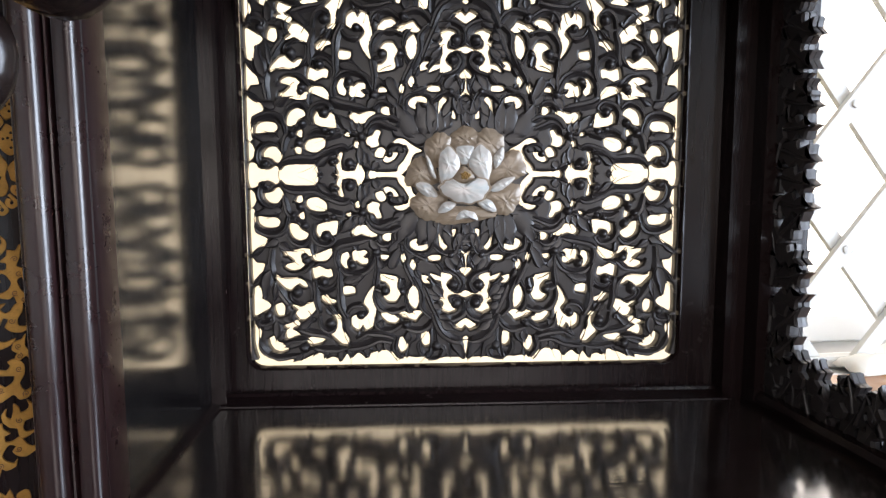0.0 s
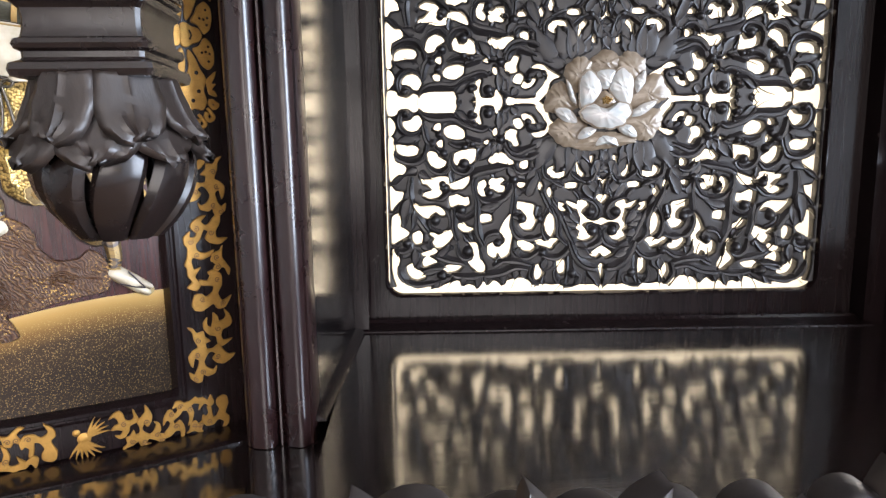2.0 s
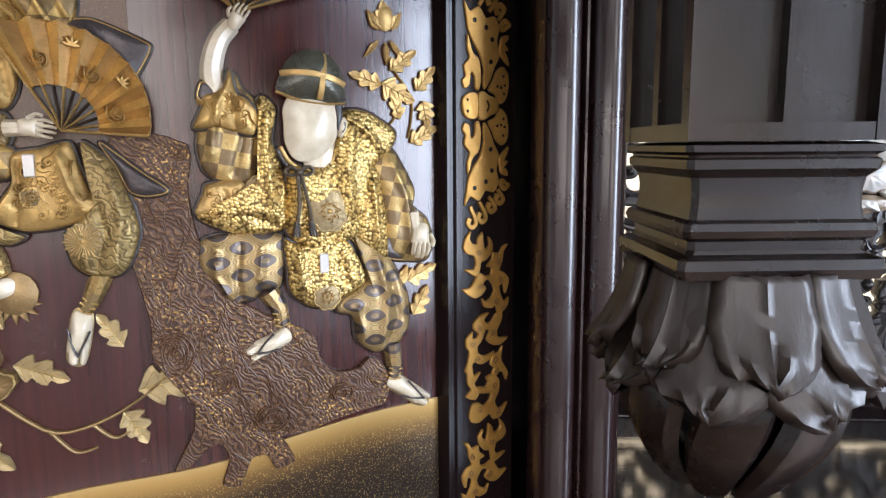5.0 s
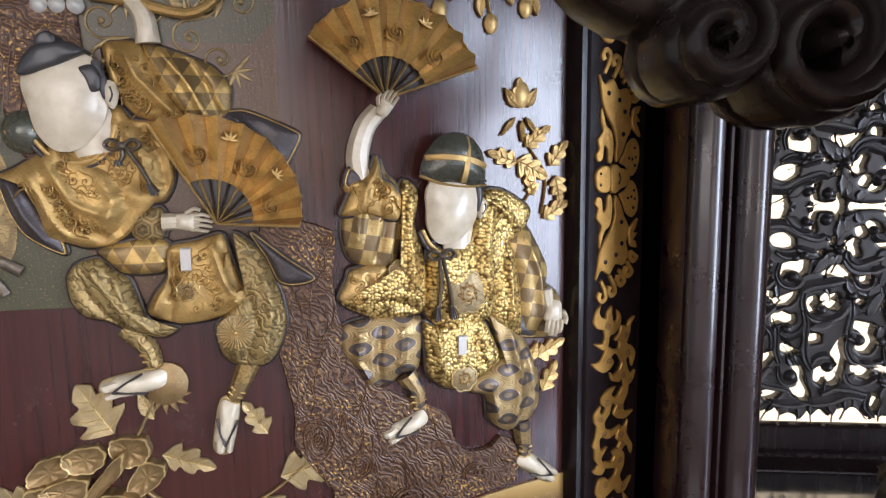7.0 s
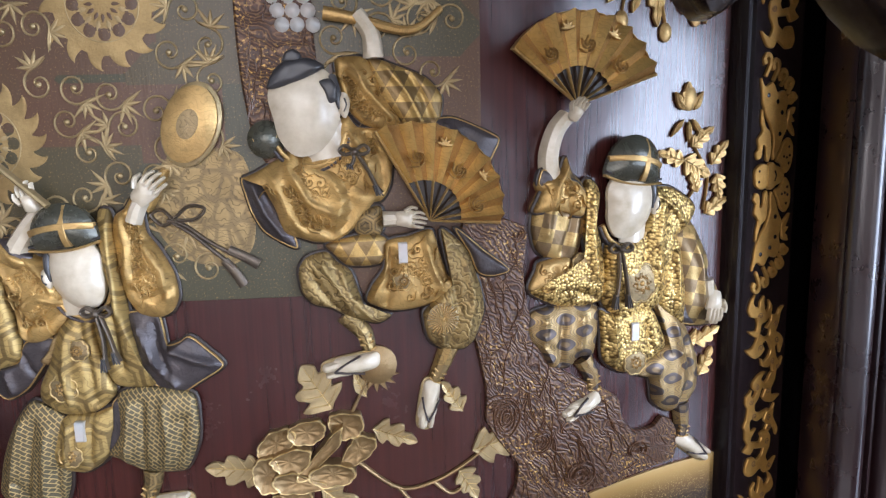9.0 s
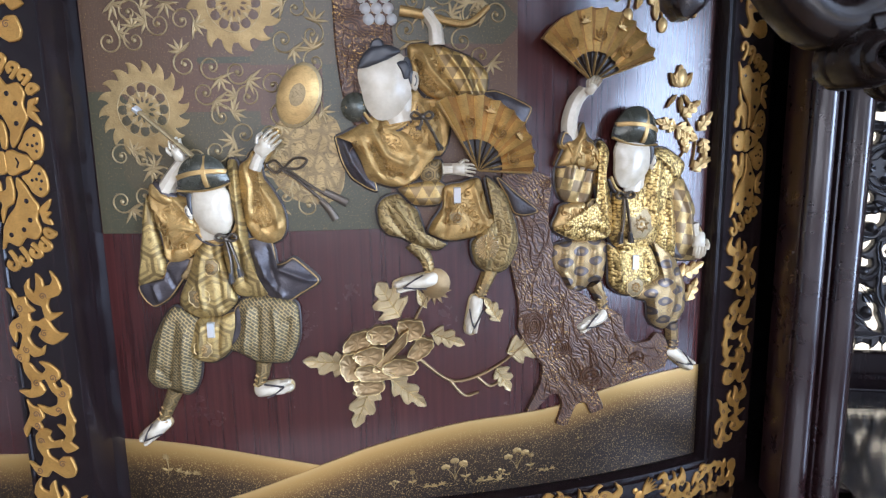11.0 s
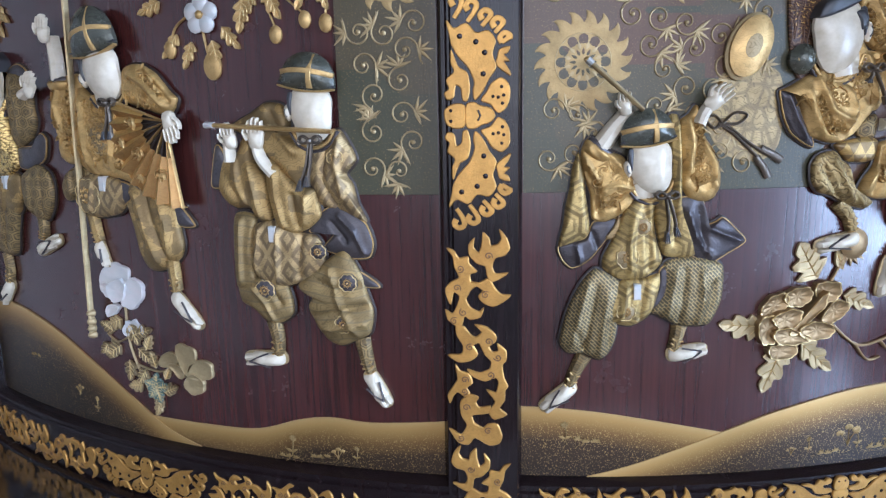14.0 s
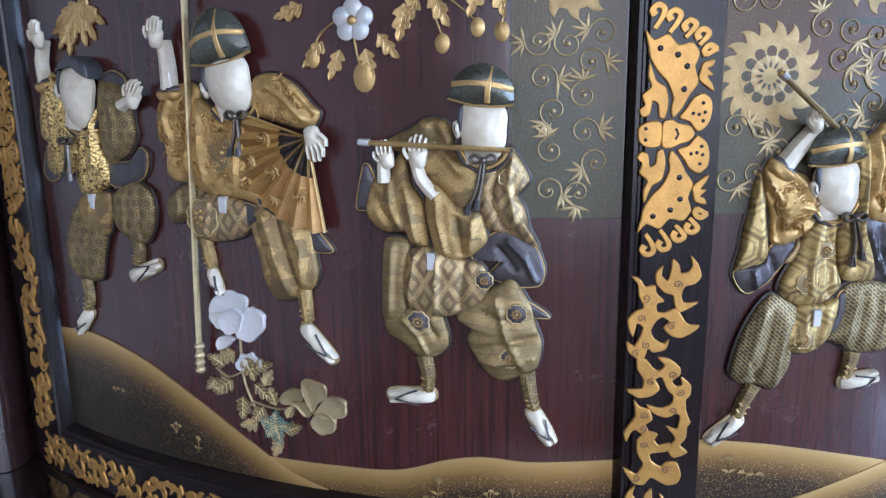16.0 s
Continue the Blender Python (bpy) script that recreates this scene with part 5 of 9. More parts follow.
def peony():
    k = 0.0001465
    s_map = lambda u, v, h: (PX - 0.001 + (u - 450) * k, 0.5085 - h * k, PZ + 0.0005 - (v - 340) * k)
    flower = Solid(s_map, k)
    B = lambda h, base, sc, *p: (flower.blob(list(p), SHELL, h * 0.8, base, 72, 6, 3, 0.06, 90, sc, 2.4, 0.4, 0.42))
    B(35, 0, 9, (370, 150), (450, 92), (532, 140), (505, 215), (395, 215))
    B(38, 5, 9, (238, 190), (310, 128), (372, 160), (340, 270), (280, 300))
    B(38, 5, 9, (508, 160), (570, 103), (652, 150), (640, 240), (580, 270))
    B(38, 0, 10, (135, 390), (155, 300), (212, 252), (275, 290), (310, 380), (200, 405))
    B(38, 0, 10, (590, 290), (722, 218), (775, 330), (700, 375), (585, 390))
    B(38, 12, 10, (158, 492), (230, 435), (350, 450), (310, 575), (220, 575))
    B(38, 12, 10, (555, 450), (722, 398), (744, 470), (690, 552), (615, 545))
    B(36, 18, 12, (298, 585), (380, 520), (520, 520), (612, 562), (500, 592), (362, 608))
    flower.make("outer_petals", PANEL, "brown shell petals with scalloped edges")
    inner = Solid(s_map, k)
    cen = lambda p: (sum(q[0] for q in p) / len(p), sum(q[1] for q in p) / len(p))
    W = lambda h, base, sc, *p: (inner.blob(list(p), SHELL, h * 0.3, base, 60, 3, 0, 0.09, 80, sc, 3, 0.5, 0.42), inner.blob([(cen(p)[0] + (x - cen(p)[0]) * 0.90, cen(p)[1] + (y - cen(p)[1]) * 0.90) for x, y in p], PEARL, h * 0.7, base + h * 0.22, 60, 6, 2.5, 0.10, 80, sc, 2.2, 0.3, 0.42))
    W(28, 30, 0, (400, 200), (500, 195), (478, 285), (425, 290))
    W(32, 38, 5, (308, 300), (322, 225), (360, 196), (408, 235), (422, 310), (380, 362), (325, 392))
    W(32, 38, 5, (592, 300), (578, 220), (530, 186), (480, 230), (468, 305), (515, 355), (565, 385))
    W(24, 30, 0, (240, 240), (268, 270), (300, 370), (262, 340))
    W(24, 30, 0, (652, 195), (655, 260), (610, 320), (598, 250))
    W(24, 28, 4, (185, 392), (260, 390), (308, 462), (230, 455))
    W(24, 28, 4, (575, 428), (640, 372), (722, 358), (640, 432))
    W(22, 40, 4, (300, 545), (340, 488), (402, 498), (360, 540))
    W(22, 40, 4, (515, 492), (580, 476), (618, 540), (560, 535))
    W(22, 45, 5, (396, 585), (420, 540), (455, 532), (500, 545), (518, 585), (455, 575))
    W(42, 60, 11, (312, 425), (335, 385), (380, 368), (440, 392), (525, 360), (578, 400), (545, 470), (470, 497), (380, 480))
    inner.make("inner_petals", PANEL, "white mother-of-pearl petals")
    heart = Solid(s_map, k)
    heart.blob([(385, 365), (440, 300), (500, 365), (440, 395)], SHELL, 20, 45)
    for i in range(16):
        a = i * 2.4
        heart.disc(450 + 6.5 * math.sqrt(i) * math.cos(a), 350 + 4.5 * math.sqrt(i) * math.sin(a), 7, GOLD, 14, 62, 8, None, 2)
    heart.make("flower_heart", PANEL, "pale gold stamens")


peony()


# ---------------------------------------------------------------- carved fringe of the open end
def end_fringe():
    """Pierced fringe of broad notched leaves, down the rear post and along the end rail."""
    put = lambda u, v, h: (0.3215 - h, u, v)
    rnd = random.Random(5)

    def broad_leaf(s, u, v, ang, r):
        a = radians(ang)
        g = lambda x, y: (u + (x * math.cos(a) - y * math.sin(a)) * r, v + (x * math.sin(a) + y * math.cos(a)) * r)
        pts = [g(-0.25, -0.22), g(0.25, -0.40), g(0.36, -0.18), g(0.70, -0.36), g(0.72, -0.10), g(1.08, 0.02), g(0.74, 0.16), g(0.62, 0.40), g(0.34, 0.22), g(0.10, 0.44), g(-0.25, 0.22)]
        s.plate(pts, EBONY, 0.0045, rnd.uniform(-0.001, 0.002), 33, 0.0016, 0.28)
        s.plate(pts, EBONY, -0.006, 0.0, 33, 0.001, 0.28)
        s.strip([g(-0.2, 0), g(0.4, 0.04), g(0.95, 0.02)], [r * 0.12, r * 0.1, r * 0.05], EBONY, 0.0018, 0.0042, 0.001)

    s = Solid(put, 1.0)
    z = 1.088
    while z < 1.45:
        broad_leaf(s, 0.486, z, 180 + rnd.uniform(-60, 60), rnd.uniform(0.022, 0.028))
        broad_leaf(s, 0.470, z + 0.006, rnd.uniform(60, 300), rnd.uniform(0.019, 0.025))
        broad_leaf(s, 0.458, z + 0.010, 180 + rnd.uniform(-40, 40), rnd.uniform(0.022, 0.027))
        z += rnd.uniform(0.016, 0.020)
    s.make("side_fringe", CAB, "carved leaf fringe, pierced", 30)
    s = Solid(put, 1.0)
    y = 0.205
    while y < 0.468:
        broad_leaf(s, y, 1.080, 90 + rnd.uniform(-60, 60), rnd.uniform(0.021, 0.027))
        broad_leaf(s, y + 0.007, 1.093, rnd.uniform(0, 360), rnd.uniform(0.018, 0.023))
        broad_leaf(s, y + 0.012, 1.100, 90 + rnd.uniform(-35, 35), rnd.uniform(0.018, 0.022))
        y += rnd.uniform(0.016, 0.020)
    s.make("bottom_fringe", CAB, "carved leaf fringe, pierced", 30)


end_fringe()


# ---------------------------------------------------------------- hanging drop and its scroll brackets
def pendant():
    p = thing("hanging_drop_finial", "carved dark wood drop finial with leaf skirt and hollow ribbed bulb", "finial", (-0.155, 0.188, 1.40))
    p.scale = (0.93, 0.93, 0.985)
    z = lambda a: a - 1.40

    def square(name, prof, note=""):
        s = Solid(metres, 1.0)
        rows = []
        for a, h in prof:
            a, h = a * 0.86, 1.2365 + (h - 1.2395) * 0.87
            c = a - 0.0010
            rows.append([s.pt(x, y, z(h)) for x, y in ((-c, -a), (c, -a), (a, -c), (a, c), (c, a), (-c, a), (-a, c), (-a, -c))])
        s.rings(rows, BURNISHED, cap=True, start_cap=True)
        s.make(name, p, note, 25)

    square("abacus", [(0.0186, 1.2395), (0.0204, 1.2400), (0.0210, 1.2418), (0.0206, 1.2436), (0.0190, 1.2443)])
    square("cove", [(0.0184, 1.2444), (0.0178, 1.2452), (0.0179, 1.2468), (0.0192, 1.2476), (0.0197, 1.2489), (0.0192, 1.2502), (0.0178, 1.2508), (0.0173, 1.2530), (0.0172, 1.2560), (0.0176, 1.2585), (0.0188, 1.2597), (0.0192, 1.2600)], "hollow moulded collar")
    square("ledge", [(0.0192, 1.2601), (0.0193, 1.2618), (0.0186, 1.2622), (0.0187, 1.2626), (0.0197, 1.2632), (0.0198, 1.2644), (0.0172, 1.2650)])
    # square shaft with sunk panels
    s = Solid(metres, 1.0)
    s.rings([[s.pt(x, y, z(h)) for x, y in ((-0.0142, -0.0142), (0.0142, -0.0142), (0.0142, 0.0142), (-0.0142, 0.0142))] for h in (1.2588, 1.4045)], BURNISHED, cap=True, start_cap=True)
    s.make("shaft", p, "square shaft with sunk panels")
    for q in range(4):
        ca, sa = math.cos(q * math.pi / 2), math.sin(q * math.pi / 2)
        for name, u0, u1, v0, v1, front in (("shaft_post", -0.0172, -0.0140, 1.2588, 1.4045, -0.0172), ("shaft_bar", -0.0014, 0.0014, 1.2598, 1.4045, -0.0168), ("shaft_rail", -0.0139, 0.0139, 1.2588, 1.2616, -0.0171)):
            s = Solid(lambda u, v, h: (u * ca - h * sa, u * sa + h * ca, v), 1.0)
            s.box(u0, u1, z(v0), z(v1), -0.0141, front, BURNISHED)
            s.make(name, p)
    # bulb of curved ribs round a hollow
    for i in range(8):
        a = math.tau * (i + 0.5) / 8
        rows = []
        s = Solid(metres, 1.0)
        for k in range(13):
            t = k / 12
            r, zz = 0.0045 + 0.0145 * math.sin(math.pi * (0.06 + 0.80 * t)) ** 0.8, 1.1955 + 0.034 * t
            th = a + 0.55 * (t - 0.5)
            w = 0.0056 * math.sin(math.pi * (0.12 + 0.76 * t)) + 0.0010
            row = []
            for e in range(8):
                b = math.tau * e / 8
                rr = r + 0.0038 * math.sin(b) * 0.8
                tt = th + w * math.cos(b) / max(r, 0.004)
                row.append(s.pt(rr * math.cos(tt), rr * math.sin(tt), z(zz)))
            rows.append(row)
        s.rings(rows, BURNISHED, cap=True, start_cap=True)
        s.make("bulb_rib", p)
    s = Solid(metres, 1.0)
    s.lathe(0, 0, [(0.002, z(1.1945)), (0.007, z(1.1962)), (0.0078, z(1.1985)), (0.004, z(1.2005))], BURNISHED, 20)
    s.make("tip", p)
    s = Solid(metres, 1.0)
    s.lathe(0, 0, [(0.010, z(1.2225)), (0.0165, z(1.226)), (0.0175, z(1.2335)), (0.0165, z(1.2393))], BURNISHED, 24)
    s.make("collar", p)
    # two rows of drooping leaves with ragged, flared tips
    for row, count, r0, r1, zt, zb, half in ((0, 8, 0.0150, 0.0228, 1.2372, 1.2160, 0.0104), (1, 8, 0.0160, 0.0220, 1.2373, 1.2215, 0.0074)):
        for i in range(count):
            a = math.tau * (i + 0.5 * row + 0.25) / count
            s = Solid(metres, 1.0)
            rows = []
            for k in range(16):
                t = k / 15
                r, zz = r0 + (r1 - r0) * t ** 1.3 + 0.0010 * row + 0.0022 * t ** 5, zt + (zb - zt) * t
                w = half * (0.62 + 0.45 * math.sin(math.pi * min(1, 0.15 + t * 0.72))) * (1 if t < 0.7 else math.sqrt(max(0.01, 1 - ((t - 0.7) / 0.302) ** 2))) * (1 + 0.035 * math.sin(t * 17))
                rr = []
                for e in range(11):
                    q = (e / 10 - 0.5) * 2
                    ridge = 0.0006 * math.cos(q * math.pi * 5.0) * (0.55 + 0.45 * t) + 0.0011 * (1 - q * q) + 0.0004 * max(0, 1 - abs(q) * 4)
                    rag = 0.0008 * t * t * math.cos(q * math.pi * 2.5 + i * 1.7)
                    rr.append(s.pt((r + ridge) * math.cos(a) - w * q * math.sin(a), (r + ridge) * math.sin(a) + w * q * math.cos(a), z(zz + rag)))
                rows.append(rr)
            s.rings(rows, WORN_WOOD, closed=False)
            leaf = s.make("skirt_leaf", p, smooth_angle=70)
            leaf.modifiers.new("thickness", "SOLIDIFY").thickness = 0.0018


pendant()


def bracket(name, label, sgn, x0, y0, low, high):
    """Scrolled spandrel bracket between the drop and the beam; low and high: its two volutes (along, up, radius)."""
    b = thing(name, label, "bracket", (x0, y0, 1.40))
    put = lambda u, v, h: (sgn * u * 0.001, -h * 0.001, v * 0.001)

    def both(build, part, note=""):
        s = Solid(put, 0.001)
        build(s)
        s.make(part, b, note, 60)

    def volute(s, u, v, r):
        s.scroll(u, v, r - 5, 115, 1.3, 11, BURNISHED, 9, 4, 18, 0.34)
        s.scroll(u, v, r - 4, 118, 1.2, 5, BURNISHED, 5, 11, 8, 0.22)
        s.disc(u, v, r * 0.86, BURNISHED, 9, -8, 28)

    both(lambda s: volute(s, *low), "lower_volute", "rounded volute")
    both(lambda s: volute(s, *high), "upper_volute", "rounded volute")
    (u0, v0, r0), (u1, v1, r1) = low, high
    both(lambda s: (s.strip(along([(1, v0 + 22), (u0 * 0.5, v0 + r0), (u0, v0 + r0 - 4), (u1, v1 + r1 - 4)], 22), [13] * 23, BURNISHED, 7, 0, 12), s.strip(along([(0, -6), (u1 * 0.6, v1 + 28), (u1 + 15, v1 + 14), (u1 + 60, -8)], 24), [16] * 25, BURNISHED, 7, -2, 12)), "stem")
    both(lambda s: [s.leaf(u1 + q, v1 + 14, a, 34, 15, BURNISHED, 5, -4, 10, 30) for q, a in ((4, 60), (20, 80), (56, 90))], "leaves", "curled leaves")


bracket("scroll_bracket", "dark carved scroll bracket beside the hanging drop, before the doors", -1, -0.1702, 0.207, (23, -92, 16.5), (41, -91, 12))
bracket("scroll_bracket", "dark carved scroll bracket beside the hanging drop, before the shelf", 1, -0.1358, 0.181, (33, -119, 21), (62, -93, 19))


def gallery():
    """Low carved gallery on the shelf's front edge."""
    g = thing("carved_gallery", "low carved dark wood gallery along the shelf front", "gallery", (0.085, 0.172, SHELF_Z))
    put = lambda u, v, h: (u * 0.001, -h * 0.001, v * 0.00094)
    rnd = random.Random(11)
    s = Solid(put, 0.001)
    s.sweep_u([(0.6, -7), (0.6, 7), (10, 7), (14, 4), (14, -4), (10, -7)], -225, 225, EBONY)
    s.make("base_rail", g)
    s = Solid(put, 0.001)
    u = -222
    while u < 215:
        w = rnd.uniform(20, 30)
        hgt = rnd.uniform(46, 56)
        s.scroll(u + w / 2, 54 + rnd.uniform(-3, 3), 13, rnd.uniform(180, 300), rnd.choice((-1.0, 1.0)), 8, EBONY, 6, 1, 9)
        s.leaf(u + w / 2, 14, 90 + rnd.uniform(-30, 30), hgt, 18, EBONY, 6, 3, 8, rnd.uniform(-50, 50))
        s.leaf(u + w, 48, rnd.uniform(20, 160), 26, 15, EBONY, 6, 4, 8, rnd.uniform(-60, 60))
        u += w
    s.make("leaf_carving", g, "rounded leaf and scroll carving", 75)


gallery()


# ---------------------------------------------------------------- curved doors
CX, CY = -0.500, 0.945


def bow(r):
    """Place on an upright cylinder: u along the arc, v up from 1 m, h out towards the room, all in mm."""
    return lambda u, v, h: (CX + (r + h * 0.001) * math.sin(u / 656), CY - (r + h * 0.001) * math.cos(u / 656), 1 + v * 0.001)


RIGHT, LEFT = bow(0.647), bow(0.666)
RIGHT_DOOR = thing("cabinet_door", "bowed rosewood door inlaid with dancers below a tree, gold border", "door", group="cupboard doors")
LEFT_DOOR = thing("cabinet_door", "bowed rosewood door inlaid with musicians and dancers, gold border", "door", group="cupboard doors")


def door_body(door, put, u0, u1, frame_l, frame_r, v_bottom):
    s = Solid(put)
    s.box(u0 - 4, u1 + 4, v_bottom - 4, 448, -8, 0, PANEL_WOOD, 60)
    s.make("panel", door, "dark red-brown rosewood panel")

    def rail(name, va, vb, inner_up):
        # flat border with a stepped bead on the panel's side
        if inner_up:
            prof = [(va, -10), (va, 6.5), (va + 1, 7.5), (vb - 7, 7.5), (vb - 6, 6), (vb - 5, 6), (vb - 4.2, 7.2), (vb - 2.6, 7.2), (vb - 1.8, 5), (vb, 0.5), (vb, -10)]
        else:
            prof = [(va, -10), (va, 0.5), (va + 2, 5), (va + 3, 7), (va + 5, 6), (va + 6, 7.5), (vb, 7.5), (vb, -10)]
        s = Solid(put)
        s.sweep_u(prof, u0 - frame_l, u1 + frame_r, FRAME_WOOD, 70)
        s.make(name, door, "black lacquered border rail")

    rail("bottom_rail", 62.8, v_bottom, True)
    rail("top_rail", 430, 450, False)
    for side, w, base in ((-1, frame_l, u0), (1, frame_r, u1)):
        if w < 1:
            continue
        d = -side
        prof = [(base + side * w, -10), (base + side * w, 6), (base + side * (w - 1), 7.8), (base + side * 7, 7.8), (base + side * 6, 6.3), (base + side * 5, 6.3), (base + side * 4.2, 7.4), (base + side * 2.6, 7.4), (base + side * 1.8, 5), (base, 0.5), (base, -10)]
        s = Solid(put)
        s.sweep_v(prof, 62.6, 450.5, FRAME_WOOD, 2)
        s.make("stile", door, "black lacquered border stile")


door_body(RIGHT_DOOR, RIGHT, -28, 309, 14, 39, 88)
door_body(LEFT_DOOR, LEFT, -397, -66, 42, 36.5, 97)


def plinth():
    s = Solid(bow(0.656))
    s.sweep_u([(60.2, -40), (60.2, 22), (61.2, 22), (62.2, 19), (62.4, 14), (62.4, -40)], -452, 366, FRAME_WOOD, 80)
    s.make("door_plinth", CAB, "bowed black plinth under the doors")


plinth()


# ---------------------------------------------------------------- figures
class Figure:
    """A plain relief figure: carved pieces laid over one another, all one mesh."""

    def __init__(self, put):
        self.s, self.k, self.rnd, self.laid = Solid(put), 0, random.Random(5), []

    def robe(self, m, pts, folds=()):
        """A garment: rounded at its rim, with ridges (1) and furrows (-1) along the fold lines."""
        self.k += 1
        s, n, rings = self.s, 84, 14
        size = math.sqrt(max((a[0] - b[0]) ** 2 + (a[1] - b[1]) ** 2 for a in pts for b in pts))
        height = min(5.0, 1.6 + size * 0.07) * (0.7 if m is HAIR or m is DARK_CLOTH else 1)
        base = 8.8 if m is HAIR else 0.5 + 0.26 * self.k
        line = smooth(pts, n, 0.38)
        cu, cv = sum(p[0] for p in line) / n, sum(p[1] for p in line) / n
        self.laid.append((pts, base + height))
        deep, reach = min(1.7, 0.7 + size * 0.026), min(1.7, 0.7 + size * 0.020)
        made = [[s.pt(x, y, -0.2) for x, y in line]]
        for k in range(rings + 1):
            r = 1 - 0.97 * (k / rings) ** 1.15
            z = base + height * (0.34 + 0.66 * (1 - r ** 4.0)) if k else base + height * 0.20
            row = []
            for x, y in line:
                px, py = cu + (x - cu) * r, cv + (y - cv) * r
                w = 0.0
                for sign, f in folds:
                    d = min(near(px, py, a, b) for a, b in zip(f, f[1:]))
                    w += sign * deep * math.exp(-(d / reach) ** 2)
                crease = 0.12 * math.sin(0.62 * px + 0.9 * math.sin(0.33 * py + self.k)) + 0.08 * math.sin(0.8 * py + 1.4 * math.sin(0.41 * px))
                row.append(s.pt(px, py, z + (w + crease) * min(1.0, 0.35 + 4 * (1 - r))))
            made.append(row)
        s.rings(made, m, cap=True)
        if m is HAIR:
            return
        # contact shadow painted as a dark line round the piece, a gilt hem on dark linings
        s.strip(line + [line[0]], [2.1] * (n + 1), SHADE_AND_STICK_BROWN, 0.6, max(0.1, base - 0.9), 0.6)
        edge = [(cu + (x - cu) * 0.985, cv + (y - cv) * 0.985) for x, y in line]
        if m is DARK_CLOTH:
            s.strip(edge + [edge[0]], [0.7] * (n + 1), GOLD, 0.5, base + height * 0.26, 0.5)
        if m in (GOLD_FINE, GOLD) and size > 14:
            # raised thread scrolls, waves and blossoms
            for _ in range(int(size * size / 40)):
                a, q = self.rnd.uniform(0, math.tau), math.sqrt(self.rnd.random()) * 0.66
                x, y = line[int(a / math.tau * n) % n]
                x, y = cu + (x - cu) * q, cv + (y - cv) * q
                s.scroll(x, y, self.rnd.uniform(1.3, 2.6), self.rnd.uniform(0, 360), self.rnd.choice((-1, 1)) * 1.1, 0.5, m, 0.55, base + height * 0.96 - 0.05, 1.2, 0.22, self.rnd.uniform(1, 4), 14)

    def top(self, u, v):
        """Height of the uppermost garment at a point."""
        return max([z for pts, z in self.laid if inside(u, v, pts)] or [5.0])

    def rod(self, m, kind, *pts):
        self.k += 1
        w0, w1, h, lift = {"arm": (9.5, 7.0, 5.0, 2.2), "wrist": (6.0, 5.4, 4.2, 5.0), "pants": (8.6, 5.2, 4.0, 0.8), "diam": (8.8, 5.6, 4.2, 0.8), "rod": (2.4, 2.2, 2.6, 9.5), "staff": (2.3, 2.1, 2.8, 5.0), "gold": (4.0, 3.0, 3.0, 1.0)}[kind]
        self.s.limb(list(pts), w0, w1, m, h, lift, 8 * len(pts))
        if kind == "arm":
            # turned-up cuff from which the forearm comes
            (u0, v0), (u1, v1) = pts[0], pts[1]
            d = math.dist(pts[0], pts[1])
            dx, dy = (u1 - u0) / d, (v1 - v0) / d
            for back, wide, high, cloth in ((0.6, 7.0, 5.6, DARK_CLOTH), (-1.2, 7.6, 6.6, GOLD_FINE)):
                self.s.blob([(u0 + back * dx + x * wide * -dy + y * dx, v0 + back * dy + x * wide * dx + y * dy) for x, y in ((-1.0, 0.2), (-0.5, 1.6), (0.0, 1.0), (0.5, 1.8), (1.0, 0.2), (0.75, -4.2), (0.0, -5.2), (-0.75, -4.2))], cloth, high - 1.0, lift, 40, 6, 0.25, 1.1, 30, 0, 3.2, 0.4)
        if kind in ("pants", "diam"):
            # bindings of the gaiter
            (u0, v0), (u1, v1) = pts[-2], pts[-1]
            for t in (0.2, 0.55, 0.92):
                u, v, w = u0 + (u1 - u0) * t, v0 + (v1 - v0) * t, w1 * 0.55
                d = math.dist(pts[-2], pts[-1])
                x, y = -(v1 - v0) / d * w, (u1 - u0) / d * w
                self.s.limb([(u - x, v - y), (u + (u1 - u0) * 0.1, v + (v1 - v0) * 0.1), (u + x, v + y)], 0.9, 0.9, GOLD, 0.8, lift + h * 0.72, 6)
        if kind == "rod":
            (u0, v0), (u1, v1) = pts[0], pts[1]
            t = 0.07
            self.s.limb([(u0, v0), (u0 + (u1 - u0) * t * 2, v0 + (v1 - v0) * t * 2)], 3.2, 3.2, PEARL, 3.0, lift, 4)
        if kind == "staff":
            u, v = pts[-1]
            for q in (0, 4, 8, 13):
                self.s.disc(u + q * 0.06, v + q, 2.4, DULL_GOLD, 3.6, lift, 10)

    def ball(self, m, u, v, r):
        self.k += 1
        self.s.disc(u, v, r, m, min(6.0, r), 2.0 if r > 5 else 9.5, 18)
        if r > 5:
            self.s.limb([(u - r * 0.62, v - r * 0.05), (u, v + r * 0.12), (u + r * 0.6, v + r * 0.1)], 2.0, 2.0, GOLD, 0.8, 2.0 + min(6.0, r) * 0.62, 8)

    def drum(self, u, v, rx, ry, tilt):
        """A smooth oval hand drum with a darker painted patch and a rounded rim."""
        ca, sa = math.cos(radians(tilt)), math.sin(radians(tilt))
        oval = lambda k, n=14: [(u + k * (rx * math.cos(t) * ca - ry * math.sin(t) * sa), v + k * (rx * math.cos(t) * sa + ry * math.sin(t) * ca)) for t in [math.tau * i / n for i in range(n)]]
        self.s.blob(oval(1.0), DULL_GOLD, 3.0, 2.0, 48, 5, 0, 1, 0, 0, 5, 0.3)
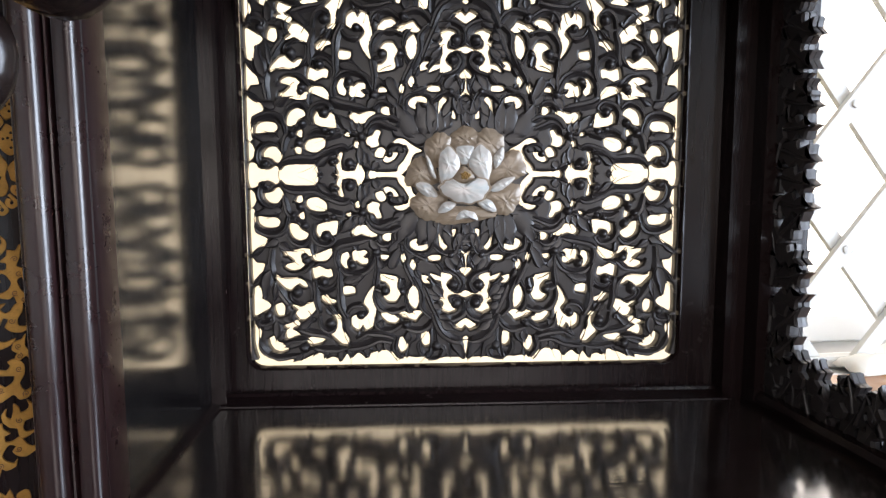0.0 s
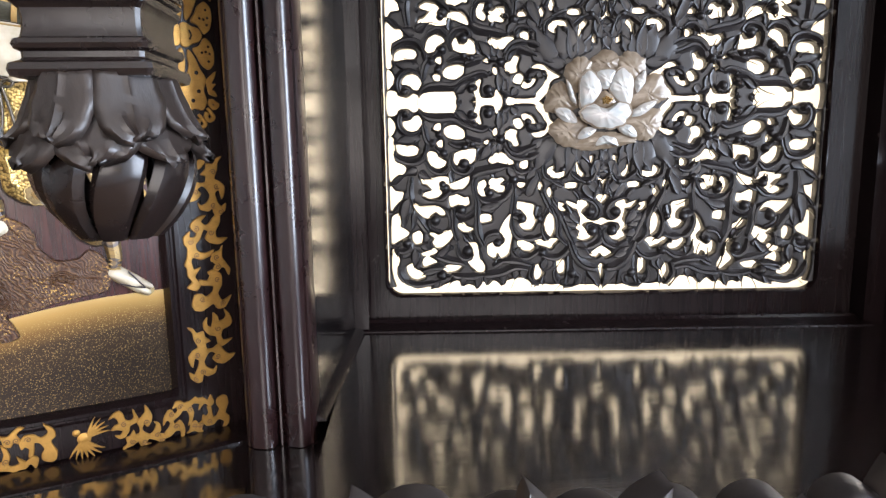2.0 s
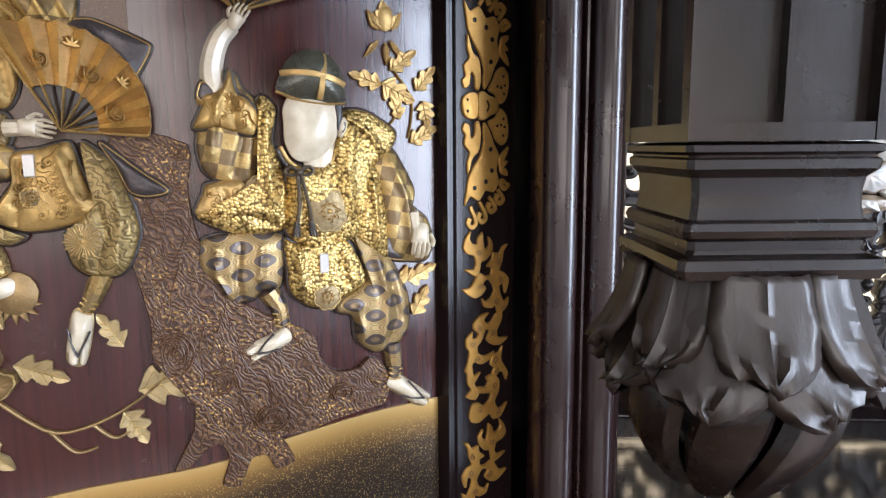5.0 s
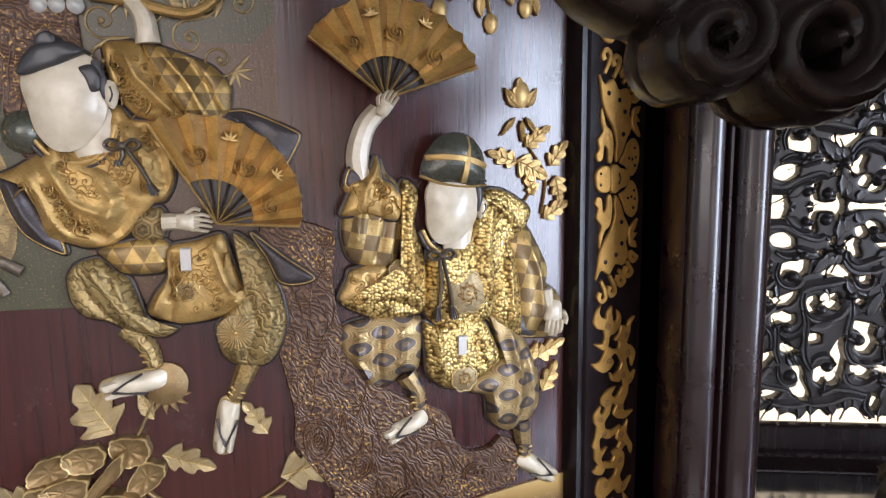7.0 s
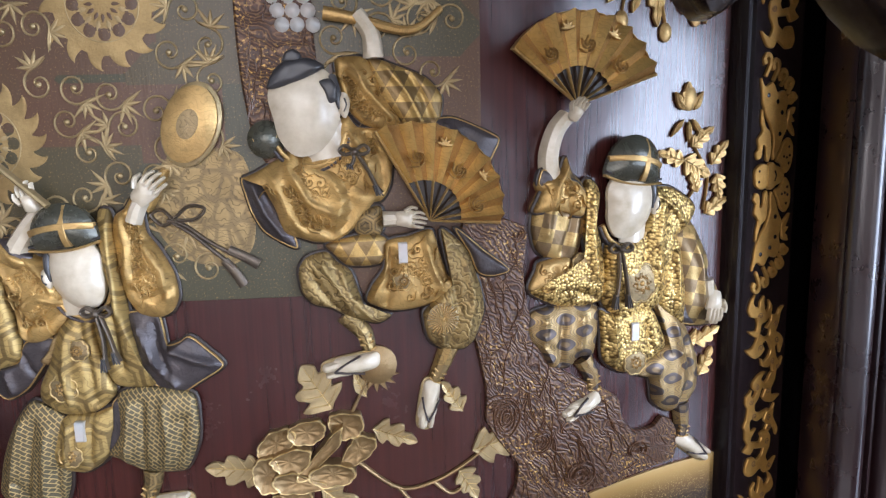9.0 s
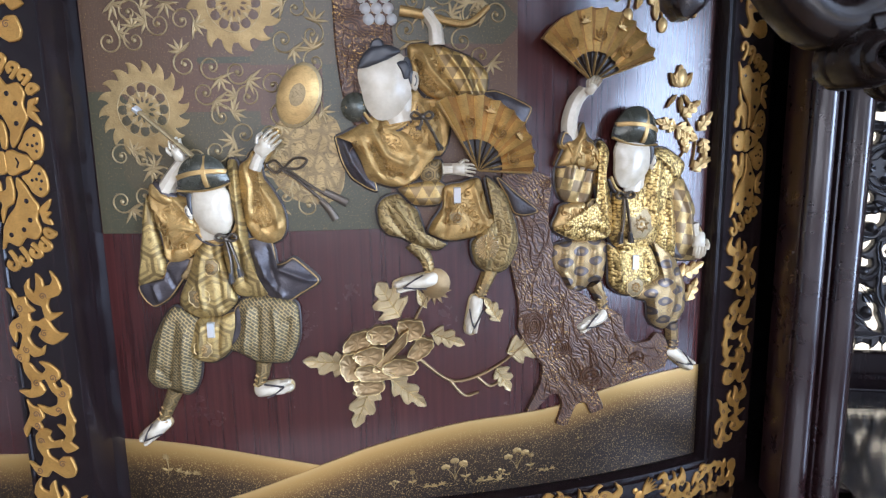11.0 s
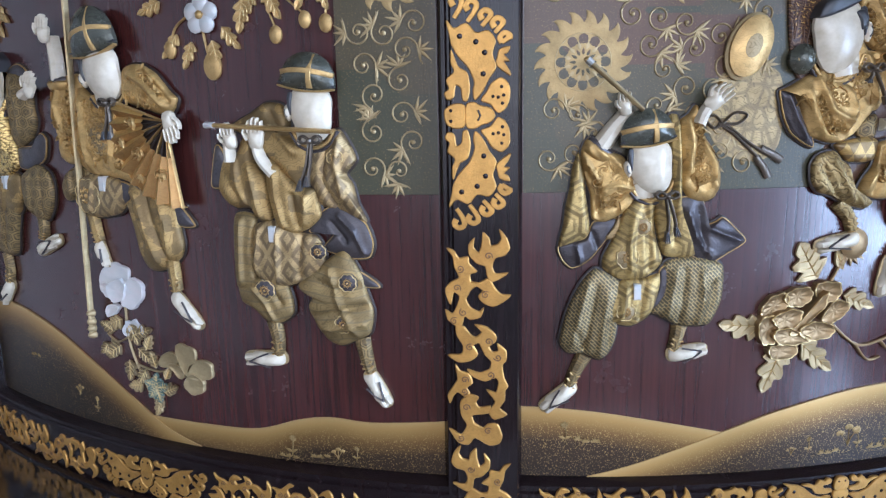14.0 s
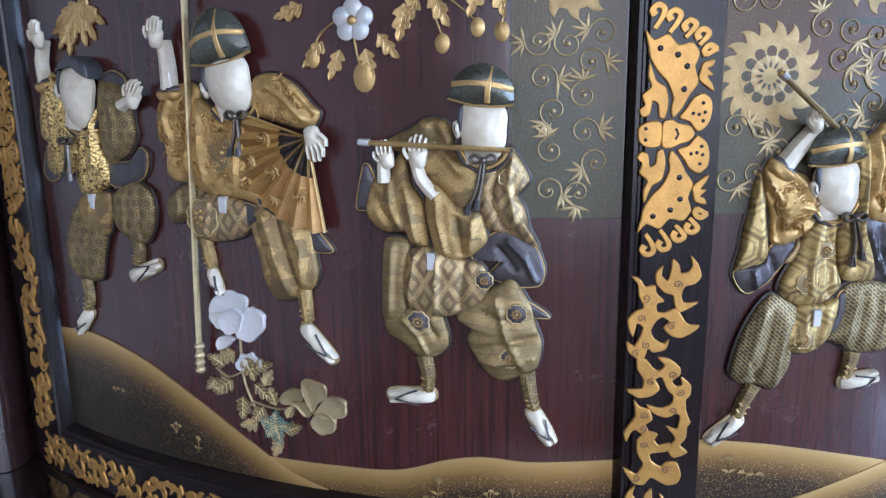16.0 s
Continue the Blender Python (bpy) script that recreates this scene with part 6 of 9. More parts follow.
        self.s.blob(oval(0.90), GOLD, 3.4, 4.4, 48, 8, 0, 1, 0, 0, 2.2, 0.3)
        self.s.blob(oval(0.35), TARNISHED, 0.4, 7.6, 32, 4)

    def head(self, u, v, rx, ry, tilt, side):
        """A smooth plain egg of ivory with an ear, side hair and neck; no features."""
        ca, sa = math.cos(radians(tilt)), math.sin(radians(tilt))
        g = lambda x, y: (u + x * rx * ca - y * ry * sa, v + x * rx * sa + y * ry * ca)
        self.s.limb([g(-0.30 * side, -0.35), g(-0.38 * side, -0.80), g(-0.40 * side, -1.15)], rx * 1.25, rx * 1.1, IVORY, 3.6, 3.0, 8)
        egg = [g(x, y) for x, y in ((0, 1.0), (0.62 * side, 0.88), (0.93 * side, 0.46), (0.90 * side, -0.05), (0.86 * side, -0.50), (0.60 * side, -0.90), (0.22 * side, -1.02), (-0.30 * side, -0.90), (-0.76 * side, -0.52), (-0.98 * side, -0.05), (-1.0 * side, 0.46), (-0.66 * side, 0.88))]
        self.s.blob(egg, IVORY, 6.0, 5.2, 48, 9, 0, 1, 0, 0, 2.3, 0.22)
        # side hair and ear away from the looking side
        self.s.blob([g(-side * x, y) for x, y in ((0.80, 0.66), (1.0, 0.66), (1.06, 0.2), (0.92, -0.10), (0.84, 0.2))], HAIR, 1.2, 7.6, 24, 4)
        self.s.blob([g(-side * x, y) for x, y in ((0.98, 0.26), (1.22, 0.22), (1.24, -0.05), (1.06, -0.30), (0.92, -0.12))], IVORY, 2.4, 6.6, 24, 5)
        self.s.limb([g(-side * 1.12, 0.14), g(-side * 1.14, -0.02), g(-side * 1.04, -0.16)], 0.7, 0.5, HAIR, 0.4, 8.7, 6)
        # collar round the neck
        low = [g(x, y) for x, y in ((-1.0, -0.62), (-0.66, -1.06), (0, -1.28), (0.66, -1.06), (1.0, -0.62))]
        self.s.strip(along(low, 16), [1.8] * 17, GOLD, 1.0, 5.0, 1.5)
        low = [g(x * 1.12, y * 1.1) for x, y in ((-1.0, -0.62), (-0.66, -1.06), (0, -1.28), (0.66, -1.06), (1.0, -0.62))]
        self.s.strip(along(low, 16), [1.5] * 17, DARK_CLOTH, 1.0, 4.8, 1.5)

    def cap(self, a, b, height):
        """A lacquered round cap from brim end a to brim end b, with crossed gold bands."""
        mu, mv = (a[0] + b[0]) / 2, (a[1] + b[1]) / 2
        w = math.dist(a, b) / 2
        dx, dy = (b[0] - a[0]) / 2 / w, (b[1] - a[1]) / 2 / w
        g = lambda x, y: (mu + x * w * dx - y * height * dy, mv + x * w * dy + y * height * dx)
        arc = [(math.cos(t * math.pi / 10), math.sin(t * math.pi / 10) ** 0.8) for t in range(11)]
        self.s.blob([g(x, y) for x, y in arc] + [g(x, -0.10) for x in (-0.6, 0, 0.6)], CAP, 6.6, 6.6, 52, 8, 0, 1, 0, 0, 2.3, 0.25, 0.45)
        band = lambda pts, wd, z: self.s.strip(along([g(*p) for p in pts], 14), [wd] * 15, GOLD, 0.7, z, 1.6)
        self.s.strip(along([g(*p) for p in ((-1.03, -0.02), (-0.5, -0.10), (0, -0.13), (0.5, -0.10), (1.03, -0.02))], 16), [1.0] * 17, GOLD, 1.0, 9.0, 2)
        self.s.strip(along([g(*p) for p in ((-1.02, 0.07), (-0.5, 0.0), (0, -0.02), (0.5, 0.0), (1.02, 0.07))], 16), [0.9] * 17, HAIR, 0.8, 9.0, 2)
        dome = lambda x, y: 6.5 + 6.6 * (0.25 + 0.75 * (1 - min(1.0, math.hypot(x, (y - 0.36) / 0.62)) ** 2.3))
        across = [(-0.97 + 1.94 * k / 24, 0.36 + 0.1 * (1 - (-0.97 + 1.94 * k / 24) ** 2)) for k in range(25)]
        over = [(0.22 - 0.02 * k / 20, -0.04 + 0.98 * k / 20) for k in range(21)]
        for line in (across, over):
            self.s.strip([g(*q) for q in line], [2.3] * len(line), GOLD, 0.45, [dome(*q) for q in line], 1.2, 0, False, True)

    def hand(self, u, v, ang, r):
        a = radians(ang)
        g = lambda x, y: (u + (x * math.cos(a) - y * math.sin(a)) * r, v + (x * math.sin(a) + y * math.cos(a)) * r)
        self.s.blob([g(-0.75, -0.30), g(-0.2, -0.46), (g(0.25, -0.42)), g(0.3, 0.40), g(-0.2, 0.44), g(-0.75, 0.30)], IVORY, 3.2, 7.6, 26, 6)
        for i in range(4):
            y = -0.36 + i * 0.235
            ln = (0.62, 0.78, 0.80, 0.66)[i]
            self.s.limb([g(0.12, y), g(0.12 + ln * 0.55, y * 1.15), g(0.12 + ln, y * 1.05 - 0.06)], r * 0.21, r * 0.15, IVORY, 2.0, 8.6, 7)
            self.s.disc(*g(0.12 + ln, y * 1.05 - 0.06), r * 0.075, IVORY, 1.6, 8.6, 8, None, 3)
        self.s.limb([g(-0.3, 0.42), g(0.05, 0.66), g(0.36, 0.60)], r * 0.24, r * 0.16, IVORY, 2.0, 8.6, 7)

    def foot(self, heel, toe):
        """A split-toed white sock on a sandal with a thong."""
        d = math.dist(heel, toe)
        dx, dy = (toe[0] - heel[0]) / d, (toe[1] - heel[1]) / d
        g = lambda x, y: (heel[0] + x * d * dx - y * dy, heel[1] + x * d * dy + y * dx)
        w = min(4.6, d * 0.27)
        self.s.blob([g(-0.06, -w * 0.7), g(0.5, -w * 0.95), g(1.05, -w * 0.8), g(1.08, w * 0.5), g(0.5, w * 0.85), g(-0.06, w * 0.7)], DULL_GOLD, 1.4, 1.0, 30, 4, 0, 1, 0, 0, 5)
        self.s.blob([g(-0.02, -w * 0.6), g(0.4, -w * 0.75), g(0.82, -w * 0.80), g(0.84, w * 0.55), g(0.4, w * 0.8), g(-0.02, w * 0.62)], IVORY, 4.2, 2.0, 32, 7, 0, 1, 0, 0, 2.4)
        for y0, y1, wd in ((0.32, 0.42, 0.62), (-0.30, -0.28, 0.95)):
            self.s.limb([g(0.66, w * y0), g(0.86, w * y1), g(1.0, w * y1)], w * wd, w * wd * 0.8, IVORY, 2.8, 2.2, 7)
            self.s.disc(*g(1.0, w * y1), w * wd * 0.4, IVORY, 2.2, 2.2, 10, None, 4)
        for q in (-1, 1):
            self.s.limb([g(0.86, w * 0.08), g(0.62, w * 0.40 * q), g(0.30, w * 0.82 * q)], 0.8, 0.8, DARK_CLOTH, 0.8, 5.4, 9)

    def bow(self, knot, *ends):
        """A tied cord: two loops and hanging tassels."""
        u, v = knot
        for q in (-1, 1):
            loop = along([(u, v), (u + q * 3.4, v + 2.2), (u + q * 5.4, v + 0.4), (u + q * 3.2, v - 1.2), (u, v)], 14)
            self.s.strip(loop, [1.3] * 15, PEWTER, 1.2, 10.0, 1.2)
        for i, (x, y) in enumerate(ends):
            line = [(u + (i - 0.5) * 1.2, v), ((u + x) / 2 + 0.8, (v + y) / 2), (x, y)]
            self.s.limb(line, 1.5, 1.5, PEWTER, 1.4, 9.0, 12)
            self.s.limb([(x + (u - x) * 0.22, y + (v - y) * 0.22), (x, y)], 2.0, 3.4, PEWTER, 1.8, 8.8, 6)
            for q in (-1, 0, 1):
                self.s.limb([(x + (u - x) * 0.2 + q * 0.4, y + (v - y) * 0.2), (x + q * 1.1, y - 0.6)], 0.5, 0.5, HAIR, 0.4, 10.4, 5)
        self.s.disc(u, v, 1.5, PEWTER, 1.8, 10.4, 12)

    def tag(self, u, v):
        h = self.top(u, v - 4) + 0.9
        self.s.box(u - 1.7, u + 1.7, v - 8.0, v, 3.5, h, PEARL, 1, 1, 0.5)

    def medal(self, u, v, r, ground=None):
        """A round woven badge: scalloped border, open flower of eight petals."""
        self.k += 1
        base = self.top(u, v) - 0.9
        self.s.blob([(u + r * math.cos(a), v + r * math.sin(a)) for a in [math.tau * i / 12 for i in range(12)]], ground or TARNISHED, 1.4, base, 48, 4, 0, 1, 0, 8, 2.2, 0.25, 0.5, 0.10)
        rim = [(u + r * (0.90 + 0.12 * abs(math.sin(4 * a))) * math.cos(a), v + r * (0.90 + 0.12 * abs(math.sin(4 * a))) * math.sin(a)) for a in [math.tau * i / 48 for i in range(49)]]
        self.s.strip(rim, [0.55] * 49, VEIN, 0.5, base + 0.55, 0.6)
        for i in range(8):
            a = math.tau * i / 8
            x, y = u + r * 0.38 * math.cos(a), v + r * 0.38 * math.sin(a)
            self.s.scroll(x, y, r * 0.17, math.degrees(a), 1.0, 0.4, GOLD, 0.5, base + 1.2, 0.5, 0.3, 0, 12)
        self.s.disc(u, v, r * 0.14, GOLD, 0.9, base + 1.3, 10)

    def pompom(self, u, v, r):
        """A round tuft of radiating threads."""
        base = self.top(u, v) - 0.1
        self.s.disc(u, v, r, TARNISHED, 1.3, base, 30)
        for i in range(30):
            a = math.tau * i / 30
            q = r * (1.04 if i % 2 else 0.86)
            self.s.limb([(u + r * 0.12 * math.cos(a), v + r * 0.12 * math.sin(a)), (u + r * 0.6 * math.cos(a + 0.05), v + r * 0.6 * math.sin(a + 0.05)), (u + q * math.cos(a), v + q * math.sin(a))], 0.35, 0.6, GOLD, 0.5, base + 0.9, 6)
        self.s.disc(u, v, r * 0.16, GOLD, 0.8, base + 1.2, 10)

    def fan(self, pivot, left, right):
        """An open folding fan: dark and gold sticks, pleated gold leaf."""
        self.k += 2
        (u, v) = pivot
        r0, r1 = math.dist(pivot, left), math.dist(pivot, right)
        a0, a1 = math.atan2(left[1] - v, left[0] - u), math.atan2(right[1] - v, right[0] - u)
        a1 += math.tau if a1 - a0 < -math.pi else (-math.tau if a1 - a0 > math.pi else 0)
        base, n = 6.4, 18
        rows = []
        for q in (0.42, 0.6, 0.8, 1.0):
            row = []
            for i in range(n + 1):
                t = i / n
                a, r = a0 + (a1 - a0) * t, (r0 + (r1 - r0) * t) * q * (1 + (0.02 if i % 2 else -0.01) * (q == 1.0))
                row.append(self.s.pt(u + r * math.cos(a), v + r * math.sin(a), base + 2.0 + (2.2 if i % 2 else -1.6) * q))
            rows.append(row)
        # every other pleat takes the darker gold: its shade is put into the colour
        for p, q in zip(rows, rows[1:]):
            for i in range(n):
                self.s.face((p[i], p[i + 1], q[i + 1], q[i]), FAN_SHADED if i % 2 else FAN_GOLD)
        edge = [(u + (r0 + (r1 - r0) * i / n) * math.cos(a0 + (a1 - a0) * i / n), v + (r0 + (r1 - r0) * i / n) * math.sin(a0 + (a1 - a0) * i / n)) for i in range(n + 1)]
        self.s.strip(edge, [0.6] * (n + 1), GOLD, 0.8, base + 1.2, 3)
        # leaves and curling waves in low relief on the leaf of the fan
        for j, t in enumerate((0.16, 0.34, 0.5, 0.66, 0.84)):
            a, r = a0 + (a1 - a0) * t, (r0 + (r1 - r0) * t) * (0.66, 0.82)[j % 2]
            x, y, k = u + r * math.cos(a), v + r * math.sin(a), r * 0.012
            if j % 2:
                for q in range(5):
                    self.s.leaf(x, y, math.degrees(a) - 80 + q * 40, 5.0 * k / 0.5, 1.7 * k / 0.5, GOLD, 0.5, base + 3.4, 1.5, 0, 6)
            else:
                for q in (1.0, 1.7, 2.5):
                    self.s.scroll(x, y, q * 1.6, math.degrees(a) + q * 60, 0.7, 0.45, GOLD, 0.5, base + 3.7, 1.5, 0.15, 2.0, 14)
        for i in range(0, 11):
            a = a0 + (a1 - a0) * i / 10
            r = (r0 + (r1 - r0) * i / 10) * (1.0 if i in (0, 10) else 0.48)
            self.s.limb([(u, v), (u + r * math.cos(a), v + r * math.sin(a))], 0.8, 1.5 if i in (0, 10) else 1.1, GOLD if i in (0, 10) or i % 2 else SHADE_AND_STICK_BROWN, 1.4, base + (1.6 if i in (0, 10) else 0.4), 4)
        back = [(u + 0.5 * (r0 + (r1 - r0) * i / 8) * math.cos(a0 + (a1 - a0) * i / 8), v + 0.5 * (r0 + (r1 - r0) * i / 8) * math.sin(a0 + (a1 - a0) * i / 8)) for i in range(9)]
        c = self.s.pt(u, v, base + 0.1)
        ids = [self.s.pt(x, y, base + 0.2) for x, y in back]
        for p, q in zip(ids, ids[1:]):
            self.s.face((c, p, q), SHADE_AND_STICK_BROWN)

    def make(self, *a):
        return self.s.make(*a, 34)


f = Figure(RIGHT)
f.robe(GOLD_HEX, [(-1, 258), (-4, 250), (-5, 241), (-7, 231), (-8, 222), (-10, 212), (-4, 213), (4, 217), (5, 224), (3, 237), (2, 247)], [])
f.robe(DARK_CLOTH, [(-10, 212), (-8, 205), (-3, 201), (5, 205), (11, 212), (19, 224), (16, 226), (7, 224), (3, 216)], [(1, [(-1, 212), (1, 203)]), (-1, [(6, 219), (9, 212)])])
f.robe(GOLD_PALE, [(12, 216), (16, 221), (19, 227), (22, 223), (19, 215)], [])
f.robe(GOLD_FINE, [(4, 265), (0, 258), (2, 246), (5, 237), (6, 226), (12, 224), (19, 227), (25, 232), (28, 239), (26, 247), (21, 255), (15, 258), (10, 262)], [(1, [(0, 257), (4, 250), (7, 245)]), (-1, [(3, 249), (8, 241), (9, 228)]), (1, [(8, 238), (17, 242), (26, 240)]), (-1, [(9, 231), (19, 234), (27, 238)]), (1, [(11, 260), (18, 252), (22, 245)])])
f.robe(DARK_CLOTH, [(48, 235), (59, 235), (61, 229), (62, 222), (67, 223), (71, 225), (77, 220), (83, 213), (74, 207), (65, 202), (58, 205), (52, 211), (49, 222)], [(1, [(52, 229), (57, 216), (65, 206)]), (-1, [(58, 231), (59, 220), (62, 211)]), (1, [(64, 220), (71, 217), (79, 214)])])
f.robe(GOLD_FINE, [(47, 272), (51, 275), (54, 279), (57, 275), (58, 266), (62, 260), (67, 250), (68, 241), (65, 235), (59, 233), (53, 235), (49, 241), (47, 252), (46, 265)], [(1, [(50, 272), (52, 261), (51, 249)]), (-1, [(54, 272), (56, 262), (55, 252)]), (1, [(58, 261), (64, 252), (65, 241)]), (-1, [(53, 244), (60, 241), (66, 244)])])
f.robe(GOLD_HEX, [(22, 230), (31, 237), (37, 237), (36, 225), (38, 214), (41, 204), (34, 197), (26, 195), (19, 196), (12, 201), (12, 207), (17, 217)], [(1, [(26, 228), (24, 214), (25, 200)]), (-1, [(31, 231), (33, 217), (34, 201)])])
f.robe(GOLD_HEX, [(36, 235), (43, 240), (41, 272), (44, 275), (46, 272), (48, 249), (49, 233), (51, 223), (53, 214), (57, 207), (49, 206), (41, 208), (37, 222)], [(1, [(45, 270), (46, 252), (46, 236)]), (-1, [(43, 249), (44, 233), (46, 214)])])
f.robe(FRET, [(8, 201), (2, 195), (-3, 186), (-6, 178), (-8, 170), (-9, 163), (-5, 158), (4, 157), (11, 154), (16, 158), (19, 166), (20, 177), (22, 192), (15, 198)], [(1, [(4, 193), (0, 178), (-3, 163)]), (-1, [(9, 192), (6, 178), (3, 161)]), (1, [(14, 189), (12, 172), (11, 157)]), (-1, [(-1, 169), (3, 162), (2, 157)]), (-1, [(16, 174), (15, 164), (16, 158)])])
f.robe(FRET, [(42, 203), (51, 206), (62, 205), (71, 202), (72, 190), (71, 182), (66, 172), (57, 171), (49, 172), (40, 177), (36, 179), (41, 188)], [(1, [(47, 200), (45, 186), (44, 177)]), (-1, [(52, 200), (51, 182), (50, 173)]), (1, [(60, 199), (61, 185), (59, 173)]), (-1, [(67, 193), (65, 181), (62, 172)])])
f.robe(DARK_CLOTH, [(40, 200), (45, 204), (47, 203), (44, 188), (38, 179), (36, 181), (39, 190)], [])
f.robe(GOLD_HEX, [(21, 195), (32, 196), (40, 198), (39, 186), (35, 177), (27, 172), (19, 173), (12, 177), (15, 186)], [(1, [(23, 192), (21, 177)]), (-1, [(32, 192), (30, 176)])])
f.rod(OLIVE, "pants", (4, 156), (0, 148), (-4, 139))
f.rod(OLIVE, "pants", (52, 171), (51, 165), (49, 158))
f.foot((-2, 139), (-16, 127))
f.foot((48, 155), (65, 158))
f.rod(IVORY, "arm", (9, 260), (14, 267), (19, 273), (22, 277))
f.hand(19, 280, 100, 6.5)
f.rod(IVORY, "wrist", (55, 270), (57, 275), (59, 278))
f.hand(62, 282, 45, 8.3)
f.rod(DULL_GOLD, "rod", (1, 300), (17, 286), (27, 277))
f.drum(78, 305, 10.5, 16, -22)
f.rod(GOLD_FINE, "gold", (59, 274), (67, 289))
f.ball(GOLD, 1, 300, 1.5)
f.head(33, 251, 10.6, 13, 6, 1)
f.cap((18, 261), (43, 264), 15.4)
f.bow((40, 237), (41, 215), (46, 218))
f.tag(28, 194)
f.medal(23, 207, 5.5)
f.medal(30, 222, 4.1)
f.medal(23, 180, 4.7)
f.make("inlaid_figure", RIGHT_DOOR, "inlaid gold and ivory dancer beating a hand drum")

f = Figure(RIGHT)
f.robe(DARK_CLOTH, [(164, 304), (176, 306), (193, 299), (195, 296), (189, 286), (184, 289), (177, 294), (169, 301)], [(1, [(173, 303), (181, 295), (187, 289)])])
f.robe(TRIANGLES, [(144, 328), (156, 325), (166, 321), (172, 314), (171, 306), (166, 301), (160, 300), (154, 307), (148, 314)], [(1, [(150, 325), (158, 315), (163, 304)]), (-1, [(158, 323), (164, 314), (167, 305)])])
f.robe(GOLD_FINE, [(132, 328), (143, 328), (149, 315), (157, 302), (153, 301), (141, 304), (134, 312), (132, 321)], [(1, [(138, 326), (142, 317), (151, 307)]), (-1, [(135, 323), (138, 313), (145, 307)])])
f.robe(GOLD_FINE, [(117, 292), (127, 296), (134, 308), (139, 303), (149, 302), (152, 296), (151, 282), (147, 275), (139, 275), (132, 278), (122, 282)], [(1, [(137, 300), (142, 290), (144, 280)]), (-1, [(142, 300), (147, 290), (148, 280)])])
f.ball(CAP, 105, 299, 7.1)
f.robe(DARK_CLOTH, [(95, 285), (101, 284), (105, 277), (109, 269), (113, 263), (114, 258), (109, 260), (102, 265), (98, 272), (96, 279)], [(1, [(99, 282), (103, 272), (109, 263)])])
f.robe(GOLD_FINE, [(109, 292), (114, 295), (118, 292), (129, 288), (138, 282), (145, 277), (141, 271), (135, 264), (132, 262), (128, 260), (121, 260), (115, 262), (109, 264), (107, 272), (104, 280), (99, 285), (95, 285), (100, 287)], [(1, [(112, 289), (120, 275), (130, 270)]), (-1, [(113, 281), (118, 269), (127, 264)]), (1, [(128, 285), (132, 276), (129, 267)]), (-1, [(134, 281), (136, 273), (132, 265)]), (1, [(107, 285), (111, 273), (117, 264)])])
f.robe(OLIVE, [(139, 271), (146, 273), (148, 268), (146, 262), (139, 261), (136, 265)], [])
f.robe(RIPPLES, [(119, 255), (125, 256), (129, 252), (134, 248), (137, 239), (140, 232), (149, 230), (144, 227), (136, 229), (131, 231), (126, 234), (119, 236), (115, 241), (114, 249), (116, 253)], [(1, [(123, 252), (128, 244), (135, 232)]), (-1, [(119, 248), (124, 239), (129, 233)]), (1, [(130, 249), (134, 238), (141, 230)])])
f.robe(TRIANGLES, [(125, 259), (137, 262), (145, 262), (149, 259), (146, 251), (138, 250), (132, 251), (128, 255)], [])
f.robe(DARK_CLOTH, [(176, 263), (188, 253), (198, 245), (191, 243), (185, 245), (181, 254)], [])
f.robe(RIPPLES, [(170, 263), (179, 256), (183, 247), (186, 238), (187, 229), (183, 218), (178, 214), (169, 215), (164, 219), (162, 229), (165, 233), (170, 239), (173, 245)], [(1, [(179, 251), (182, 236), (179, 219)]), (-1, [(174, 241), (176, 230), (172, 217)]), (1, [(168, 231), (169, 224), (169, 216)])])
f.robe(GOLD_FINE, [(148, 259), (157, 261), (166, 263), (169, 254), (172, 245), (176, 240), (166, 234), (157, 232), (149, 232), (140, 236), (142, 242), (147, 249)], [(1, [(148, 257), (146, 245), (141, 236)]), (-1, [(150, 256), (149, 243), (147, 234)]), (1, [(163, 259), (166, 248), (170, 239)])])
f.rod(RIPPLES, "pants", (131, 231), (138, 223), (140, 216))
f.rod(BROWN_GOLD, "pants", (173, 215), (169, 206), (166, 201))
f.foot((143, 212), (123, 208))
f.foot((165, 200), (162, 182))
f.fan((165, 267), (145, 301), (193, 265))
f.rod(IVORY, "wrist", (147, 268), (152, 268), (155, 268))
f.hand(157, 268, -5, 6.9)
f.head(120, 309, 13.2, 16, 8, -1)
f.robe(HAIR, [(107, 317.2), (109.6, 323), (114.2, 326.6), (122, 327.4), (127.6, 324.6), (121.5, 320.8), (116.2, 318.7), (110.9, 317)])
f.robe(HAIR, [(113.0, 326.1), (114.2, 329.4), (117.1, 330.6), (119.4, 329), (119.2, 326.1)])
f.robe(HAIR, [(125.6, 319.2), (129.6, 320.2), (132.0, 316.8), (131.4, 312.4), (128.8, 311.6), (127.4, 315.5)])
f.bow((137, 294), (135, 288), (146, 278))
f.tag(154, 259)
f.pompom(169, 228, 6.3)
f.medal(154, 244, 4.0)
f.make("inlaid_figure", RIGHT_DOOR, "inlaid gold and ivory dancer with an open fan")

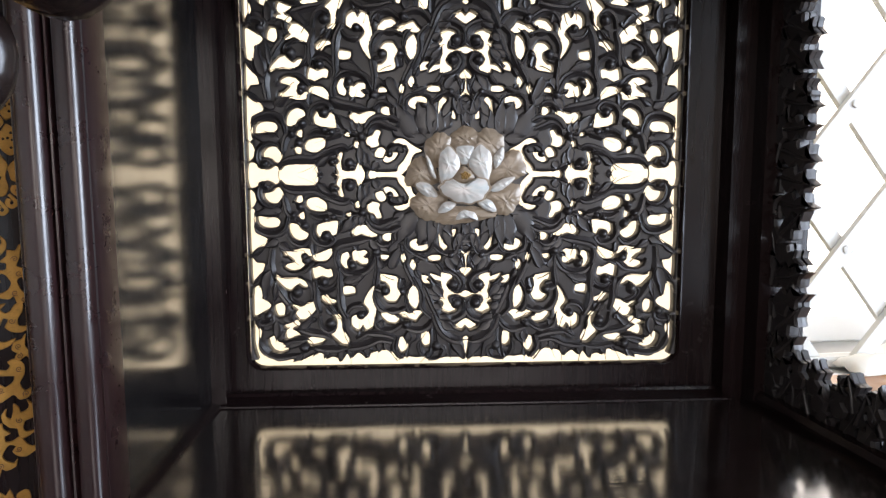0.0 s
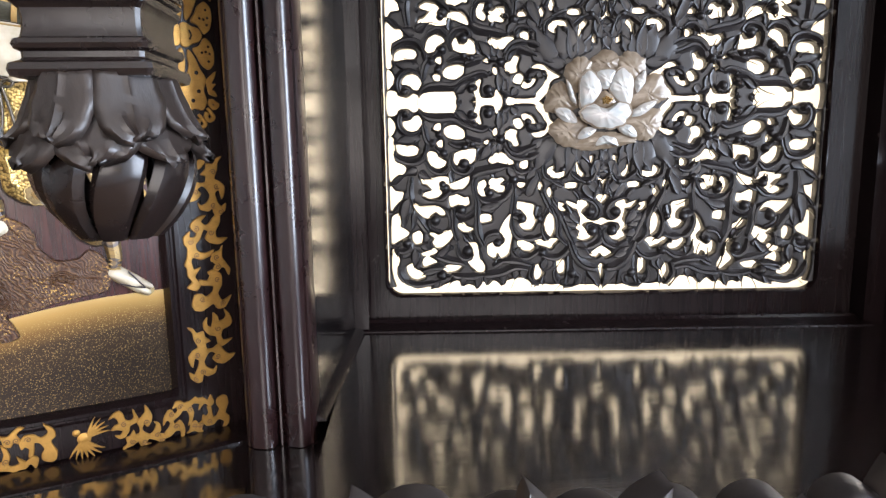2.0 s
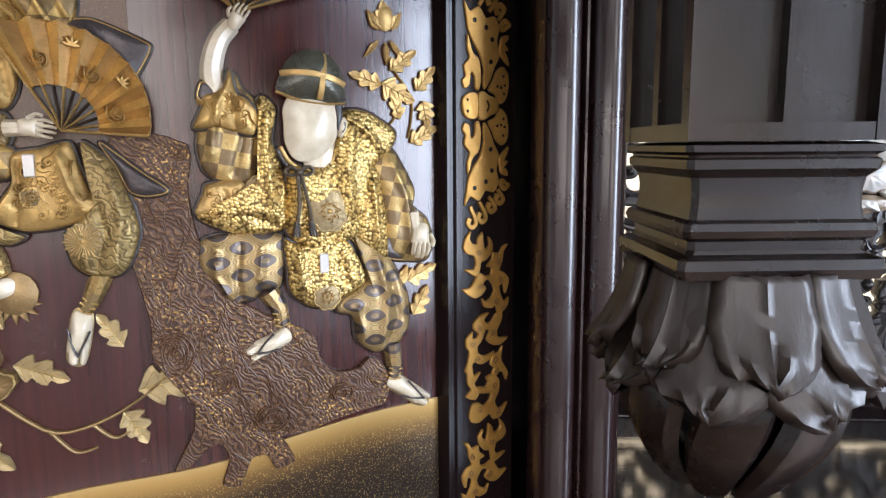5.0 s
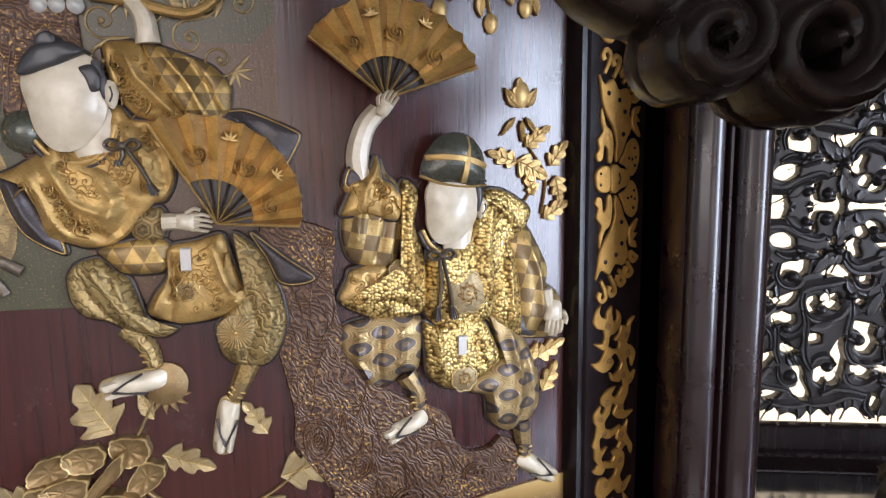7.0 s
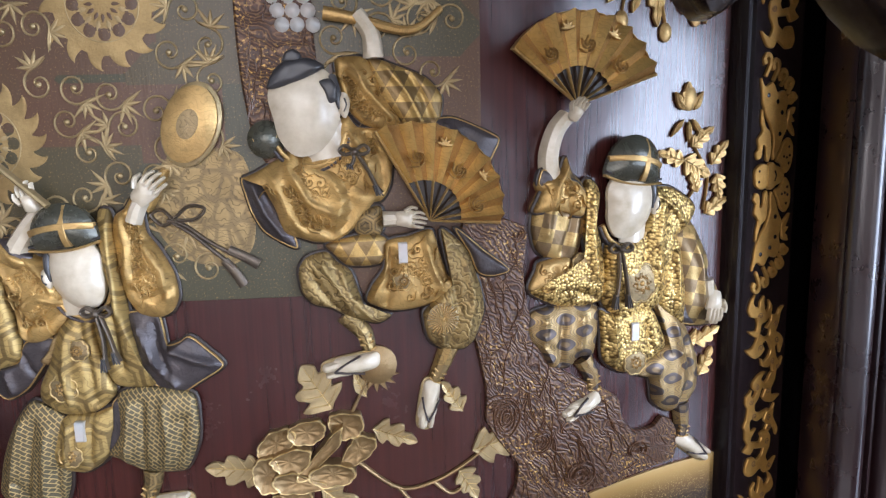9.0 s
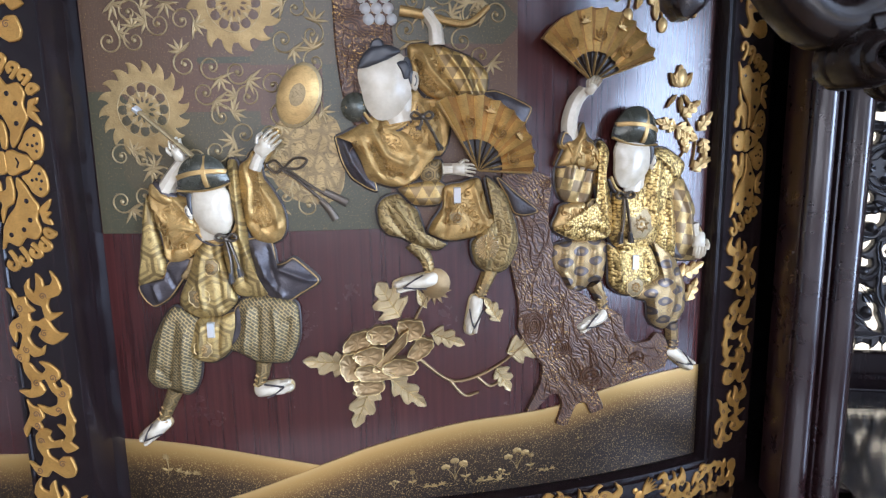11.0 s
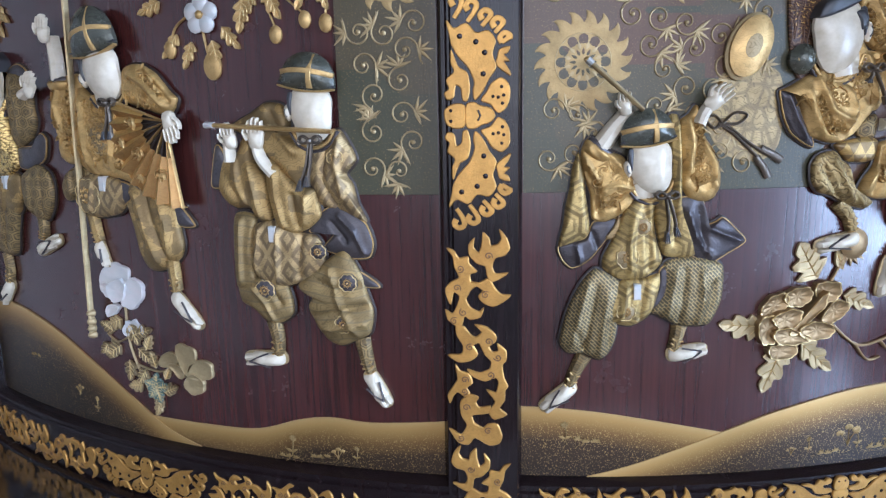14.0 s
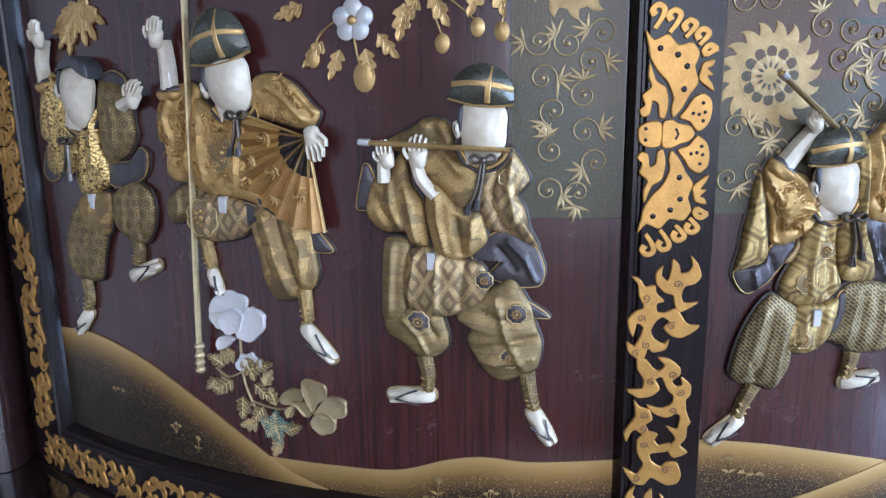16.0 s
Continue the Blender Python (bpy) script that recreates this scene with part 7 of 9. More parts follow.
f = Figure(RIGHT)
f.robe(GOLD_CHECK, [(279, 254), (287, 260), (293, 252), (298, 242), (297, 235), (304, 229), (307, 219), (304, 211), (294, 211), (285, 214), (283, 231), (281, 244)], [(1, [(286, 254), (292, 240), (294, 220)])])
f.robe(GOLD_CHECK, [(224, 289), (227, 283), (232, 278), (233, 268), (232, 257), (229, 248), (223, 246), (216, 248), (211, 252), (209, 260), (210, 269), (213, 275), (218, 284)], [(1, [(222, 284), (216, 271), (214, 258)]), (-1, [(227, 277), (226, 264), (222, 251)])])
f.robe(DIAMOND, [(210, 226), (224, 228), (239, 226), (240, 217), (238, 205), (231, 204), (226, 200), (217, 201), (213, 208), (208, 214), (207, 221)], [(1, [(214, 222), (213, 211), (217, 204)]), (-1, [(223, 223), (221, 210), (222, 202)]), (1, [(231, 222), (230, 209)])])
f.robe(DIAMOND, [(269, 225), (278, 222), (285, 214), (291, 203), (294, 195), (294, 182), (290, 176), (279, 172), (270, 178), (268, 189), (261, 192), (262, 197), (274, 205)], [(1, [(278, 215), (283, 196), (280, 176)]), (-1, [(285, 204), (288, 188), (284, 176)]), (1, [(269, 193), (272, 180)])])
f.robe(DARK_CLOTH, [(266, 227), (279, 230), (287, 221), (292, 212), (282, 214), (272, 219)], [])
f.robe(GOLD_DOTS, [(265, 274), (276, 275), (289, 267), (287, 260), (279, 253), (275, 249), (270, 257)], [(1, [(269, 271), (276, 266), (282, 258)])])
f.robe(GOLD_DOTS, [(273, 249), (280, 252), (284, 231), (284, 213), (275, 217), (270, 225)], [(1, [(277, 246), (279, 222)])])
f.robe(GOLD_DOTS, [(232, 278), (235, 280), (239, 275), (237, 264), (240, 254), (242, 240), (241, 229), (231, 227), (220, 228), (211, 232), (208, 235), (222, 235), (229, 238), (234, 245), (232, 259)], [(1, [(235, 274), (234, 259), (236, 240)]), (-1, [(229, 233), (236, 231)])])
f.robe(GOLD_DOTS, [(243, 253), (252, 252), (261, 259), (265, 273), (268, 275), (273, 271), (278, 251), (275, 237), (273, 226), (262, 220), (253, 218), (246, 222), (241, 229)], [(1, [(269, 268), (266, 252), (268, 233)]), (-1, [(261, 255), (261, 238), (260, 224)]), (1, [(245, 249), (244, 230)])])
f.robe(GOLD, [(212, 247), (225, 248), (227, 239), (224, 233), (214, 233), (207, 236), (210, 243)], [(-1, [(218, 244), (220, 238)])])
f.robe(GOLD_DOTS, [(240, 224), (246, 222), (265, 223), (274, 206), (269, 201), (257, 195), (249, 196), (242, 202), (241, 212)], [(1, [(245, 219), (246, 204)]), (-1, [(262, 217), (265, 204)])])
f.rod(DIAMOND, "diam", (233, 203), (237, 196), (238, 189))
f.rod(DIAMOND, "diam", (286, 175), (287, 165), (286, 159))
f.foot((240, 185), (225, 178))
f.foot((285, 158), (302, 146))
f.rod(IVORY, "arm", (217, 281), (216, 290), (219, 300), (224, 306))
f.hand(226, 308, 60, 5.8)
f.rod(IVORY, "wrist", (295, 233), (296, 227), (298, 224))
f.hand(298, 221, -95, 8.5)
f.head(252, 269, 11.6, 14, -3, -1)
f.cap((239, 282), (265, 278), 18.0)
f.bow((246, 251), (244, 226), (251, 226))
f.tag(255, 218)
f.medal(258, 235, 8.3)
f.medal(231, 245, 4.8)
f.medal(256, 200, 5.6)
f.robe(DARK_CLOTH, [(211.9, 284.5), (210.4, 279.4), (213.8, 276.7), (217.5, 280.6), (214.5, 284)], [])
f.robe(GOLD_FINE, [(222.3, 289.5), (219.4, 283), (213.8, 279.3), (210, 272.3), (208.5, 267.8), (218.4, 268), (229.7, 265.4), (231.3, 274), (227.7, 279), (224.2, 281)], [(1, [(221.5, 286), (217, 276), (216, 269)]), (-1, [(224, 280), (223, 268)])])
f.fan((226, 310), (199, 331), (262, 322))
f.make("inlaid_figure", RIGHT_DOOR, "inlaid gold and ivory dancer in a pebbled gold robe")

f = Figure(LEFT)
f.robe(DARK_CLOTH, [(-179, 263), (-176, 263), (-173, 255), (-176, 247), (-177, 243), (-183, 244)], [])
f.robe(BROWN_GOLD, [(-169, 273), (-158, 279), (-149, 284), (-141, 283), (-137, 276), (-137, 269), (-127, 263), (-127, 253), (-134, 244), (-141, 250), (-148, 257), (-156, 263), (-162, 269)], [(1, [(-155, 275), (-144, 273), (-135, 261)]), (-1, [(-146, 279), (-141, 271), (-133, 265)])])
f.robe(GOLD_PALE, [(-127, 263), (-120, 267), (-113, 271), (-109, 266), (-105, 257), (-110, 250), (-107, 245), (-105, 236), (-101, 227), (-112, 232), (-123, 235), (-128, 245), (-129, 255)], [(1, [(-112, 267), (-114, 255), (-111, 239)]), (-1, [(-119, 263), (-121, 247), (-115, 235)])])
f.robe(BROWN_GOLD, [(-174, 257), (-167, 259), (-162, 268), (-158, 266), (-156, 255), (-151, 247), (-150, 236), (-149, 226), (-156, 227), (-160, 233), (-168, 233), (-174, 236), (-178, 243)], [(1, [(-166, 257), (-165, 244), (-161, 235)]), (-1, [(-173, 250), (-167, 239)]), (1, [(-158, 253), (-156, 239), (-154, 228)])])
f.robe(DARK_CLOTH, [(-123, 232), (-115, 235), (-106, 230), (-101, 226), (-98, 217), (-100, 210), (-108, 209), (-116, 211), (-123, 214), (-116, 223), (-130, 222)], [(1, [(-114, 230), (-107, 223), (-102, 212)]), (-1, [(-118, 227), (-111, 218)])])
f.robe(DARK_CLOTH, [(-108, 204), (-98, 198), (-96, 195), (-105, 196)], [])
f.robe(BANDS, [(-169, 230), (-158, 229), (-159, 213), (-160, 196), (-165, 189), (-171, 193), (-171, 213)], [(1, [(-165, 227), (-167, 196)])])
f.robe(BANDS, [(-170, 193), (-158, 198), (-145, 197), (-141, 188), (-141, 180), (-147, 175), (-155, 175), (-162, 181), (-169, 185)], [(1, [(-161, 193), (-154, 185), (-150, 176)]), (-1, [(-152, 195), (-146, 185)])])
f.robe(BANDS, [(-136, 197), (-123, 207), (-112, 213), (-104, 201), (-102, 193), (-99, 183), (-101, 172), (-108, 168), (-116, 165), (-123, 168), (-129, 177), (-132, 184), (-130, 190), (-136, 193)], [(1, [(-119, 204), (-114, 185), (-106, 170)]), (-1, [(-126, 198), (-117, 195), (-105, 197)]), (-1, [(-128, 180), (-117, 183), (-102, 187)]), (1, [(-129, 174), (-117, 174), (-103, 177)])])
f.robe(GOLD_PALE, [(-158, 225), (-147, 227), (-136, 222), (-126, 220), (-122, 212), (-124, 203), (-134, 197), (-146, 194), (-156, 196), (-162, 204), (-160, 216)], [(1, [(-155, 224), (-158, 202)]), (1, [(-145, 225), (-146, 197)]), (-1, [(-133, 220), (-135, 200)])])
f.robe(BROWN_GOLD, [(-149, 257), (-143, 254), (-135, 245), (-126, 243), (-124, 237), (-123, 230), (-129, 224), (-137, 221), (-145, 223), (-148, 233), (-150, 244)], [(1, [(-145, 253), (-144, 239), (-141, 225)]), (-1, [(-136, 240), (-134, 225)]), (1, [(-129, 239), (-130, 227)])])
f.rod(OLIVE, "pants", (-153, 175), (-151, 166), (-151, 157))
f.rod(OLIVE, "pants", (-106, 169), (-104, 158), (-102, 151))
f.foot((-149, 155), (-169, 153))
f.foot((-103, 150), (-94, 135))
f.rod(IVORY, "wrist", (-168, 256), (-168, 261), (-168, 265))
f.hand(-166, 268, 100, 7.2)
f.rod(IVORY, "wrist", (-145, 250), (-151, 257), (-153, 264))
f.hand(-152, 269, 88, 8.4)
f.rod(GOLD, "rod", (-177, 274), (-144, 272), (-113, 270))
f.head(-124, 279, 10.4, 13, 0, 1)
f.cap((-138, 292), (-112, 289), 15.5)
f.bow((-124, 266), (-131, 243), (-127, 245))
f.tag(-147, 225)
f.medal(-124, 213, 3.9, DARK_CLOTH)
f.medal(-110, 198, 4.4, DARK_CLOTH)
f.medal(-113, 177, 4.4, DARK_CLOTH)
f.medal(-154, 192, 5.2, DARK_CLOTH)
f.medal(-114, 258, 3.9)
f.make("inlaid_figure", LEFT_DOOR, "inlaid bronze-gold and ivory flute player")

f = Figure(LEFT)
f.robe(OLIVE, [(-286, 248), (-274, 253), (-264, 251), (-266, 241), (-275, 235), (-287, 233), (-290, 240)], [(1, [(-279, 250), (-279, 237)])])
f.robe(GOLD_FINE, [(-277, 301), (-265, 302), (-261, 296), (-267, 281), (-269, 264), (-275, 254), (-286, 257), (-281, 273), (-289, 274), (-290, 285), (-287, 294)], [(1, [(-277, 297), (-282, 285), (-279, 276)]), (-1, [(-271, 296), (-272, 279), (-278, 257)])])
f.robe(DARK_CLOTH, [(-211, 240), (-204, 234), (-195, 223), (-203, 222), (-208, 225)], [])
f.robe(BROWN_GOLD, [(-237, 244), (-224, 245), (-209, 241), (-205, 232), (-204, 220), (-203, 212), (-206, 205), (-217, 198), (-227, 198), (-232, 207), (-235, 222), (-238, 234)], [(1, [(-229, 240), (-224, 222), (-218, 203)]), (1, [(-214, 238), (-210, 223), (-210, 207)]), (-1, [(-223, 240), (-218, 220), (-213, 202)]), (-1, [(-235, 237), (-228, 213)])])
f.robe(GOLD_FINE, [(-264, 296), (-257, 291), (-251, 287), (-241, 290), (-235, 288), (-233, 281), (-232, 266), (-232, 252), (-229, 244), (-243, 247), (-257, 247), (-266, 251), (-272, 257), (-273, 276), (-269, 290)], [(1, [(-240, 281), (-241, 264), (-243, 249)]), (1, [(-261, 287), (-261, 270), (-260, 254)]), (-1, [(-248, 281), (-251, 252)]), (-1, [(-234, 275), (-235, 255)])])
f.fan((-202, 276), (-232, 286), (-196, 233))
f.robe(GOLD_FINE, [(-230, 303), (-220, 305), (-210, 300), (-202, 291), (-198, 287), (-201, 281), (-209, 280), (-219, 283), (-229, 286), (-233, 292)], [(1, [(-224, 300), (-214, 294), (-205, 284)]), (-1, [(-217, 301), (-209, 294), (-202, 286)])])
f.robe(GOLD_PALE, [(-268, 247), (-253, 249), (-238, 244), (-237, 235), (-243, 228), (-257, 225), (-270, 227), (-273, 236)], [(1, [(-258, 245), (-262, 228)])])
f.robe(DARK_CLOTH, [(-249, 241), (-240, 245), (-233, 243), (-230, 239), (-243, 230), (-247, 232)], [])
f.robe(DARK_CLOTH, [(-231, 258), (-223, 252), (-218, 243), (-211, 239), (-223, 239), (-232, 245)], [])
f.rod(BROWN_GOLD, "pants", (-212, 204), (-211, 195), (-210, 187))
f.rod(BROWN_GOLD, "pants", (-267, 227), (-265, 218), (-263, 211))
f.foot((-212, 184), (-198, 169))
f.foot((-264, 210), (-259, 198))
f.rod(IVORY, "arm", (-279, 299), (-279, 311), (-280, 322))
f.hand(-280, 325, 80, 8.2)
f.hand(-199, 274, -75, 9.0)
f.head(-242, 301, 12.4, 14, 12, 1)
f.cap((-259, 310), (-229, 315), 22.1)
f.rod(DULL_GOLD, "staff", (-263, 344), (-274, 156))
f.bow((-237, 286), (-242, 268), (-237, 268))
f.tag(-250, 248)
f.medal(-248, 269, 9.6)
f.medal(-263, 237, 9.4)
f.make("inlaid_figure", LEFT_DOOR, "inlaid gold and ivory dancer holding a long staff")

f = Figure(LEFT)
f.robe(DARK_CLOTH, [(-331, 306), (-320, 310), (-312, 307), (-310, 302), (-322, 301)], [])
f.robe(DARK_CLOTH, [(-384, 271), (-375, 269), (-375, 254), (-386, 251), (-391, 257)], [])
f.robe(DARK_CLOTH, [(-329, 262), (-311, 264), (-304, 271), (-299, 267), (-303, 256), (-317, 250), (-329, 251)], [])
f.robe(OLIVE, [(-328, 305), (-315, 303), (-307, 294), (-307, 284), (-306, 277), (-312, 268), (-326, 263), (-331, 268), (-332, 280), (-332, 292)], [(1, [(-320, 300), (-316, 286), (-318, 270)]), (-1, [(-325, 295), (-323, 280)])])
f.robe(GOLD_DOTS, [(-368, 311), (-362, 305), (-359, 298), (-356, 289), (-351, 280), (-350, 271), (-357, 258), (-373, 254), (-382, 258), (-377, 271), (-385, 277), (-383, 293), (-377, 305)], [(1, [(-368, 302), (-367, 283), (-369, 261)]), (-1, [(-375, 296), (-374, 277)])])
f.robe(GOLD_DOTS, [(-350, 280), (-338, 282), (-331, 292), (-332, 274), (-328, 259), (-330, 251), (-344, 244), (-352, 245), (-355, 255), (-351, 268)], [(1, [(-334, 283), (-335, 262)]), (-1, [(-342, 277), (-344, 252)])])
f.robe(OLIVE, [(-363, 236), (-351, 243), (-336, 231), (-337, 221), (-341, 211), (-346, 197), (-361, 196), (-372, 201), (-373, 215)], [(1, [(-355, 235), (-363, 213), (-363, 198)]), (-1, [(-346, 230), (-352, 201)])])
f.robe(OLIVE, [(-325, 247), (-310, 253), (-300, 249), (-297, 241), (-299, 230), (-306, 221), (-317, 222), (-326, 228), (-328, 238)], [(1, [(-315, 247), (-317, 226)]), (-1, [(-305, 246), (-307, 225)])])
f.robe(BROWN_GOLD, [(-352, 244), (-330, 247), (-329, 235), (-334, 224), (-348, 222), (-358, 226), (-359, 236)], [(1, [(-341, 243), (-346, 224)])])
f.rod(OLIVE, "pants", (-361, 196), (-360, 185), (-362, 177))
f.rod(OLIVE, "pants", (-313, 222), (-313, 214), (-314, 209))
f.foot((-361, 176), (-374, 162))
f.foot((-320, 201), (-300, 210))
f.rod(IVORY, "arm", (-374, 306), (-375, 317), (-370, 329))
f.hand(-368, 330, 90, 8.4)
f.rod(IVORY, "wrist", (-310, 292), (-305, 294), (-301, 295))
f.hand(-298, 297, 60, 8.6)
f.head(-343, 298, 13.8, 16, -12, 1)
f.robe(HAIR, [(-354, 311), (-347, 316), (-337, 318), (-329, 313), (-328, 306), (-333, 309), (-338, 313), (-343, 314)])
f.bow((-352, 274), (-359, 253), (-353, 253))
f.tag(-340, 246)
f.make("inlaid_figure", LEFT_DOOR, "inlaid gold and ivory dancer with raised arms")



# ---------------------------------------------------------------- hills, tree, brocade
def hill(door, put, crest, floor_v, label, lift):
    """A lacquer hill: one thin sheet from a smooth crest down to the rail."""
    s = Solid(put)
    line = along(crest, 44)
    rows = []
    for k, f in enumerate((0, 0, 0.1, 0.25, 0.45, 0.7, 1.0)):
        rows.append([s.pt(u, v + (floor_v - v) * f, -0.4 if k == 0 else lift, (u * 0.001, (v - floor_v) * f * 0.028)) for u, v in line])
    s.rings(rows, HILL, closed=False)
    s.make("lacquer_hill", door, label)


hill(RIGHT_DOOR, RIGHT, [(-28, 127), (-7, 126), (18, 123), (50, 117), (82, 110), (120, 100)], 86, "gold lacquer hill fading into sprinkled ground", 0.5)
hill(RIGHT_DOOR, RIGHT, [(2, 86.6), (30, 94), (62, 105), (87, 114), (113, 122), (155, 130), (207, 133), (244, 140), (276, 144), (310, 145)], 86, "gold lacquer hill fading into sprinkled ground", 1.0)
hill(LEFT_DOOR, LEFT, [(-240, 110), (-201, 111), (-168, 113), (-143, 121), (-125, 124), (-103, 123), (-66, 126)], 95, "gold lacquer hill fading into sprinkled ground", 0.5)
hill(LEFT_DOOR, LEFT, [(-398, 160), (-370, 162), (-345, 159), (-316, 151), (-284, 136), (-252, 118), (-227, 104), (-200, 95.5)], 95, "gold lacquer hill fading into sprinkled ground", 1.0)


def patch(door, put, name, u0, u1, v0, v1, m, label, lift):
    s = Solid(put)
    s.box(u0, u1, v0, v1, -0.5, lift, m, 16, 1, 0.2)
    s.make(name, door, label)


patch(RIGHT_DOOR, RIGHT, "brocade_ground", -27.5, 188, 238.5, 428, BROCADE, "olive and brown lacquer brocade hanging", 0.45)
patch(LEFT_DOOR, LEFT, "brocade_ground", -113, -66.5, 240, 428, BROCADE, "olive and brown lacquer brocade hanging", 0.45)


def tree(door, put):
    rnd = random.Random(3)
    trunk = [(180, 268), (178, 240), (184, 215), (188, 195), (188, 183), (188, 180), (195, 169), (202, 159), (201, 149), (197, 141), (193, 133), (199, 134), (207, 141), (212, 141), (214, 134), (211, 124), (218, 122), (223, 133), (229, 134), (233, 127), (241, 129), (238, 137), (236, 141), (247, 141), (257, 144), (269, 146), (282, 148), (285, 158), (281, 167), (275, 170), (270, 166), (260, 166), (253, 174), (250, 184), (222, 200), (208, 225), (205, 245), (206, 262)]
    s = Solid(put)
    s.plate(trunk, BARK, 1.7, 0.9, len(trunk) * 3, 0.4, 0.30)
    # raised wandering lines of the bark, running down and out into the roots
    for i in range(520):
        u, v = rnd.uniform(176, 306), rnd.uniform(108, 268)
        if not inside(u, v, trunk):
            continue
        lean = -78 + max(0.0, min(1.0, (205 - v) / 50)) * max(0.0, min(1.0, (u - 195) / 60)) * 62 + rnd.uniform(-14, 14)
        line, a = [(u, v)], radians(lean)
        for k in range(rnd.randint(5, 12)):
            a += rnd.uniform(-0.3, 0.3)
            x, y = line[-1][0] + 1.7 * math.cos(a), line[-1][1] + 1.7 * math.sin(a)
            if not inside(x, y, trunk):
                break
            line.append((x, y))
        if len(line) > 3:
            s.strip(line, [rnd.uniform(0.28, 0.5)] * len(line), BARK_RIDGE, rnd.uniform(0.3, 0.5), 2.5, 0.3)
    # curls of the bark round knots and over the roots
    for cu, cv, far in ((202, 259, 5.0), (194, 184, 10.0), (232, 150, 8.0), (262, 156, 6.0), (212, 168, 7.0)):
        for q in np.arange(1.2, far, 1.25):
            a = rnd.uniform(0, 360)
            arc = [(cu + q * math.cos(radians(a + 14 * k)), cv + 0.85 * q * math.sin(radians(a + 14 * k))) for k in range(rnd.randint(11, 22))]
            arc = [p for p in arc if inside(*p, trunk)]
            if len(arc) > 4 and all(math.dist(p, q2) < 4 for p, q2 in zip(arc, arc[1:])):
                s.strip(arc, [0.6] * len(arc), BARK_RIDGE, 0.7, 2.5, 0.3)
    ku, kv = (197, 181)
    for q in (2, 3.6, 5.4, 7.4):
        ring = [(ku + q * (1 + 0.1 * math.sin(3 * t + q)) * 0.8 * math.cos(t), kv + q * 1.15 * math.sin(t)) for t in [math.tau * j / 20 for j in range(21)]]
        s.strip(ring, [0.8] * 21, BARK_RIDGE, 0.8, 2.5, 0.3)
    s.make("tree_trunk", door, "raised brown bark tree trunk with knot and roots", 30)
    s = Solid(put)
    s.plate([(98, 427), (96, 335), (101, 296), (112, 286), (126, 300), (124, 340), (122, 427)], BARK, 1.6, 0.7, 40, 0.9, 0.4)
    for i in range(60):
        u, v = rnd.uniform(99, 121), rnd.uniform(300, 420)
        s.strip([(u + 0.6 * math.sin(k), v - 2 * k) for k in range(6)], [0.6] * 6, BARK_RIDGE, 0.5, 2.2, 0.3)
    s.make("tree_trunk", door, "raised brown bark of a second trunk", 30)


tree(RIGHT_DOOR, RIGHT)


# ---------------------------------------------------------------- flowers and leaves
def petal(s, u, v, ang, length, width, m, base, rise=2.4, lobes=3):
    """A ruffled petal: narrow at its root, a rounded scalloped outer edge standing proud."""
    a, nt, ns = radians(ang), 7, 22
    turn = base * 7.3 + ang * 0.11
    at = lambda x, y, h: s.pt(u + x * math.cos(a) - y * math.sin(a), v + x * math.sin(a) + y * math.cos(a), h)
    rows = []
    for i in range(nt + 2):
        t, row = (0, 0.2, 0.4, 0.6, 0.78, 0.9, 0.955, 1.0, 1.0)[i], []
        for j in range(ns + 1):
            q = j / ns * 2 - 1
            reach = math.sqrt(max(0.0, 1 - (0.86 * q) ** 2)) * (0.88 + 0.10 * abs(math.cos(q * math.pi * lobes / 2)) + 0.08 * math.sin(q * 4.3 + turn))
            x = length * (0.42 * t + 0.58 * t * reach)
            y = width * 0.5 * q * math.sin(min(1.0, 0.12 + t * 1.05) * math.pi / 2)
            h = base + rise * t ** 1.6 - 0.12 * rise * q * q + 0.16 * rise * t * t * math.cos(q * math.pi * lobes) + (0.08 * math.cos(q * 24) + 0.20 * rise * math.sin(q * 5.2 + turn)) * t * t
            row.append(at(x, y, max(h, 0.3) if i <= nt else 0.0))
        rows.append(row)
    s.rings(rows[:6], m, closed=False)
    s.rings(rows[5:8], VEIN if m is PEONY_GOLD else m, closed=False)
    s.rings(rows[7:], m, closed=False)


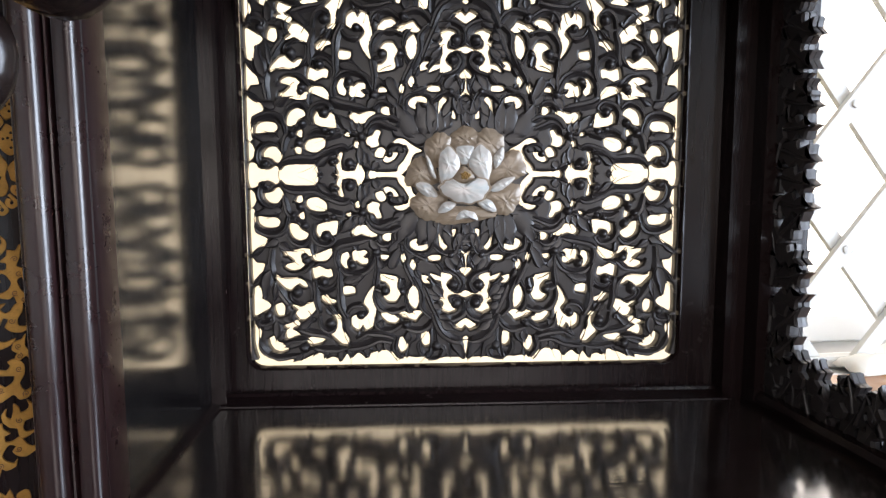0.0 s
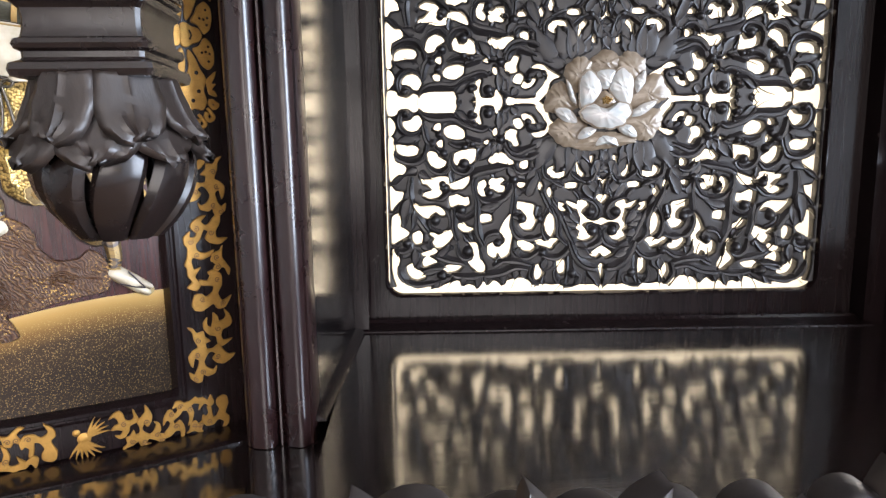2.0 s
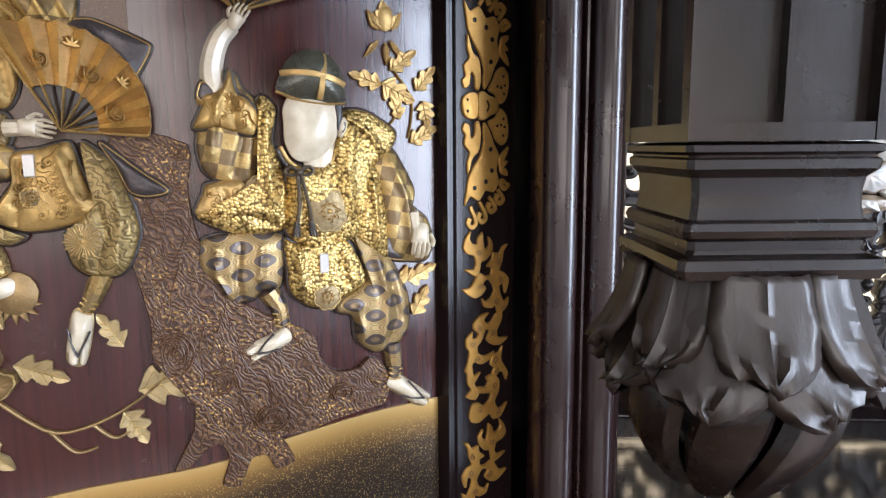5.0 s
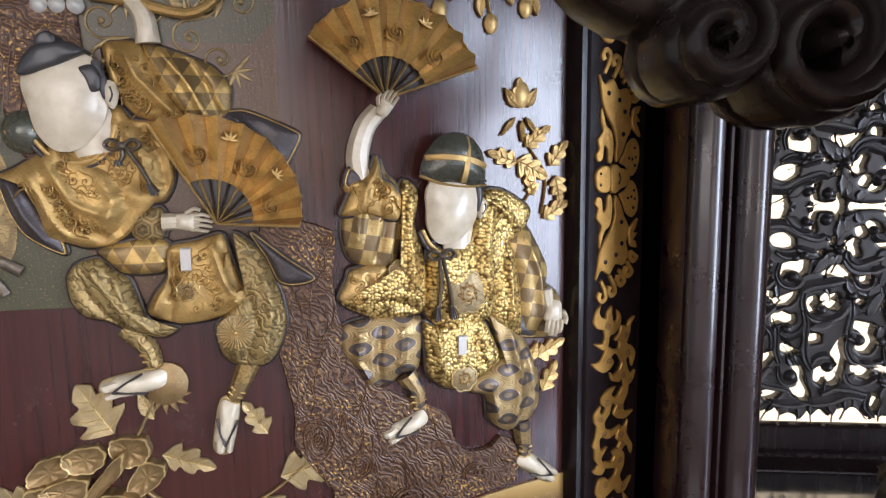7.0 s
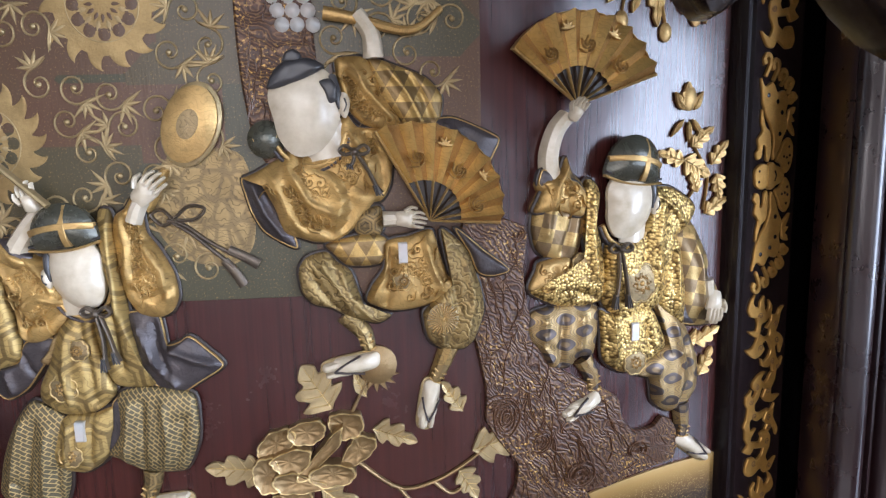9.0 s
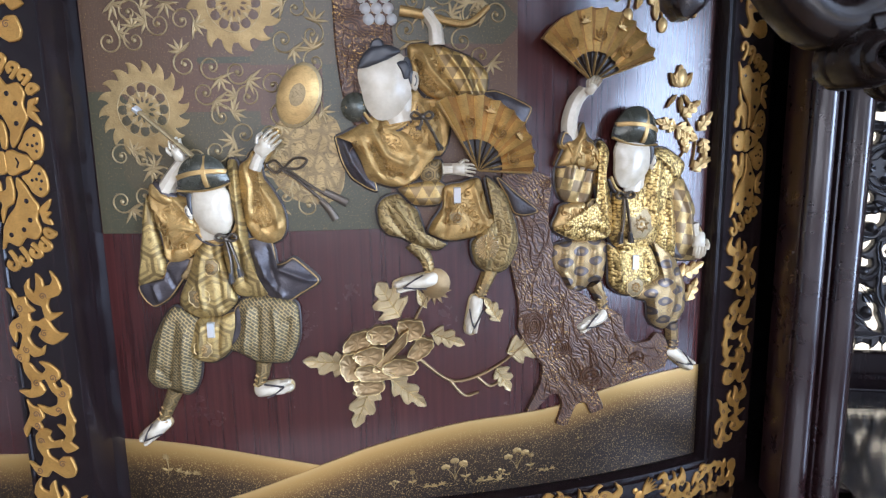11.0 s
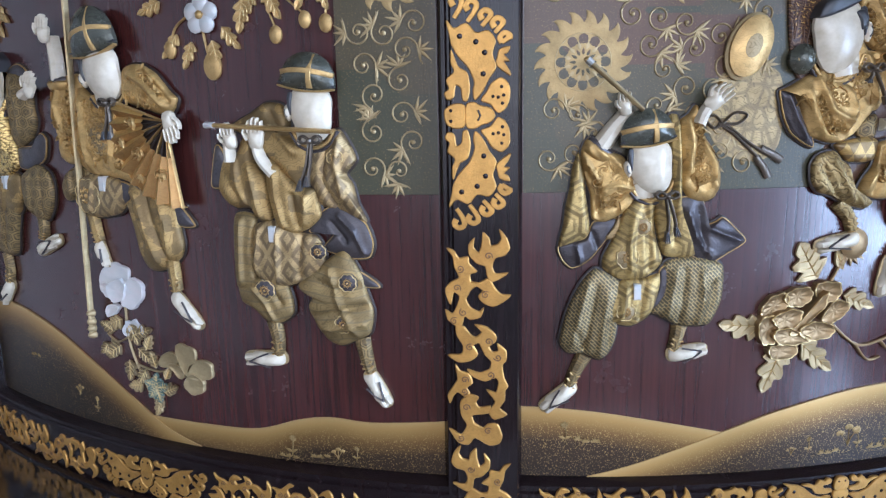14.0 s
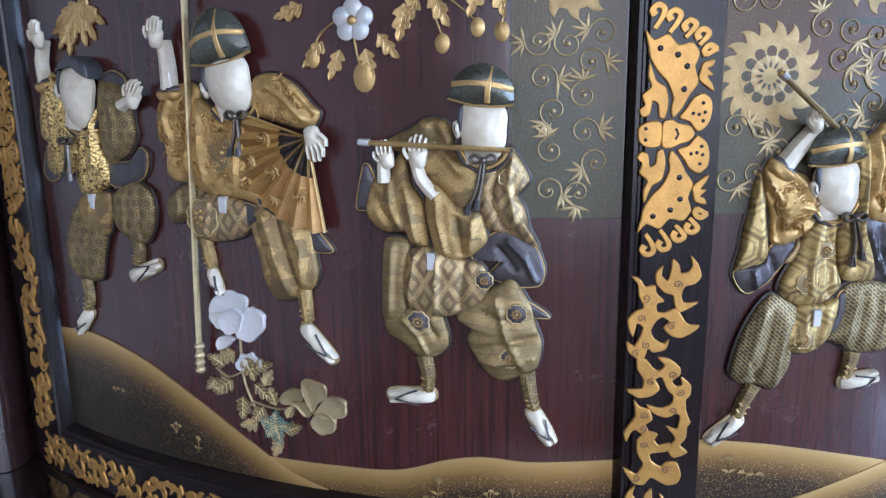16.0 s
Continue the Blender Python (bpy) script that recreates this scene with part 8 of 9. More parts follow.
def spray_leaf(s, u, v, ang, length, w, m=DULL_GOLD, base=0.9):
    """A lobed leaf, hollowed along its midrib, with raised veins."""
    a = radians(ang)
    g = lambda x, y: (u + x * length * math.cos(a) - y * w * math.sin(a), v + x * length * math.sin(a) + y * w * math.cos(a))
    side = ((0.05, 0.14), (0.16, 0.40), (0.27, 0.50), (0.33, 0.28), (0.50, 0.44), (0.62, 0.42), (0.66, 0.20), (0.82, 0.22)) if w > 6 else ((0.1, 0.2), (0.3, 0.42), (0.6, 0.34), (0.8, 0.16))
    k = random.uniform(0.8, 1.2)
    bent = random.uniform(-0.14, 0.14)
    pts = [g(0, 0)] + [g(x, y * k + bent * x) for x, y in side] + [g(1.0, bent)] + [g(x + 0.03, -y / k + bent * x) for x, y in reversed(side)]
    n = len(pts) * 3
    line = smooth(pts, n, 0.34)
    spine = lambda t: g(0.04 + 0.88 * t, bent * t)
    rows = []
    for r, h in ((1.0, -0.4), (1.0, 0.55), (0.93, 0.9), (0.55, 0.75), (0.06, 0.35)):
        row = []
        for x, y in line:
            t = max(0.0, min(1.0, ((x - u) * math.cos(a) + (y - v) * math.sin(a)) / length))
            cx, cy = spine(t)
            row.append(s.pt(cx + (x - cx) * r, cy + (y - cy) * r, base + h))
        rows.append(row)
    s.rings(rows, m, cap=True)
    s.limb([g(0, 0), spine(0.5), spine(1.0)], 0.55, 0.25, VEIN, 0.45, base + 0.45, 6)
    for x, y in ((0.10, 0.36), (0.30, 0.36), (0.48, 0.30), (0.64, 0.2)):
        for q in (-1, 1):
            s.limb([g(x, bent * x), g(x + 0.08, q * y * 0.5 + bent * x), g(x + 0.17, q * y + bent * x)], 0.34, 0.2, VEIN, 0.35, base + 0.68, 4)


def ruffled_petal(s, pts, m, lip, base, height, waves, heart=None):
    """A flat petal with a scalloped outline, hollow in the middle, and a raised lip of another tone."""
    n = 60
    line = smooth(pts, n, 0.46)
    cu, cv = sum(p[0] for p in line) / n, sum(p[1] for p in line) / n
    line = [(cu + (x - cu) * (1 + 0.11 * abs(math.sin(i * math.pi * waves / n))), cv + (y - cv) * (1 + 0.11 * abs(math.sin(i * math.pi * waves / n)))) for i, (x, y) in enumerate(line)]
    out = ((cu - heart[0]) / 14, (cv - heart[1]) / 14) if heart else (0, 0)
    tilt = lambda x, y, r, h: 0.07 * r * ((x - cu) * out[0] + (y - cv) * out[1]) if h > 0 else 0.0
    rows = []
    for r, h in ((1.0, -base), (1.0, height * 0.75), (0.97, height), (0.90, height * 0.92), (0.74, height * 0.52), (0.45, height * 0.36), (0.05, height * 0.34)):
        rows.append([s.pt(cu + (x - cu) * r, cv + (y - cv) * r, base + h + tilt(x, y, r, h) + (0.13 * height * r * -math.cos(i * math.pi * 2 * waves / n) if 0.4 < r < 0.95 else 0)) for i, (x, y) in enumerate(line)])
    s.rings(rows[:2], m)
    s.rings(rows[1:4], lip)
    s.rings(rows[3:], m, cap=True)


def gold_peony():
    s = Solid(RIGHT)
    # broad ruffled petals, each lying over the last, with bright curled lips
    for i, pts in enumerate((
            [(93.7, 176.5), (98.1, 183.3), (105.9, 185.2), (108.6, 180.4), (103.3, 174.4), (97.0, 173.2)],
            [(106.0, 183.7), (110.5, 187.3), (118.6, 187.7), (120.6, 182.9), (116.0, 178.4), (108.7, 178.8)],
            [(122.6, 188.2), (126.6, 190.3), (135.0, 189.1), (135.2, 182.0), (129.1, 179.2), (124.0, 181.1)],
            [(130.9, 177.6), (134.8, 180.5), (140.6, 178.5), (139.6, 173.8), (133.3, 168.7), (126.6, 168.3)],
            [(98.8, 157.3), (102.7, 158.6), (113.2, 158.8), (112.8, 152.4), (103.9, 151.3), (99.8, 152.4)],
            [(91.8, 167.9), (93.9, 173.3), (100.2, 173.8), (102.2, 166.6), (101.0, 160.3), (94.6, 160.3)],
            [(99.4, 173.8), (108.0, 177.3), (114.6, 175.4), (111.8, 168.4), (103.8, 167.3), (100.1, 170.7)],
            [(108.7, 165.4), (114.8, 172.2), (122.3, 181.2), (127.0, 184.9), (125.9, 177.9), (118.2, 170.4), (113.7, 164.4)],
            [(99.9, 165.9), (107.0, 167.9), (113.6, 165.2), (120.5, 161.5), (112.4, 159.3), (102.6, 160.2)],
            [(113.6, 166.0), (119.8, 170.3), (126.5, 169.9), (131.7, 167.2), (129.6, 162.5), (118.8, 161.2)],
    )):
        ruffled_petal(s, pts, PEONY_GOLD, VEIN, 0.7 + 0.42 * i, 2.3, 8, (114, 168))
    s.make("peony_flower", RIGHT_DOOR, "raised brown-gold peony bloom with ruffled petals", 50)
    s = Solid(RIGHT)
    for u, v, a, l, w in ((96, 168, 172, 24, 14), (108, 156, 250, 26, 16), (118, 158, 320, 25, 13), (140, 182, 340, 20, 11), (182, 168, 10, 27, 17), (176, 160, 300, 16, 11), (178, 186, 120, 16, 9), (124, 192, 125, 22, 20), (138, 196, 110, 12, 6)):
        spray_leaf(s, u, v, a, l, w, DULL_GOLD)
    for pts in ([(134, 168), (150, 155), (165, 156), (180, 163), (192, 172)], [(150, 155), (158, 146), (166, 147)], [(128, 182), (134, 194), (140, 206)], [(165, 156), (172, 150), (178, 152)]):
        s.limb(pts, 1.9, 1.1, PEONY_GOLD, 1.2, 0.8, 14)
    for i in range(6):
        a = radians(200 + i * 28)
        s.leaf(143, 206, 200 + i * 28, 9, 3.0, PEONY_GOLD, 0.8, 0.8, 0.3, 20)
    s.disc(143, 209, 8, PEONY_GOLD, 2.6, 1.0)
    s.make("peony_stem", RIGHT_DOOR, "gold leaves, stem and bud below the peony")


gold_peony()


def sprig(door, put, label, leaves, stems, buds):
    s = Solid(put)
    for u, v, a, l, w in leaves:
        spray_leaf(s, u, v, a, l, w, GOLD, 0.8)
    for pts in stems:
        s.limb(list(pts), 1.1, 0.8, GOLD, 1.0, 0.6, 12)
    for u, v, r in buds:
        s.disc(u, v, r, GOLD, 1.6, 0.8, 14, r * 1.35)
    tagged(s.make("blossom_sprig", door, label), kind="stuff")


sprig(RIGHT_DOOR, RIGHT, "gold bud and leaf sprig", [(286, 308, 90, 12, 8), (283, 308, 120, 9, 5), (289, 308, 60, 9, 5), (283, 304, 230, 10, 3), (288, 304, 310, 10, 3), (286, 303, 270, 9, 3), (284, 286, 160, 15, 8), (284, 287, 330, 17, 11), (288, 292, 40, 15, 8), (300, 284, 50, 14, 8), (303, 280, 280, 12, 9), (292, 272, 110, 13, 7), (297, 262, 30, 15, 8), (294, 202, 20, 16, 9), (297, 186, 60, 15, 9), (290, 200, 60, 10, 6)],
      [[(286, 302), (290, 292), (298, 280), (296, 264)], [(292, 275), (286, 268)]], [(286, 313, 4)])
sprig(RIGHT_DOOR, RIGHT, "gold blossom spray hanging from above", [(262, 366, 250, 20, 8), (268, 366, 270, 24, 9), (274, 366, 290, 20, 8), (282, 366, 300, 22, 9), (256, 366, 230, 20, 8), (290, 362, 280, 18, 8)],
      [[(256, 370), (252, 356), (250, 346)], [(266, 370), (270, 352), (272, 342)], [(280, 372), (286, 356), (288, 350)]], [(250, 344, 3), (272, 340, 3), (288, 347, 3)])


def left_plants():
    s = Solid(LEFT)
    rnd = random.Random(21)
    for i, pts in enumerate((
            [(-268.6, 185.9), (-263.3, 195.4), (-254.0, 198.6), (-245.8, 195.2), (-246.0, 188.0), (-253.8, 183.2), (-264.1, 180.5)],
            [(-267.7, 185.1), (-261.4, 186.6), (-259.2, 179.4), (-264.3, 178.9)],
            [(-247.6, 187.1), (-241.5, 191.1), (-235.5, 186.6), (-237.0, 180.0), (-243.2, 174.2), (-250.8, 175.0), (-251.1, 181.9)],
            [(-264.1, 172.2), (-259.8, 174.7), (-254.5, 173.6), (-259.0, 168.8), (-264.1, 167.4)],
            [(-261.7, 184.1), (-253.1, 189.8), (-247.6, 187.1), (-250.4, 178.7), (-258.5, 177.0)],
    )):
        ruffled_petal(s, pts, MILKY, MILKY, 0.5 + 0.35 * i, 1.3, 6)
    s.make("shell_flower", LEFT_DOOR, "white mother-of-pearl blossom", 50)
    s = Solid(LEFT)
    for i, pts in enumerate((
            [(-216.9, 153.1), (-212.3, 156.0), (-204.8, 153.6), (-203.5, 148.1), (-208.0, 144.3), (-211.0, 139.0), (-214.2, 143.6)],
            [(-229.4, 143.2), (-224.3, 149.7), (-217.2, 149.8), (-216.7, 144.9), (-224.1, 141.5)],
            [(-222.2, 143.4), (-215.0, 143.5), (-211.9, 138.9), (-214.8, 136.1), (-218.9, 139.7)],
            [(-208.3, 141.0), (-200.9, 148.4), (-193.6, 146.0), (-194.0, 139.5), (-200.0, 137.2), (-208.5, 137.7)],
            [(-211.3, 135.7), (-204.9, 139.8), (-199.3, 135.6), (-200.4, 130.5), (-205.7, 128.2), (-210.8, 130.8)],
    )):
        ruffled_petal(s, pts, DULL_GOLD, DULL_GOLD, 0.4 + 0.25 * i, 1.0, 5)
    s.make("gold_flower", LEFT_DOOR, "pale gold blossom with notched petals", 50)
    s = Solid(LEFT)
    for u, v, a, ln, w in ((-255, 166, 200, 13, 9), (-250, 164, 300, 14, 10), (-246, 158, 20, 14, 9), (-262, 158, 160, 12, 8), (-258, 150, 215, 15, 11), (-244, 150, 320, 13, 9), (-268, 150, 230, 10, 7), (-238, 150, 60, 10, 7), (-252, 142, 260, 13, 10), (-240, 138, 230, 12, 9), (-232, 140, 110, 10, 7), (-236, 128, 300, 13, 9), (-228, 126, 20, 11, 8), (-244, 128, 190, 11, 8), (-226, 134, 60, 9, 6), (-232, 120, 250, 10, 7), (-264, 142, 150, 9, 6)):
        spray_leaf(s, u, v, a, ln, w, rnd.choice((DULL_GOLD, TARNISHED, TARNISHED)), 0.5)
    for k in range(4):
        petal(s, -246, 158, 40 + k * 40, 9, 7, MILKY, 0.6 + 0.1 * k, 0.8, 2)
    for k in range(5):
        spray_leaf(s, -233, 128, 20 + k * 68, 9, 8, GREEN_SHELL, 0.6 + 0.05 * k)
    for pts in ([(-251, 174), (-250, 150), (-238, 122)], [(-246, 140), (-230, 138), (-220, 143)], [(-251, 156), (-260, 152), (-268, 156)]):
        s.limb(pts, 1.2, 0.8, DULL_GOLD, 0.9, 0.5, 12)
    s.make("flower_stem", LEFT_DOOR, "dull gold leaves and stems below the blossoms")
    sprig(LEFT_DOOR, LEFT, "gold cherry spray hanging from above",
          [(u, v, a, l, w) for u, v, a, l, w in ((-196, 318, 230, 15, 7), (-188, 314, 250, 14, 7), (-176, 314, 280, 14, 8), (-170, 320, 310, 14, 7), (-205, 334, 200, 15, 8), (-192, 338, 120, 14, 8), (-165, 336, 60, 14, 8), (-158, 332, 260, 16, 9), (-152, 334, 230, 14, 8), (-146, 336, 300, 16, 8), (-125, 340, 250, 16, 8), (-120, 338, 290, 14, 7))],
          [[(-150, 340), (-145, 326), (-142, 318)], [(-150, 342), (-135, 330), (-128, 324)], [(-118, 350), (-116, 332), (-117, 322)], [(-182, 330), (-196, 322), (-200, 314)], [(-182, 326), (-180, 312), (-178, 304)]],
          [(-142, 315, 3.2), (-127, 321, 3.0), (-117, 319, 3.2), (-201, 311, 3.4), (-177, 302, 5)])
    s = Solid(LEFT)
    for i in range(5):
        a = math.tau * i / 5 + 0.3
        s.disc(-181 + 5 * math.cos(a), 326 + 5 * math.sin(a), 4.4, PEARL, 1.6, 1.4 + 0.1 * i, 14)
    s.disc(-181, 326, 2, GOLD, 1.5, 3.0)
    s.make("shell_cherry_blossom", LEFT_DOOR, "pale blue mother-of-pearl cherry blossom")
    sprig(LEFT_DOOR, LEFT, "brown-gold leaf spray hanging from above", [(-340, 345, a, 22, 9) for a in (200, 225, 250, 275, 300, 330)] + [(-350, 335, a, 16, 7) for a in (190, 230, 260)], [[(-330, 370), (-340, 345)]], [])


left_plants()


def ground_plants(door, put, label, spots):
    s = Solid(put)
    for i, (u, v, k) in enumerate(spots):
        if i % 3 == 0:
            # a daisy on a thin stem, its disc and rays outlined, with a pair of leaves
            x, y = u + k * random.uniform(-0.1, 0.1), v + k * 0.85
            s.limb([(u, v), (u + k * 0.05, (v + y) / 2), (x, y)], 0.35, 0.25, HERB, 0.25, 1.1, 6)
            s.disc(x, y, k * 0.06, HERB, 0.4, 1.1, 8, None, 2)
            for a in range(0, 360, 40):
                s.leaf(x + k * 0.07 * math.cos(radians(a)), y + k * 0.05 * math.sin(radians(a)), a, k * 0.13, k * 0.06, HERB, 0.25, 1.1, 0.2, 0, 4, 0)
            for a in (25, 155):
                s.leaf(u, v + k * 0.2, a, k * 0.32, k * 0.13, HERB, 0.3, 1.1, 0.2, 0, 6, 0.2)
        elif i % 3 == 1:
            # low star-shaped tufts
            for q in (-0.4, 0.0, 0.45):
                x, y = u + q * k, v + random.uniform(-0.08, 0.08) * k
                for a in (10, 50, 90, 130, 170):
                    s.leaf(x, y, a + random.uniform(-8, 8), k * 0.24, k * 0.09, HERB, 0.3, 1.1, 0.2, random.uniform(-20, 20), 5, 0.1)
        else:
            # rounded flower heads, one above another, on a bunch of stalks
            for q, e in ((-0.28, 0.42), (0.0, 0.60), (0.27, 0.50)):
                s.limb([(u, v), (u + q * k * 0.3, v + e * k * 0.5), (u + q * k, v + e * k)], 0.35, 0.3, HERB, 0.25, 1.1, 6)
                for d in (-0.07, 0.0, 0.07):
                    s.disc(u + (q + d) * k, v + (e + 0.05 - abs(d) * 0.4) * k, k * 0.075, HERB, 0.35, 1.1, 10, None, 2)
        # sprinkled specks of ground
        for _ in range(16):
            x = u + random.uniform(-k, k)
            s.leaf(x, v - random.uniform(0, 3), random.uniform(-20, 30), k * 0.07, k * 0.03, HERB, 0.15, 1.1, 0.2, 0, 3, 0.1)
    tagged(s.make("grass_tuft", door, label), kind="stuff")


ground_plants(LEFT_DOOR, LEFT, "gold painted grass tufts on the hill", [(-148, 100, 12), (-132, 101, 9), (-122, 101, 9), (-112, 101, 8), (-150, 99, 9), (-300, 112, 10), (-285, 104, 10), (-345, 130, 9)])
ground_plants(RIGHT_DOOR, RIGHT, "gold painted grass tufts on the hill", [(128, 96, 9), (140, 95, 10), (152, 97, 18), (158, 96, 11), (172, 95, 12), (188, 99, 18), (196, 98, 10), (206, 96, 8), (118, 95, 7), (-5, 107, 12), (6, 108, 11), (178, 95, 8)])


def karakusa(door, put, label, u0, u1, v0, v1, seed, avoid=()):
    """Gold scrolling tendrils with bamboo-like leaf stars on the brocade."""
    rnd = random.Random(seed)
    s = Solid(put)
    spots = []
    for _ in range(1500):
        u, v = rnd.uniform(u0 + 8, u1 - 8), rnd.uniform(v0 + 9, v1 - 8)
        if all((u - a) ** 2 + (v - b) ** 2 > 11.6 ** 2 for a, b in spots) and all((u - a) ** 2 + (v - b) ** 2 > r * r for a, b, r in avoid):
            spots.append((u, v))
    for i, (u, v) in enumerate(spots):
        a0, d = rnd.uniform(0, 360), rnd.choice((-1, 1))
        s.scroll(u, v, 6.0, a0, d * 1.25, 0.95, DULL_GOLD, 0.6, 0.5, 0.2, 0.18, 6, 24)
        e = radians(a0)
        x, y = u + 6.4 * math.cos(e), v + 6.4 * math.sin(e)
        for k in range(5):
            a = a0 + (k - 2) * 38 + rnd.uniform(-8, 8)
            s.leaf(x, y, a, rnd.uniform(5.5, 8.5), 1.6, DULL_GOLD, 0.5, 0.5, 0.2, 0, 5, 0.1)
    tagged(s.make("gold_tendril", door, label), kind="stuff")


karakusa(RIGHT_DOOR, RIGHT, "fine gold scrolling tendrils with leaf stars", -26, 96, 240, 426, 4, ((2, 303, 27), (50, 346, 26), (84, 280, 20)))
karakusa(RIGHT_DOOR, RIGHT, "fine gold scrolling tendrils with leaf stars", 122, 186, 280, 426, 6, ((150, 310, 22),))
karakusa(LEFT_DOOR, LEFT, "fine gold scrolling tendrils with leaf stars", -111, -67, 242, 426, 9, ((-88, 338, 20),))


def roundel(door, put, name, u, v, r, teeth, label):
    """A flat faded disc with a toothed rim of flames and a ring of dark petals round its heart."""
    s = Solid(put)
    at = lambda q, a: (u + r * q * math.cos(radians(a)), v + r * q * math.sin(radians(a)))
    for i in range(teeth):
        a = 360 * i / teeth
        s.flame(*at(0.78, a), a - 8, r * 0.44, r * 0.30, FADED_DISC, 0.22, 0.5, 0.2, 62, 8)
    s.blob([at(0.90, 22.5 * i) for i in range(16)], FADED_DISC, 0.25, 0.55, 48, 4, 0, 1, 0, 0, 8, 0.7)
    for i in range(12):
        s.disc(*at(0.53, 30 * i), r * 0.115, BROCADE, 0.12, 0.78, 12, None, 2)
        s.disc(*at(0.44, 30 * i + 15), r * 0.05, BROCADE, 0.12, 0.78, 8, None, 2)
        s.leaf(*at(0.17, 30 * i), 30 * i, r * 0.16, r * 0.07, BROCADE, 0.12, 0.80, 0.1, 0, 5, 0)
        s.leaf(*at(0.30, 30 * i + 15), 30 * i + 15, r * 0.20, r * 0.09, DULL_GOLD, 0.14, 0.80, 0.1, 0, 5, 0)
    s.strip([at(0.66, 360 * i / 40) for i in range(41)], [0.5] * 41, DULL_GOLD, 0.2, 0.72)
    s.make(name, door, label)


roundel(RIGHT_DOOR, RIGHT, "gold_roundel", 0.5, 299.6, 20, 18, "flat gold sun-wheel roundel")
roundel(RIGHT_DOOR, RIGHT, "gold_roundel", 49, 348, 20, 14, "flat gold scalloped roundel")
roundel(LEFT_DOOR, LEFT, "gold_roundel", -88, 342, 17, 12, "flat gold scalloped roundel")


def drum_cloth():
    s = Solid(RIGHT)
    s.blob([(66, 292), (80, 296), (96, 292), (98, 262), (88, 252), (70, 256), (60, 272)], FADED, 0.4, 0.5, 36, 4, 0, 1, 0, 0, 6)
    s.make("drum_cloth", RIGHT_DOOR, "mottled gold cloth behind the drum")
    s = Solid(RIGHT)
    for pts, w in (([(66, 270), (72, 268), (80, 262), (88, 257), (94, 254)], 1.4), ([(66, 270), (74, 265), (82, 258), (90, 251)], 1.4), ([(68, 270), (64, 274), (60, 272), (64, 268), (68, 270)], 1.2), ([(68, 270), (74, 275), (80, 274), (76, 270), (68, 270)], 1.2), ([(88, 258), (94, 255), (99, 252)], 3.6), ([(86, 254), (90, 249), (93, 244)], 3.4)):
        s.limb(pts, w, w * 1.2, PEWTER, 1.3, 1.2, 14)
    s.make("drum_cord", RIGHT_DOOR, "dark silver cord tied in a bow with tassels")
    s = Solid(RIGHT)
    for i in range(9):
        s.disc(110 + (i % 3) * 5.5 + (i // 3) * 1.5, 350 - (i // 3) * 5, 2.9, PEARL, 2.4, 1.5, 12)
    s.limb([(128, 344), (140, 342), (160, 338), (172, 346)], 5, 2.5, GOLD, 2.2, 3.0, 14)
    s.limb([(146, 328), (145, 337), (140, 344)], 8, 6, IVORY, 4.0, 2.0, 12)
    s.make("rattle", RIGHT_DOOR, "gold handled rattle with a string of shell beads")


drum_cloth()


# ---------------------------------------------------------------- raised gold of the borders
# outlines of the cloud-like flames, drawn on a strip 216 wide whose middle is at 150
CLOUDS = (
    "165,768 185,790 190,815 213,810 225,790 218,758 240,785 252,825 235,850 205,860 195,890 205,915 247,912 225,930 195,945 178,925 172,890 145,880 120,850 117,815 137,788 133,822 152,840 162,805",
    "45,825 70,835 85,860 115,855 120,882 145,908 122,918 125,945 152,948 182,932 205,970 225,990 256,992 235,1015 200,1035 168,1025 148,1000 163,978 143,962 125,975 108,1010 122,1040 150,1055 166,1040 155,1075 120,1085 102,1072 92,1106 70,1108 45,1085 38,1050 60,1065 75,1040 86,1000 66,985 56,1030 42,1000 40,970 60,945 85,930 70,892 65,855",
    "72,1108 100,1112 120,1140 140,1150 158,1130 135,1103 172,1110 205,1140 205,1165 182,1185 195,1205 214,1200 210,1173 240,1200 240,1235 227,1255 232,1300 246,1335 236,1352 235,1390 217,1420 242,1445 200,1465 180,1435 203,1395 173,1350 205,1360 214,1320 204,1302 170,1317 130,1302 108,1273 150,1285 184,1270 189,1240 168,1215 150,1172 130,1182 145,1215 120,1240 80,1247 43,1220 90,1215 95,1182 75,1147",
    "68,1256 85,1280 115,1290 126,1325 106,1345 116,1365 100,1380 75,1362 60,1377 48,1407 40,1375 60,1340 75,1310",
    "115,1370 146,1380 136,1400 150,1420 186,1412 180,1440 152,1446 124,1452 130,1480 160,1500 178,1484 210,1484 226,1530 215,1560 180,1568 132,1540 110,1568 75,1562 43,1508 85,1530 105,1490 85,1450 84,1400")
EYES = ((183, 852), (90, 898), (78, 968), (97, 1058), (66, 1090), (172, 992), (118, 1188), (182, 1165), (212, 1225), (188, 1292), (100, 1312), (98, 1358), (104, 1420), (178, 1510), (84, 1542))


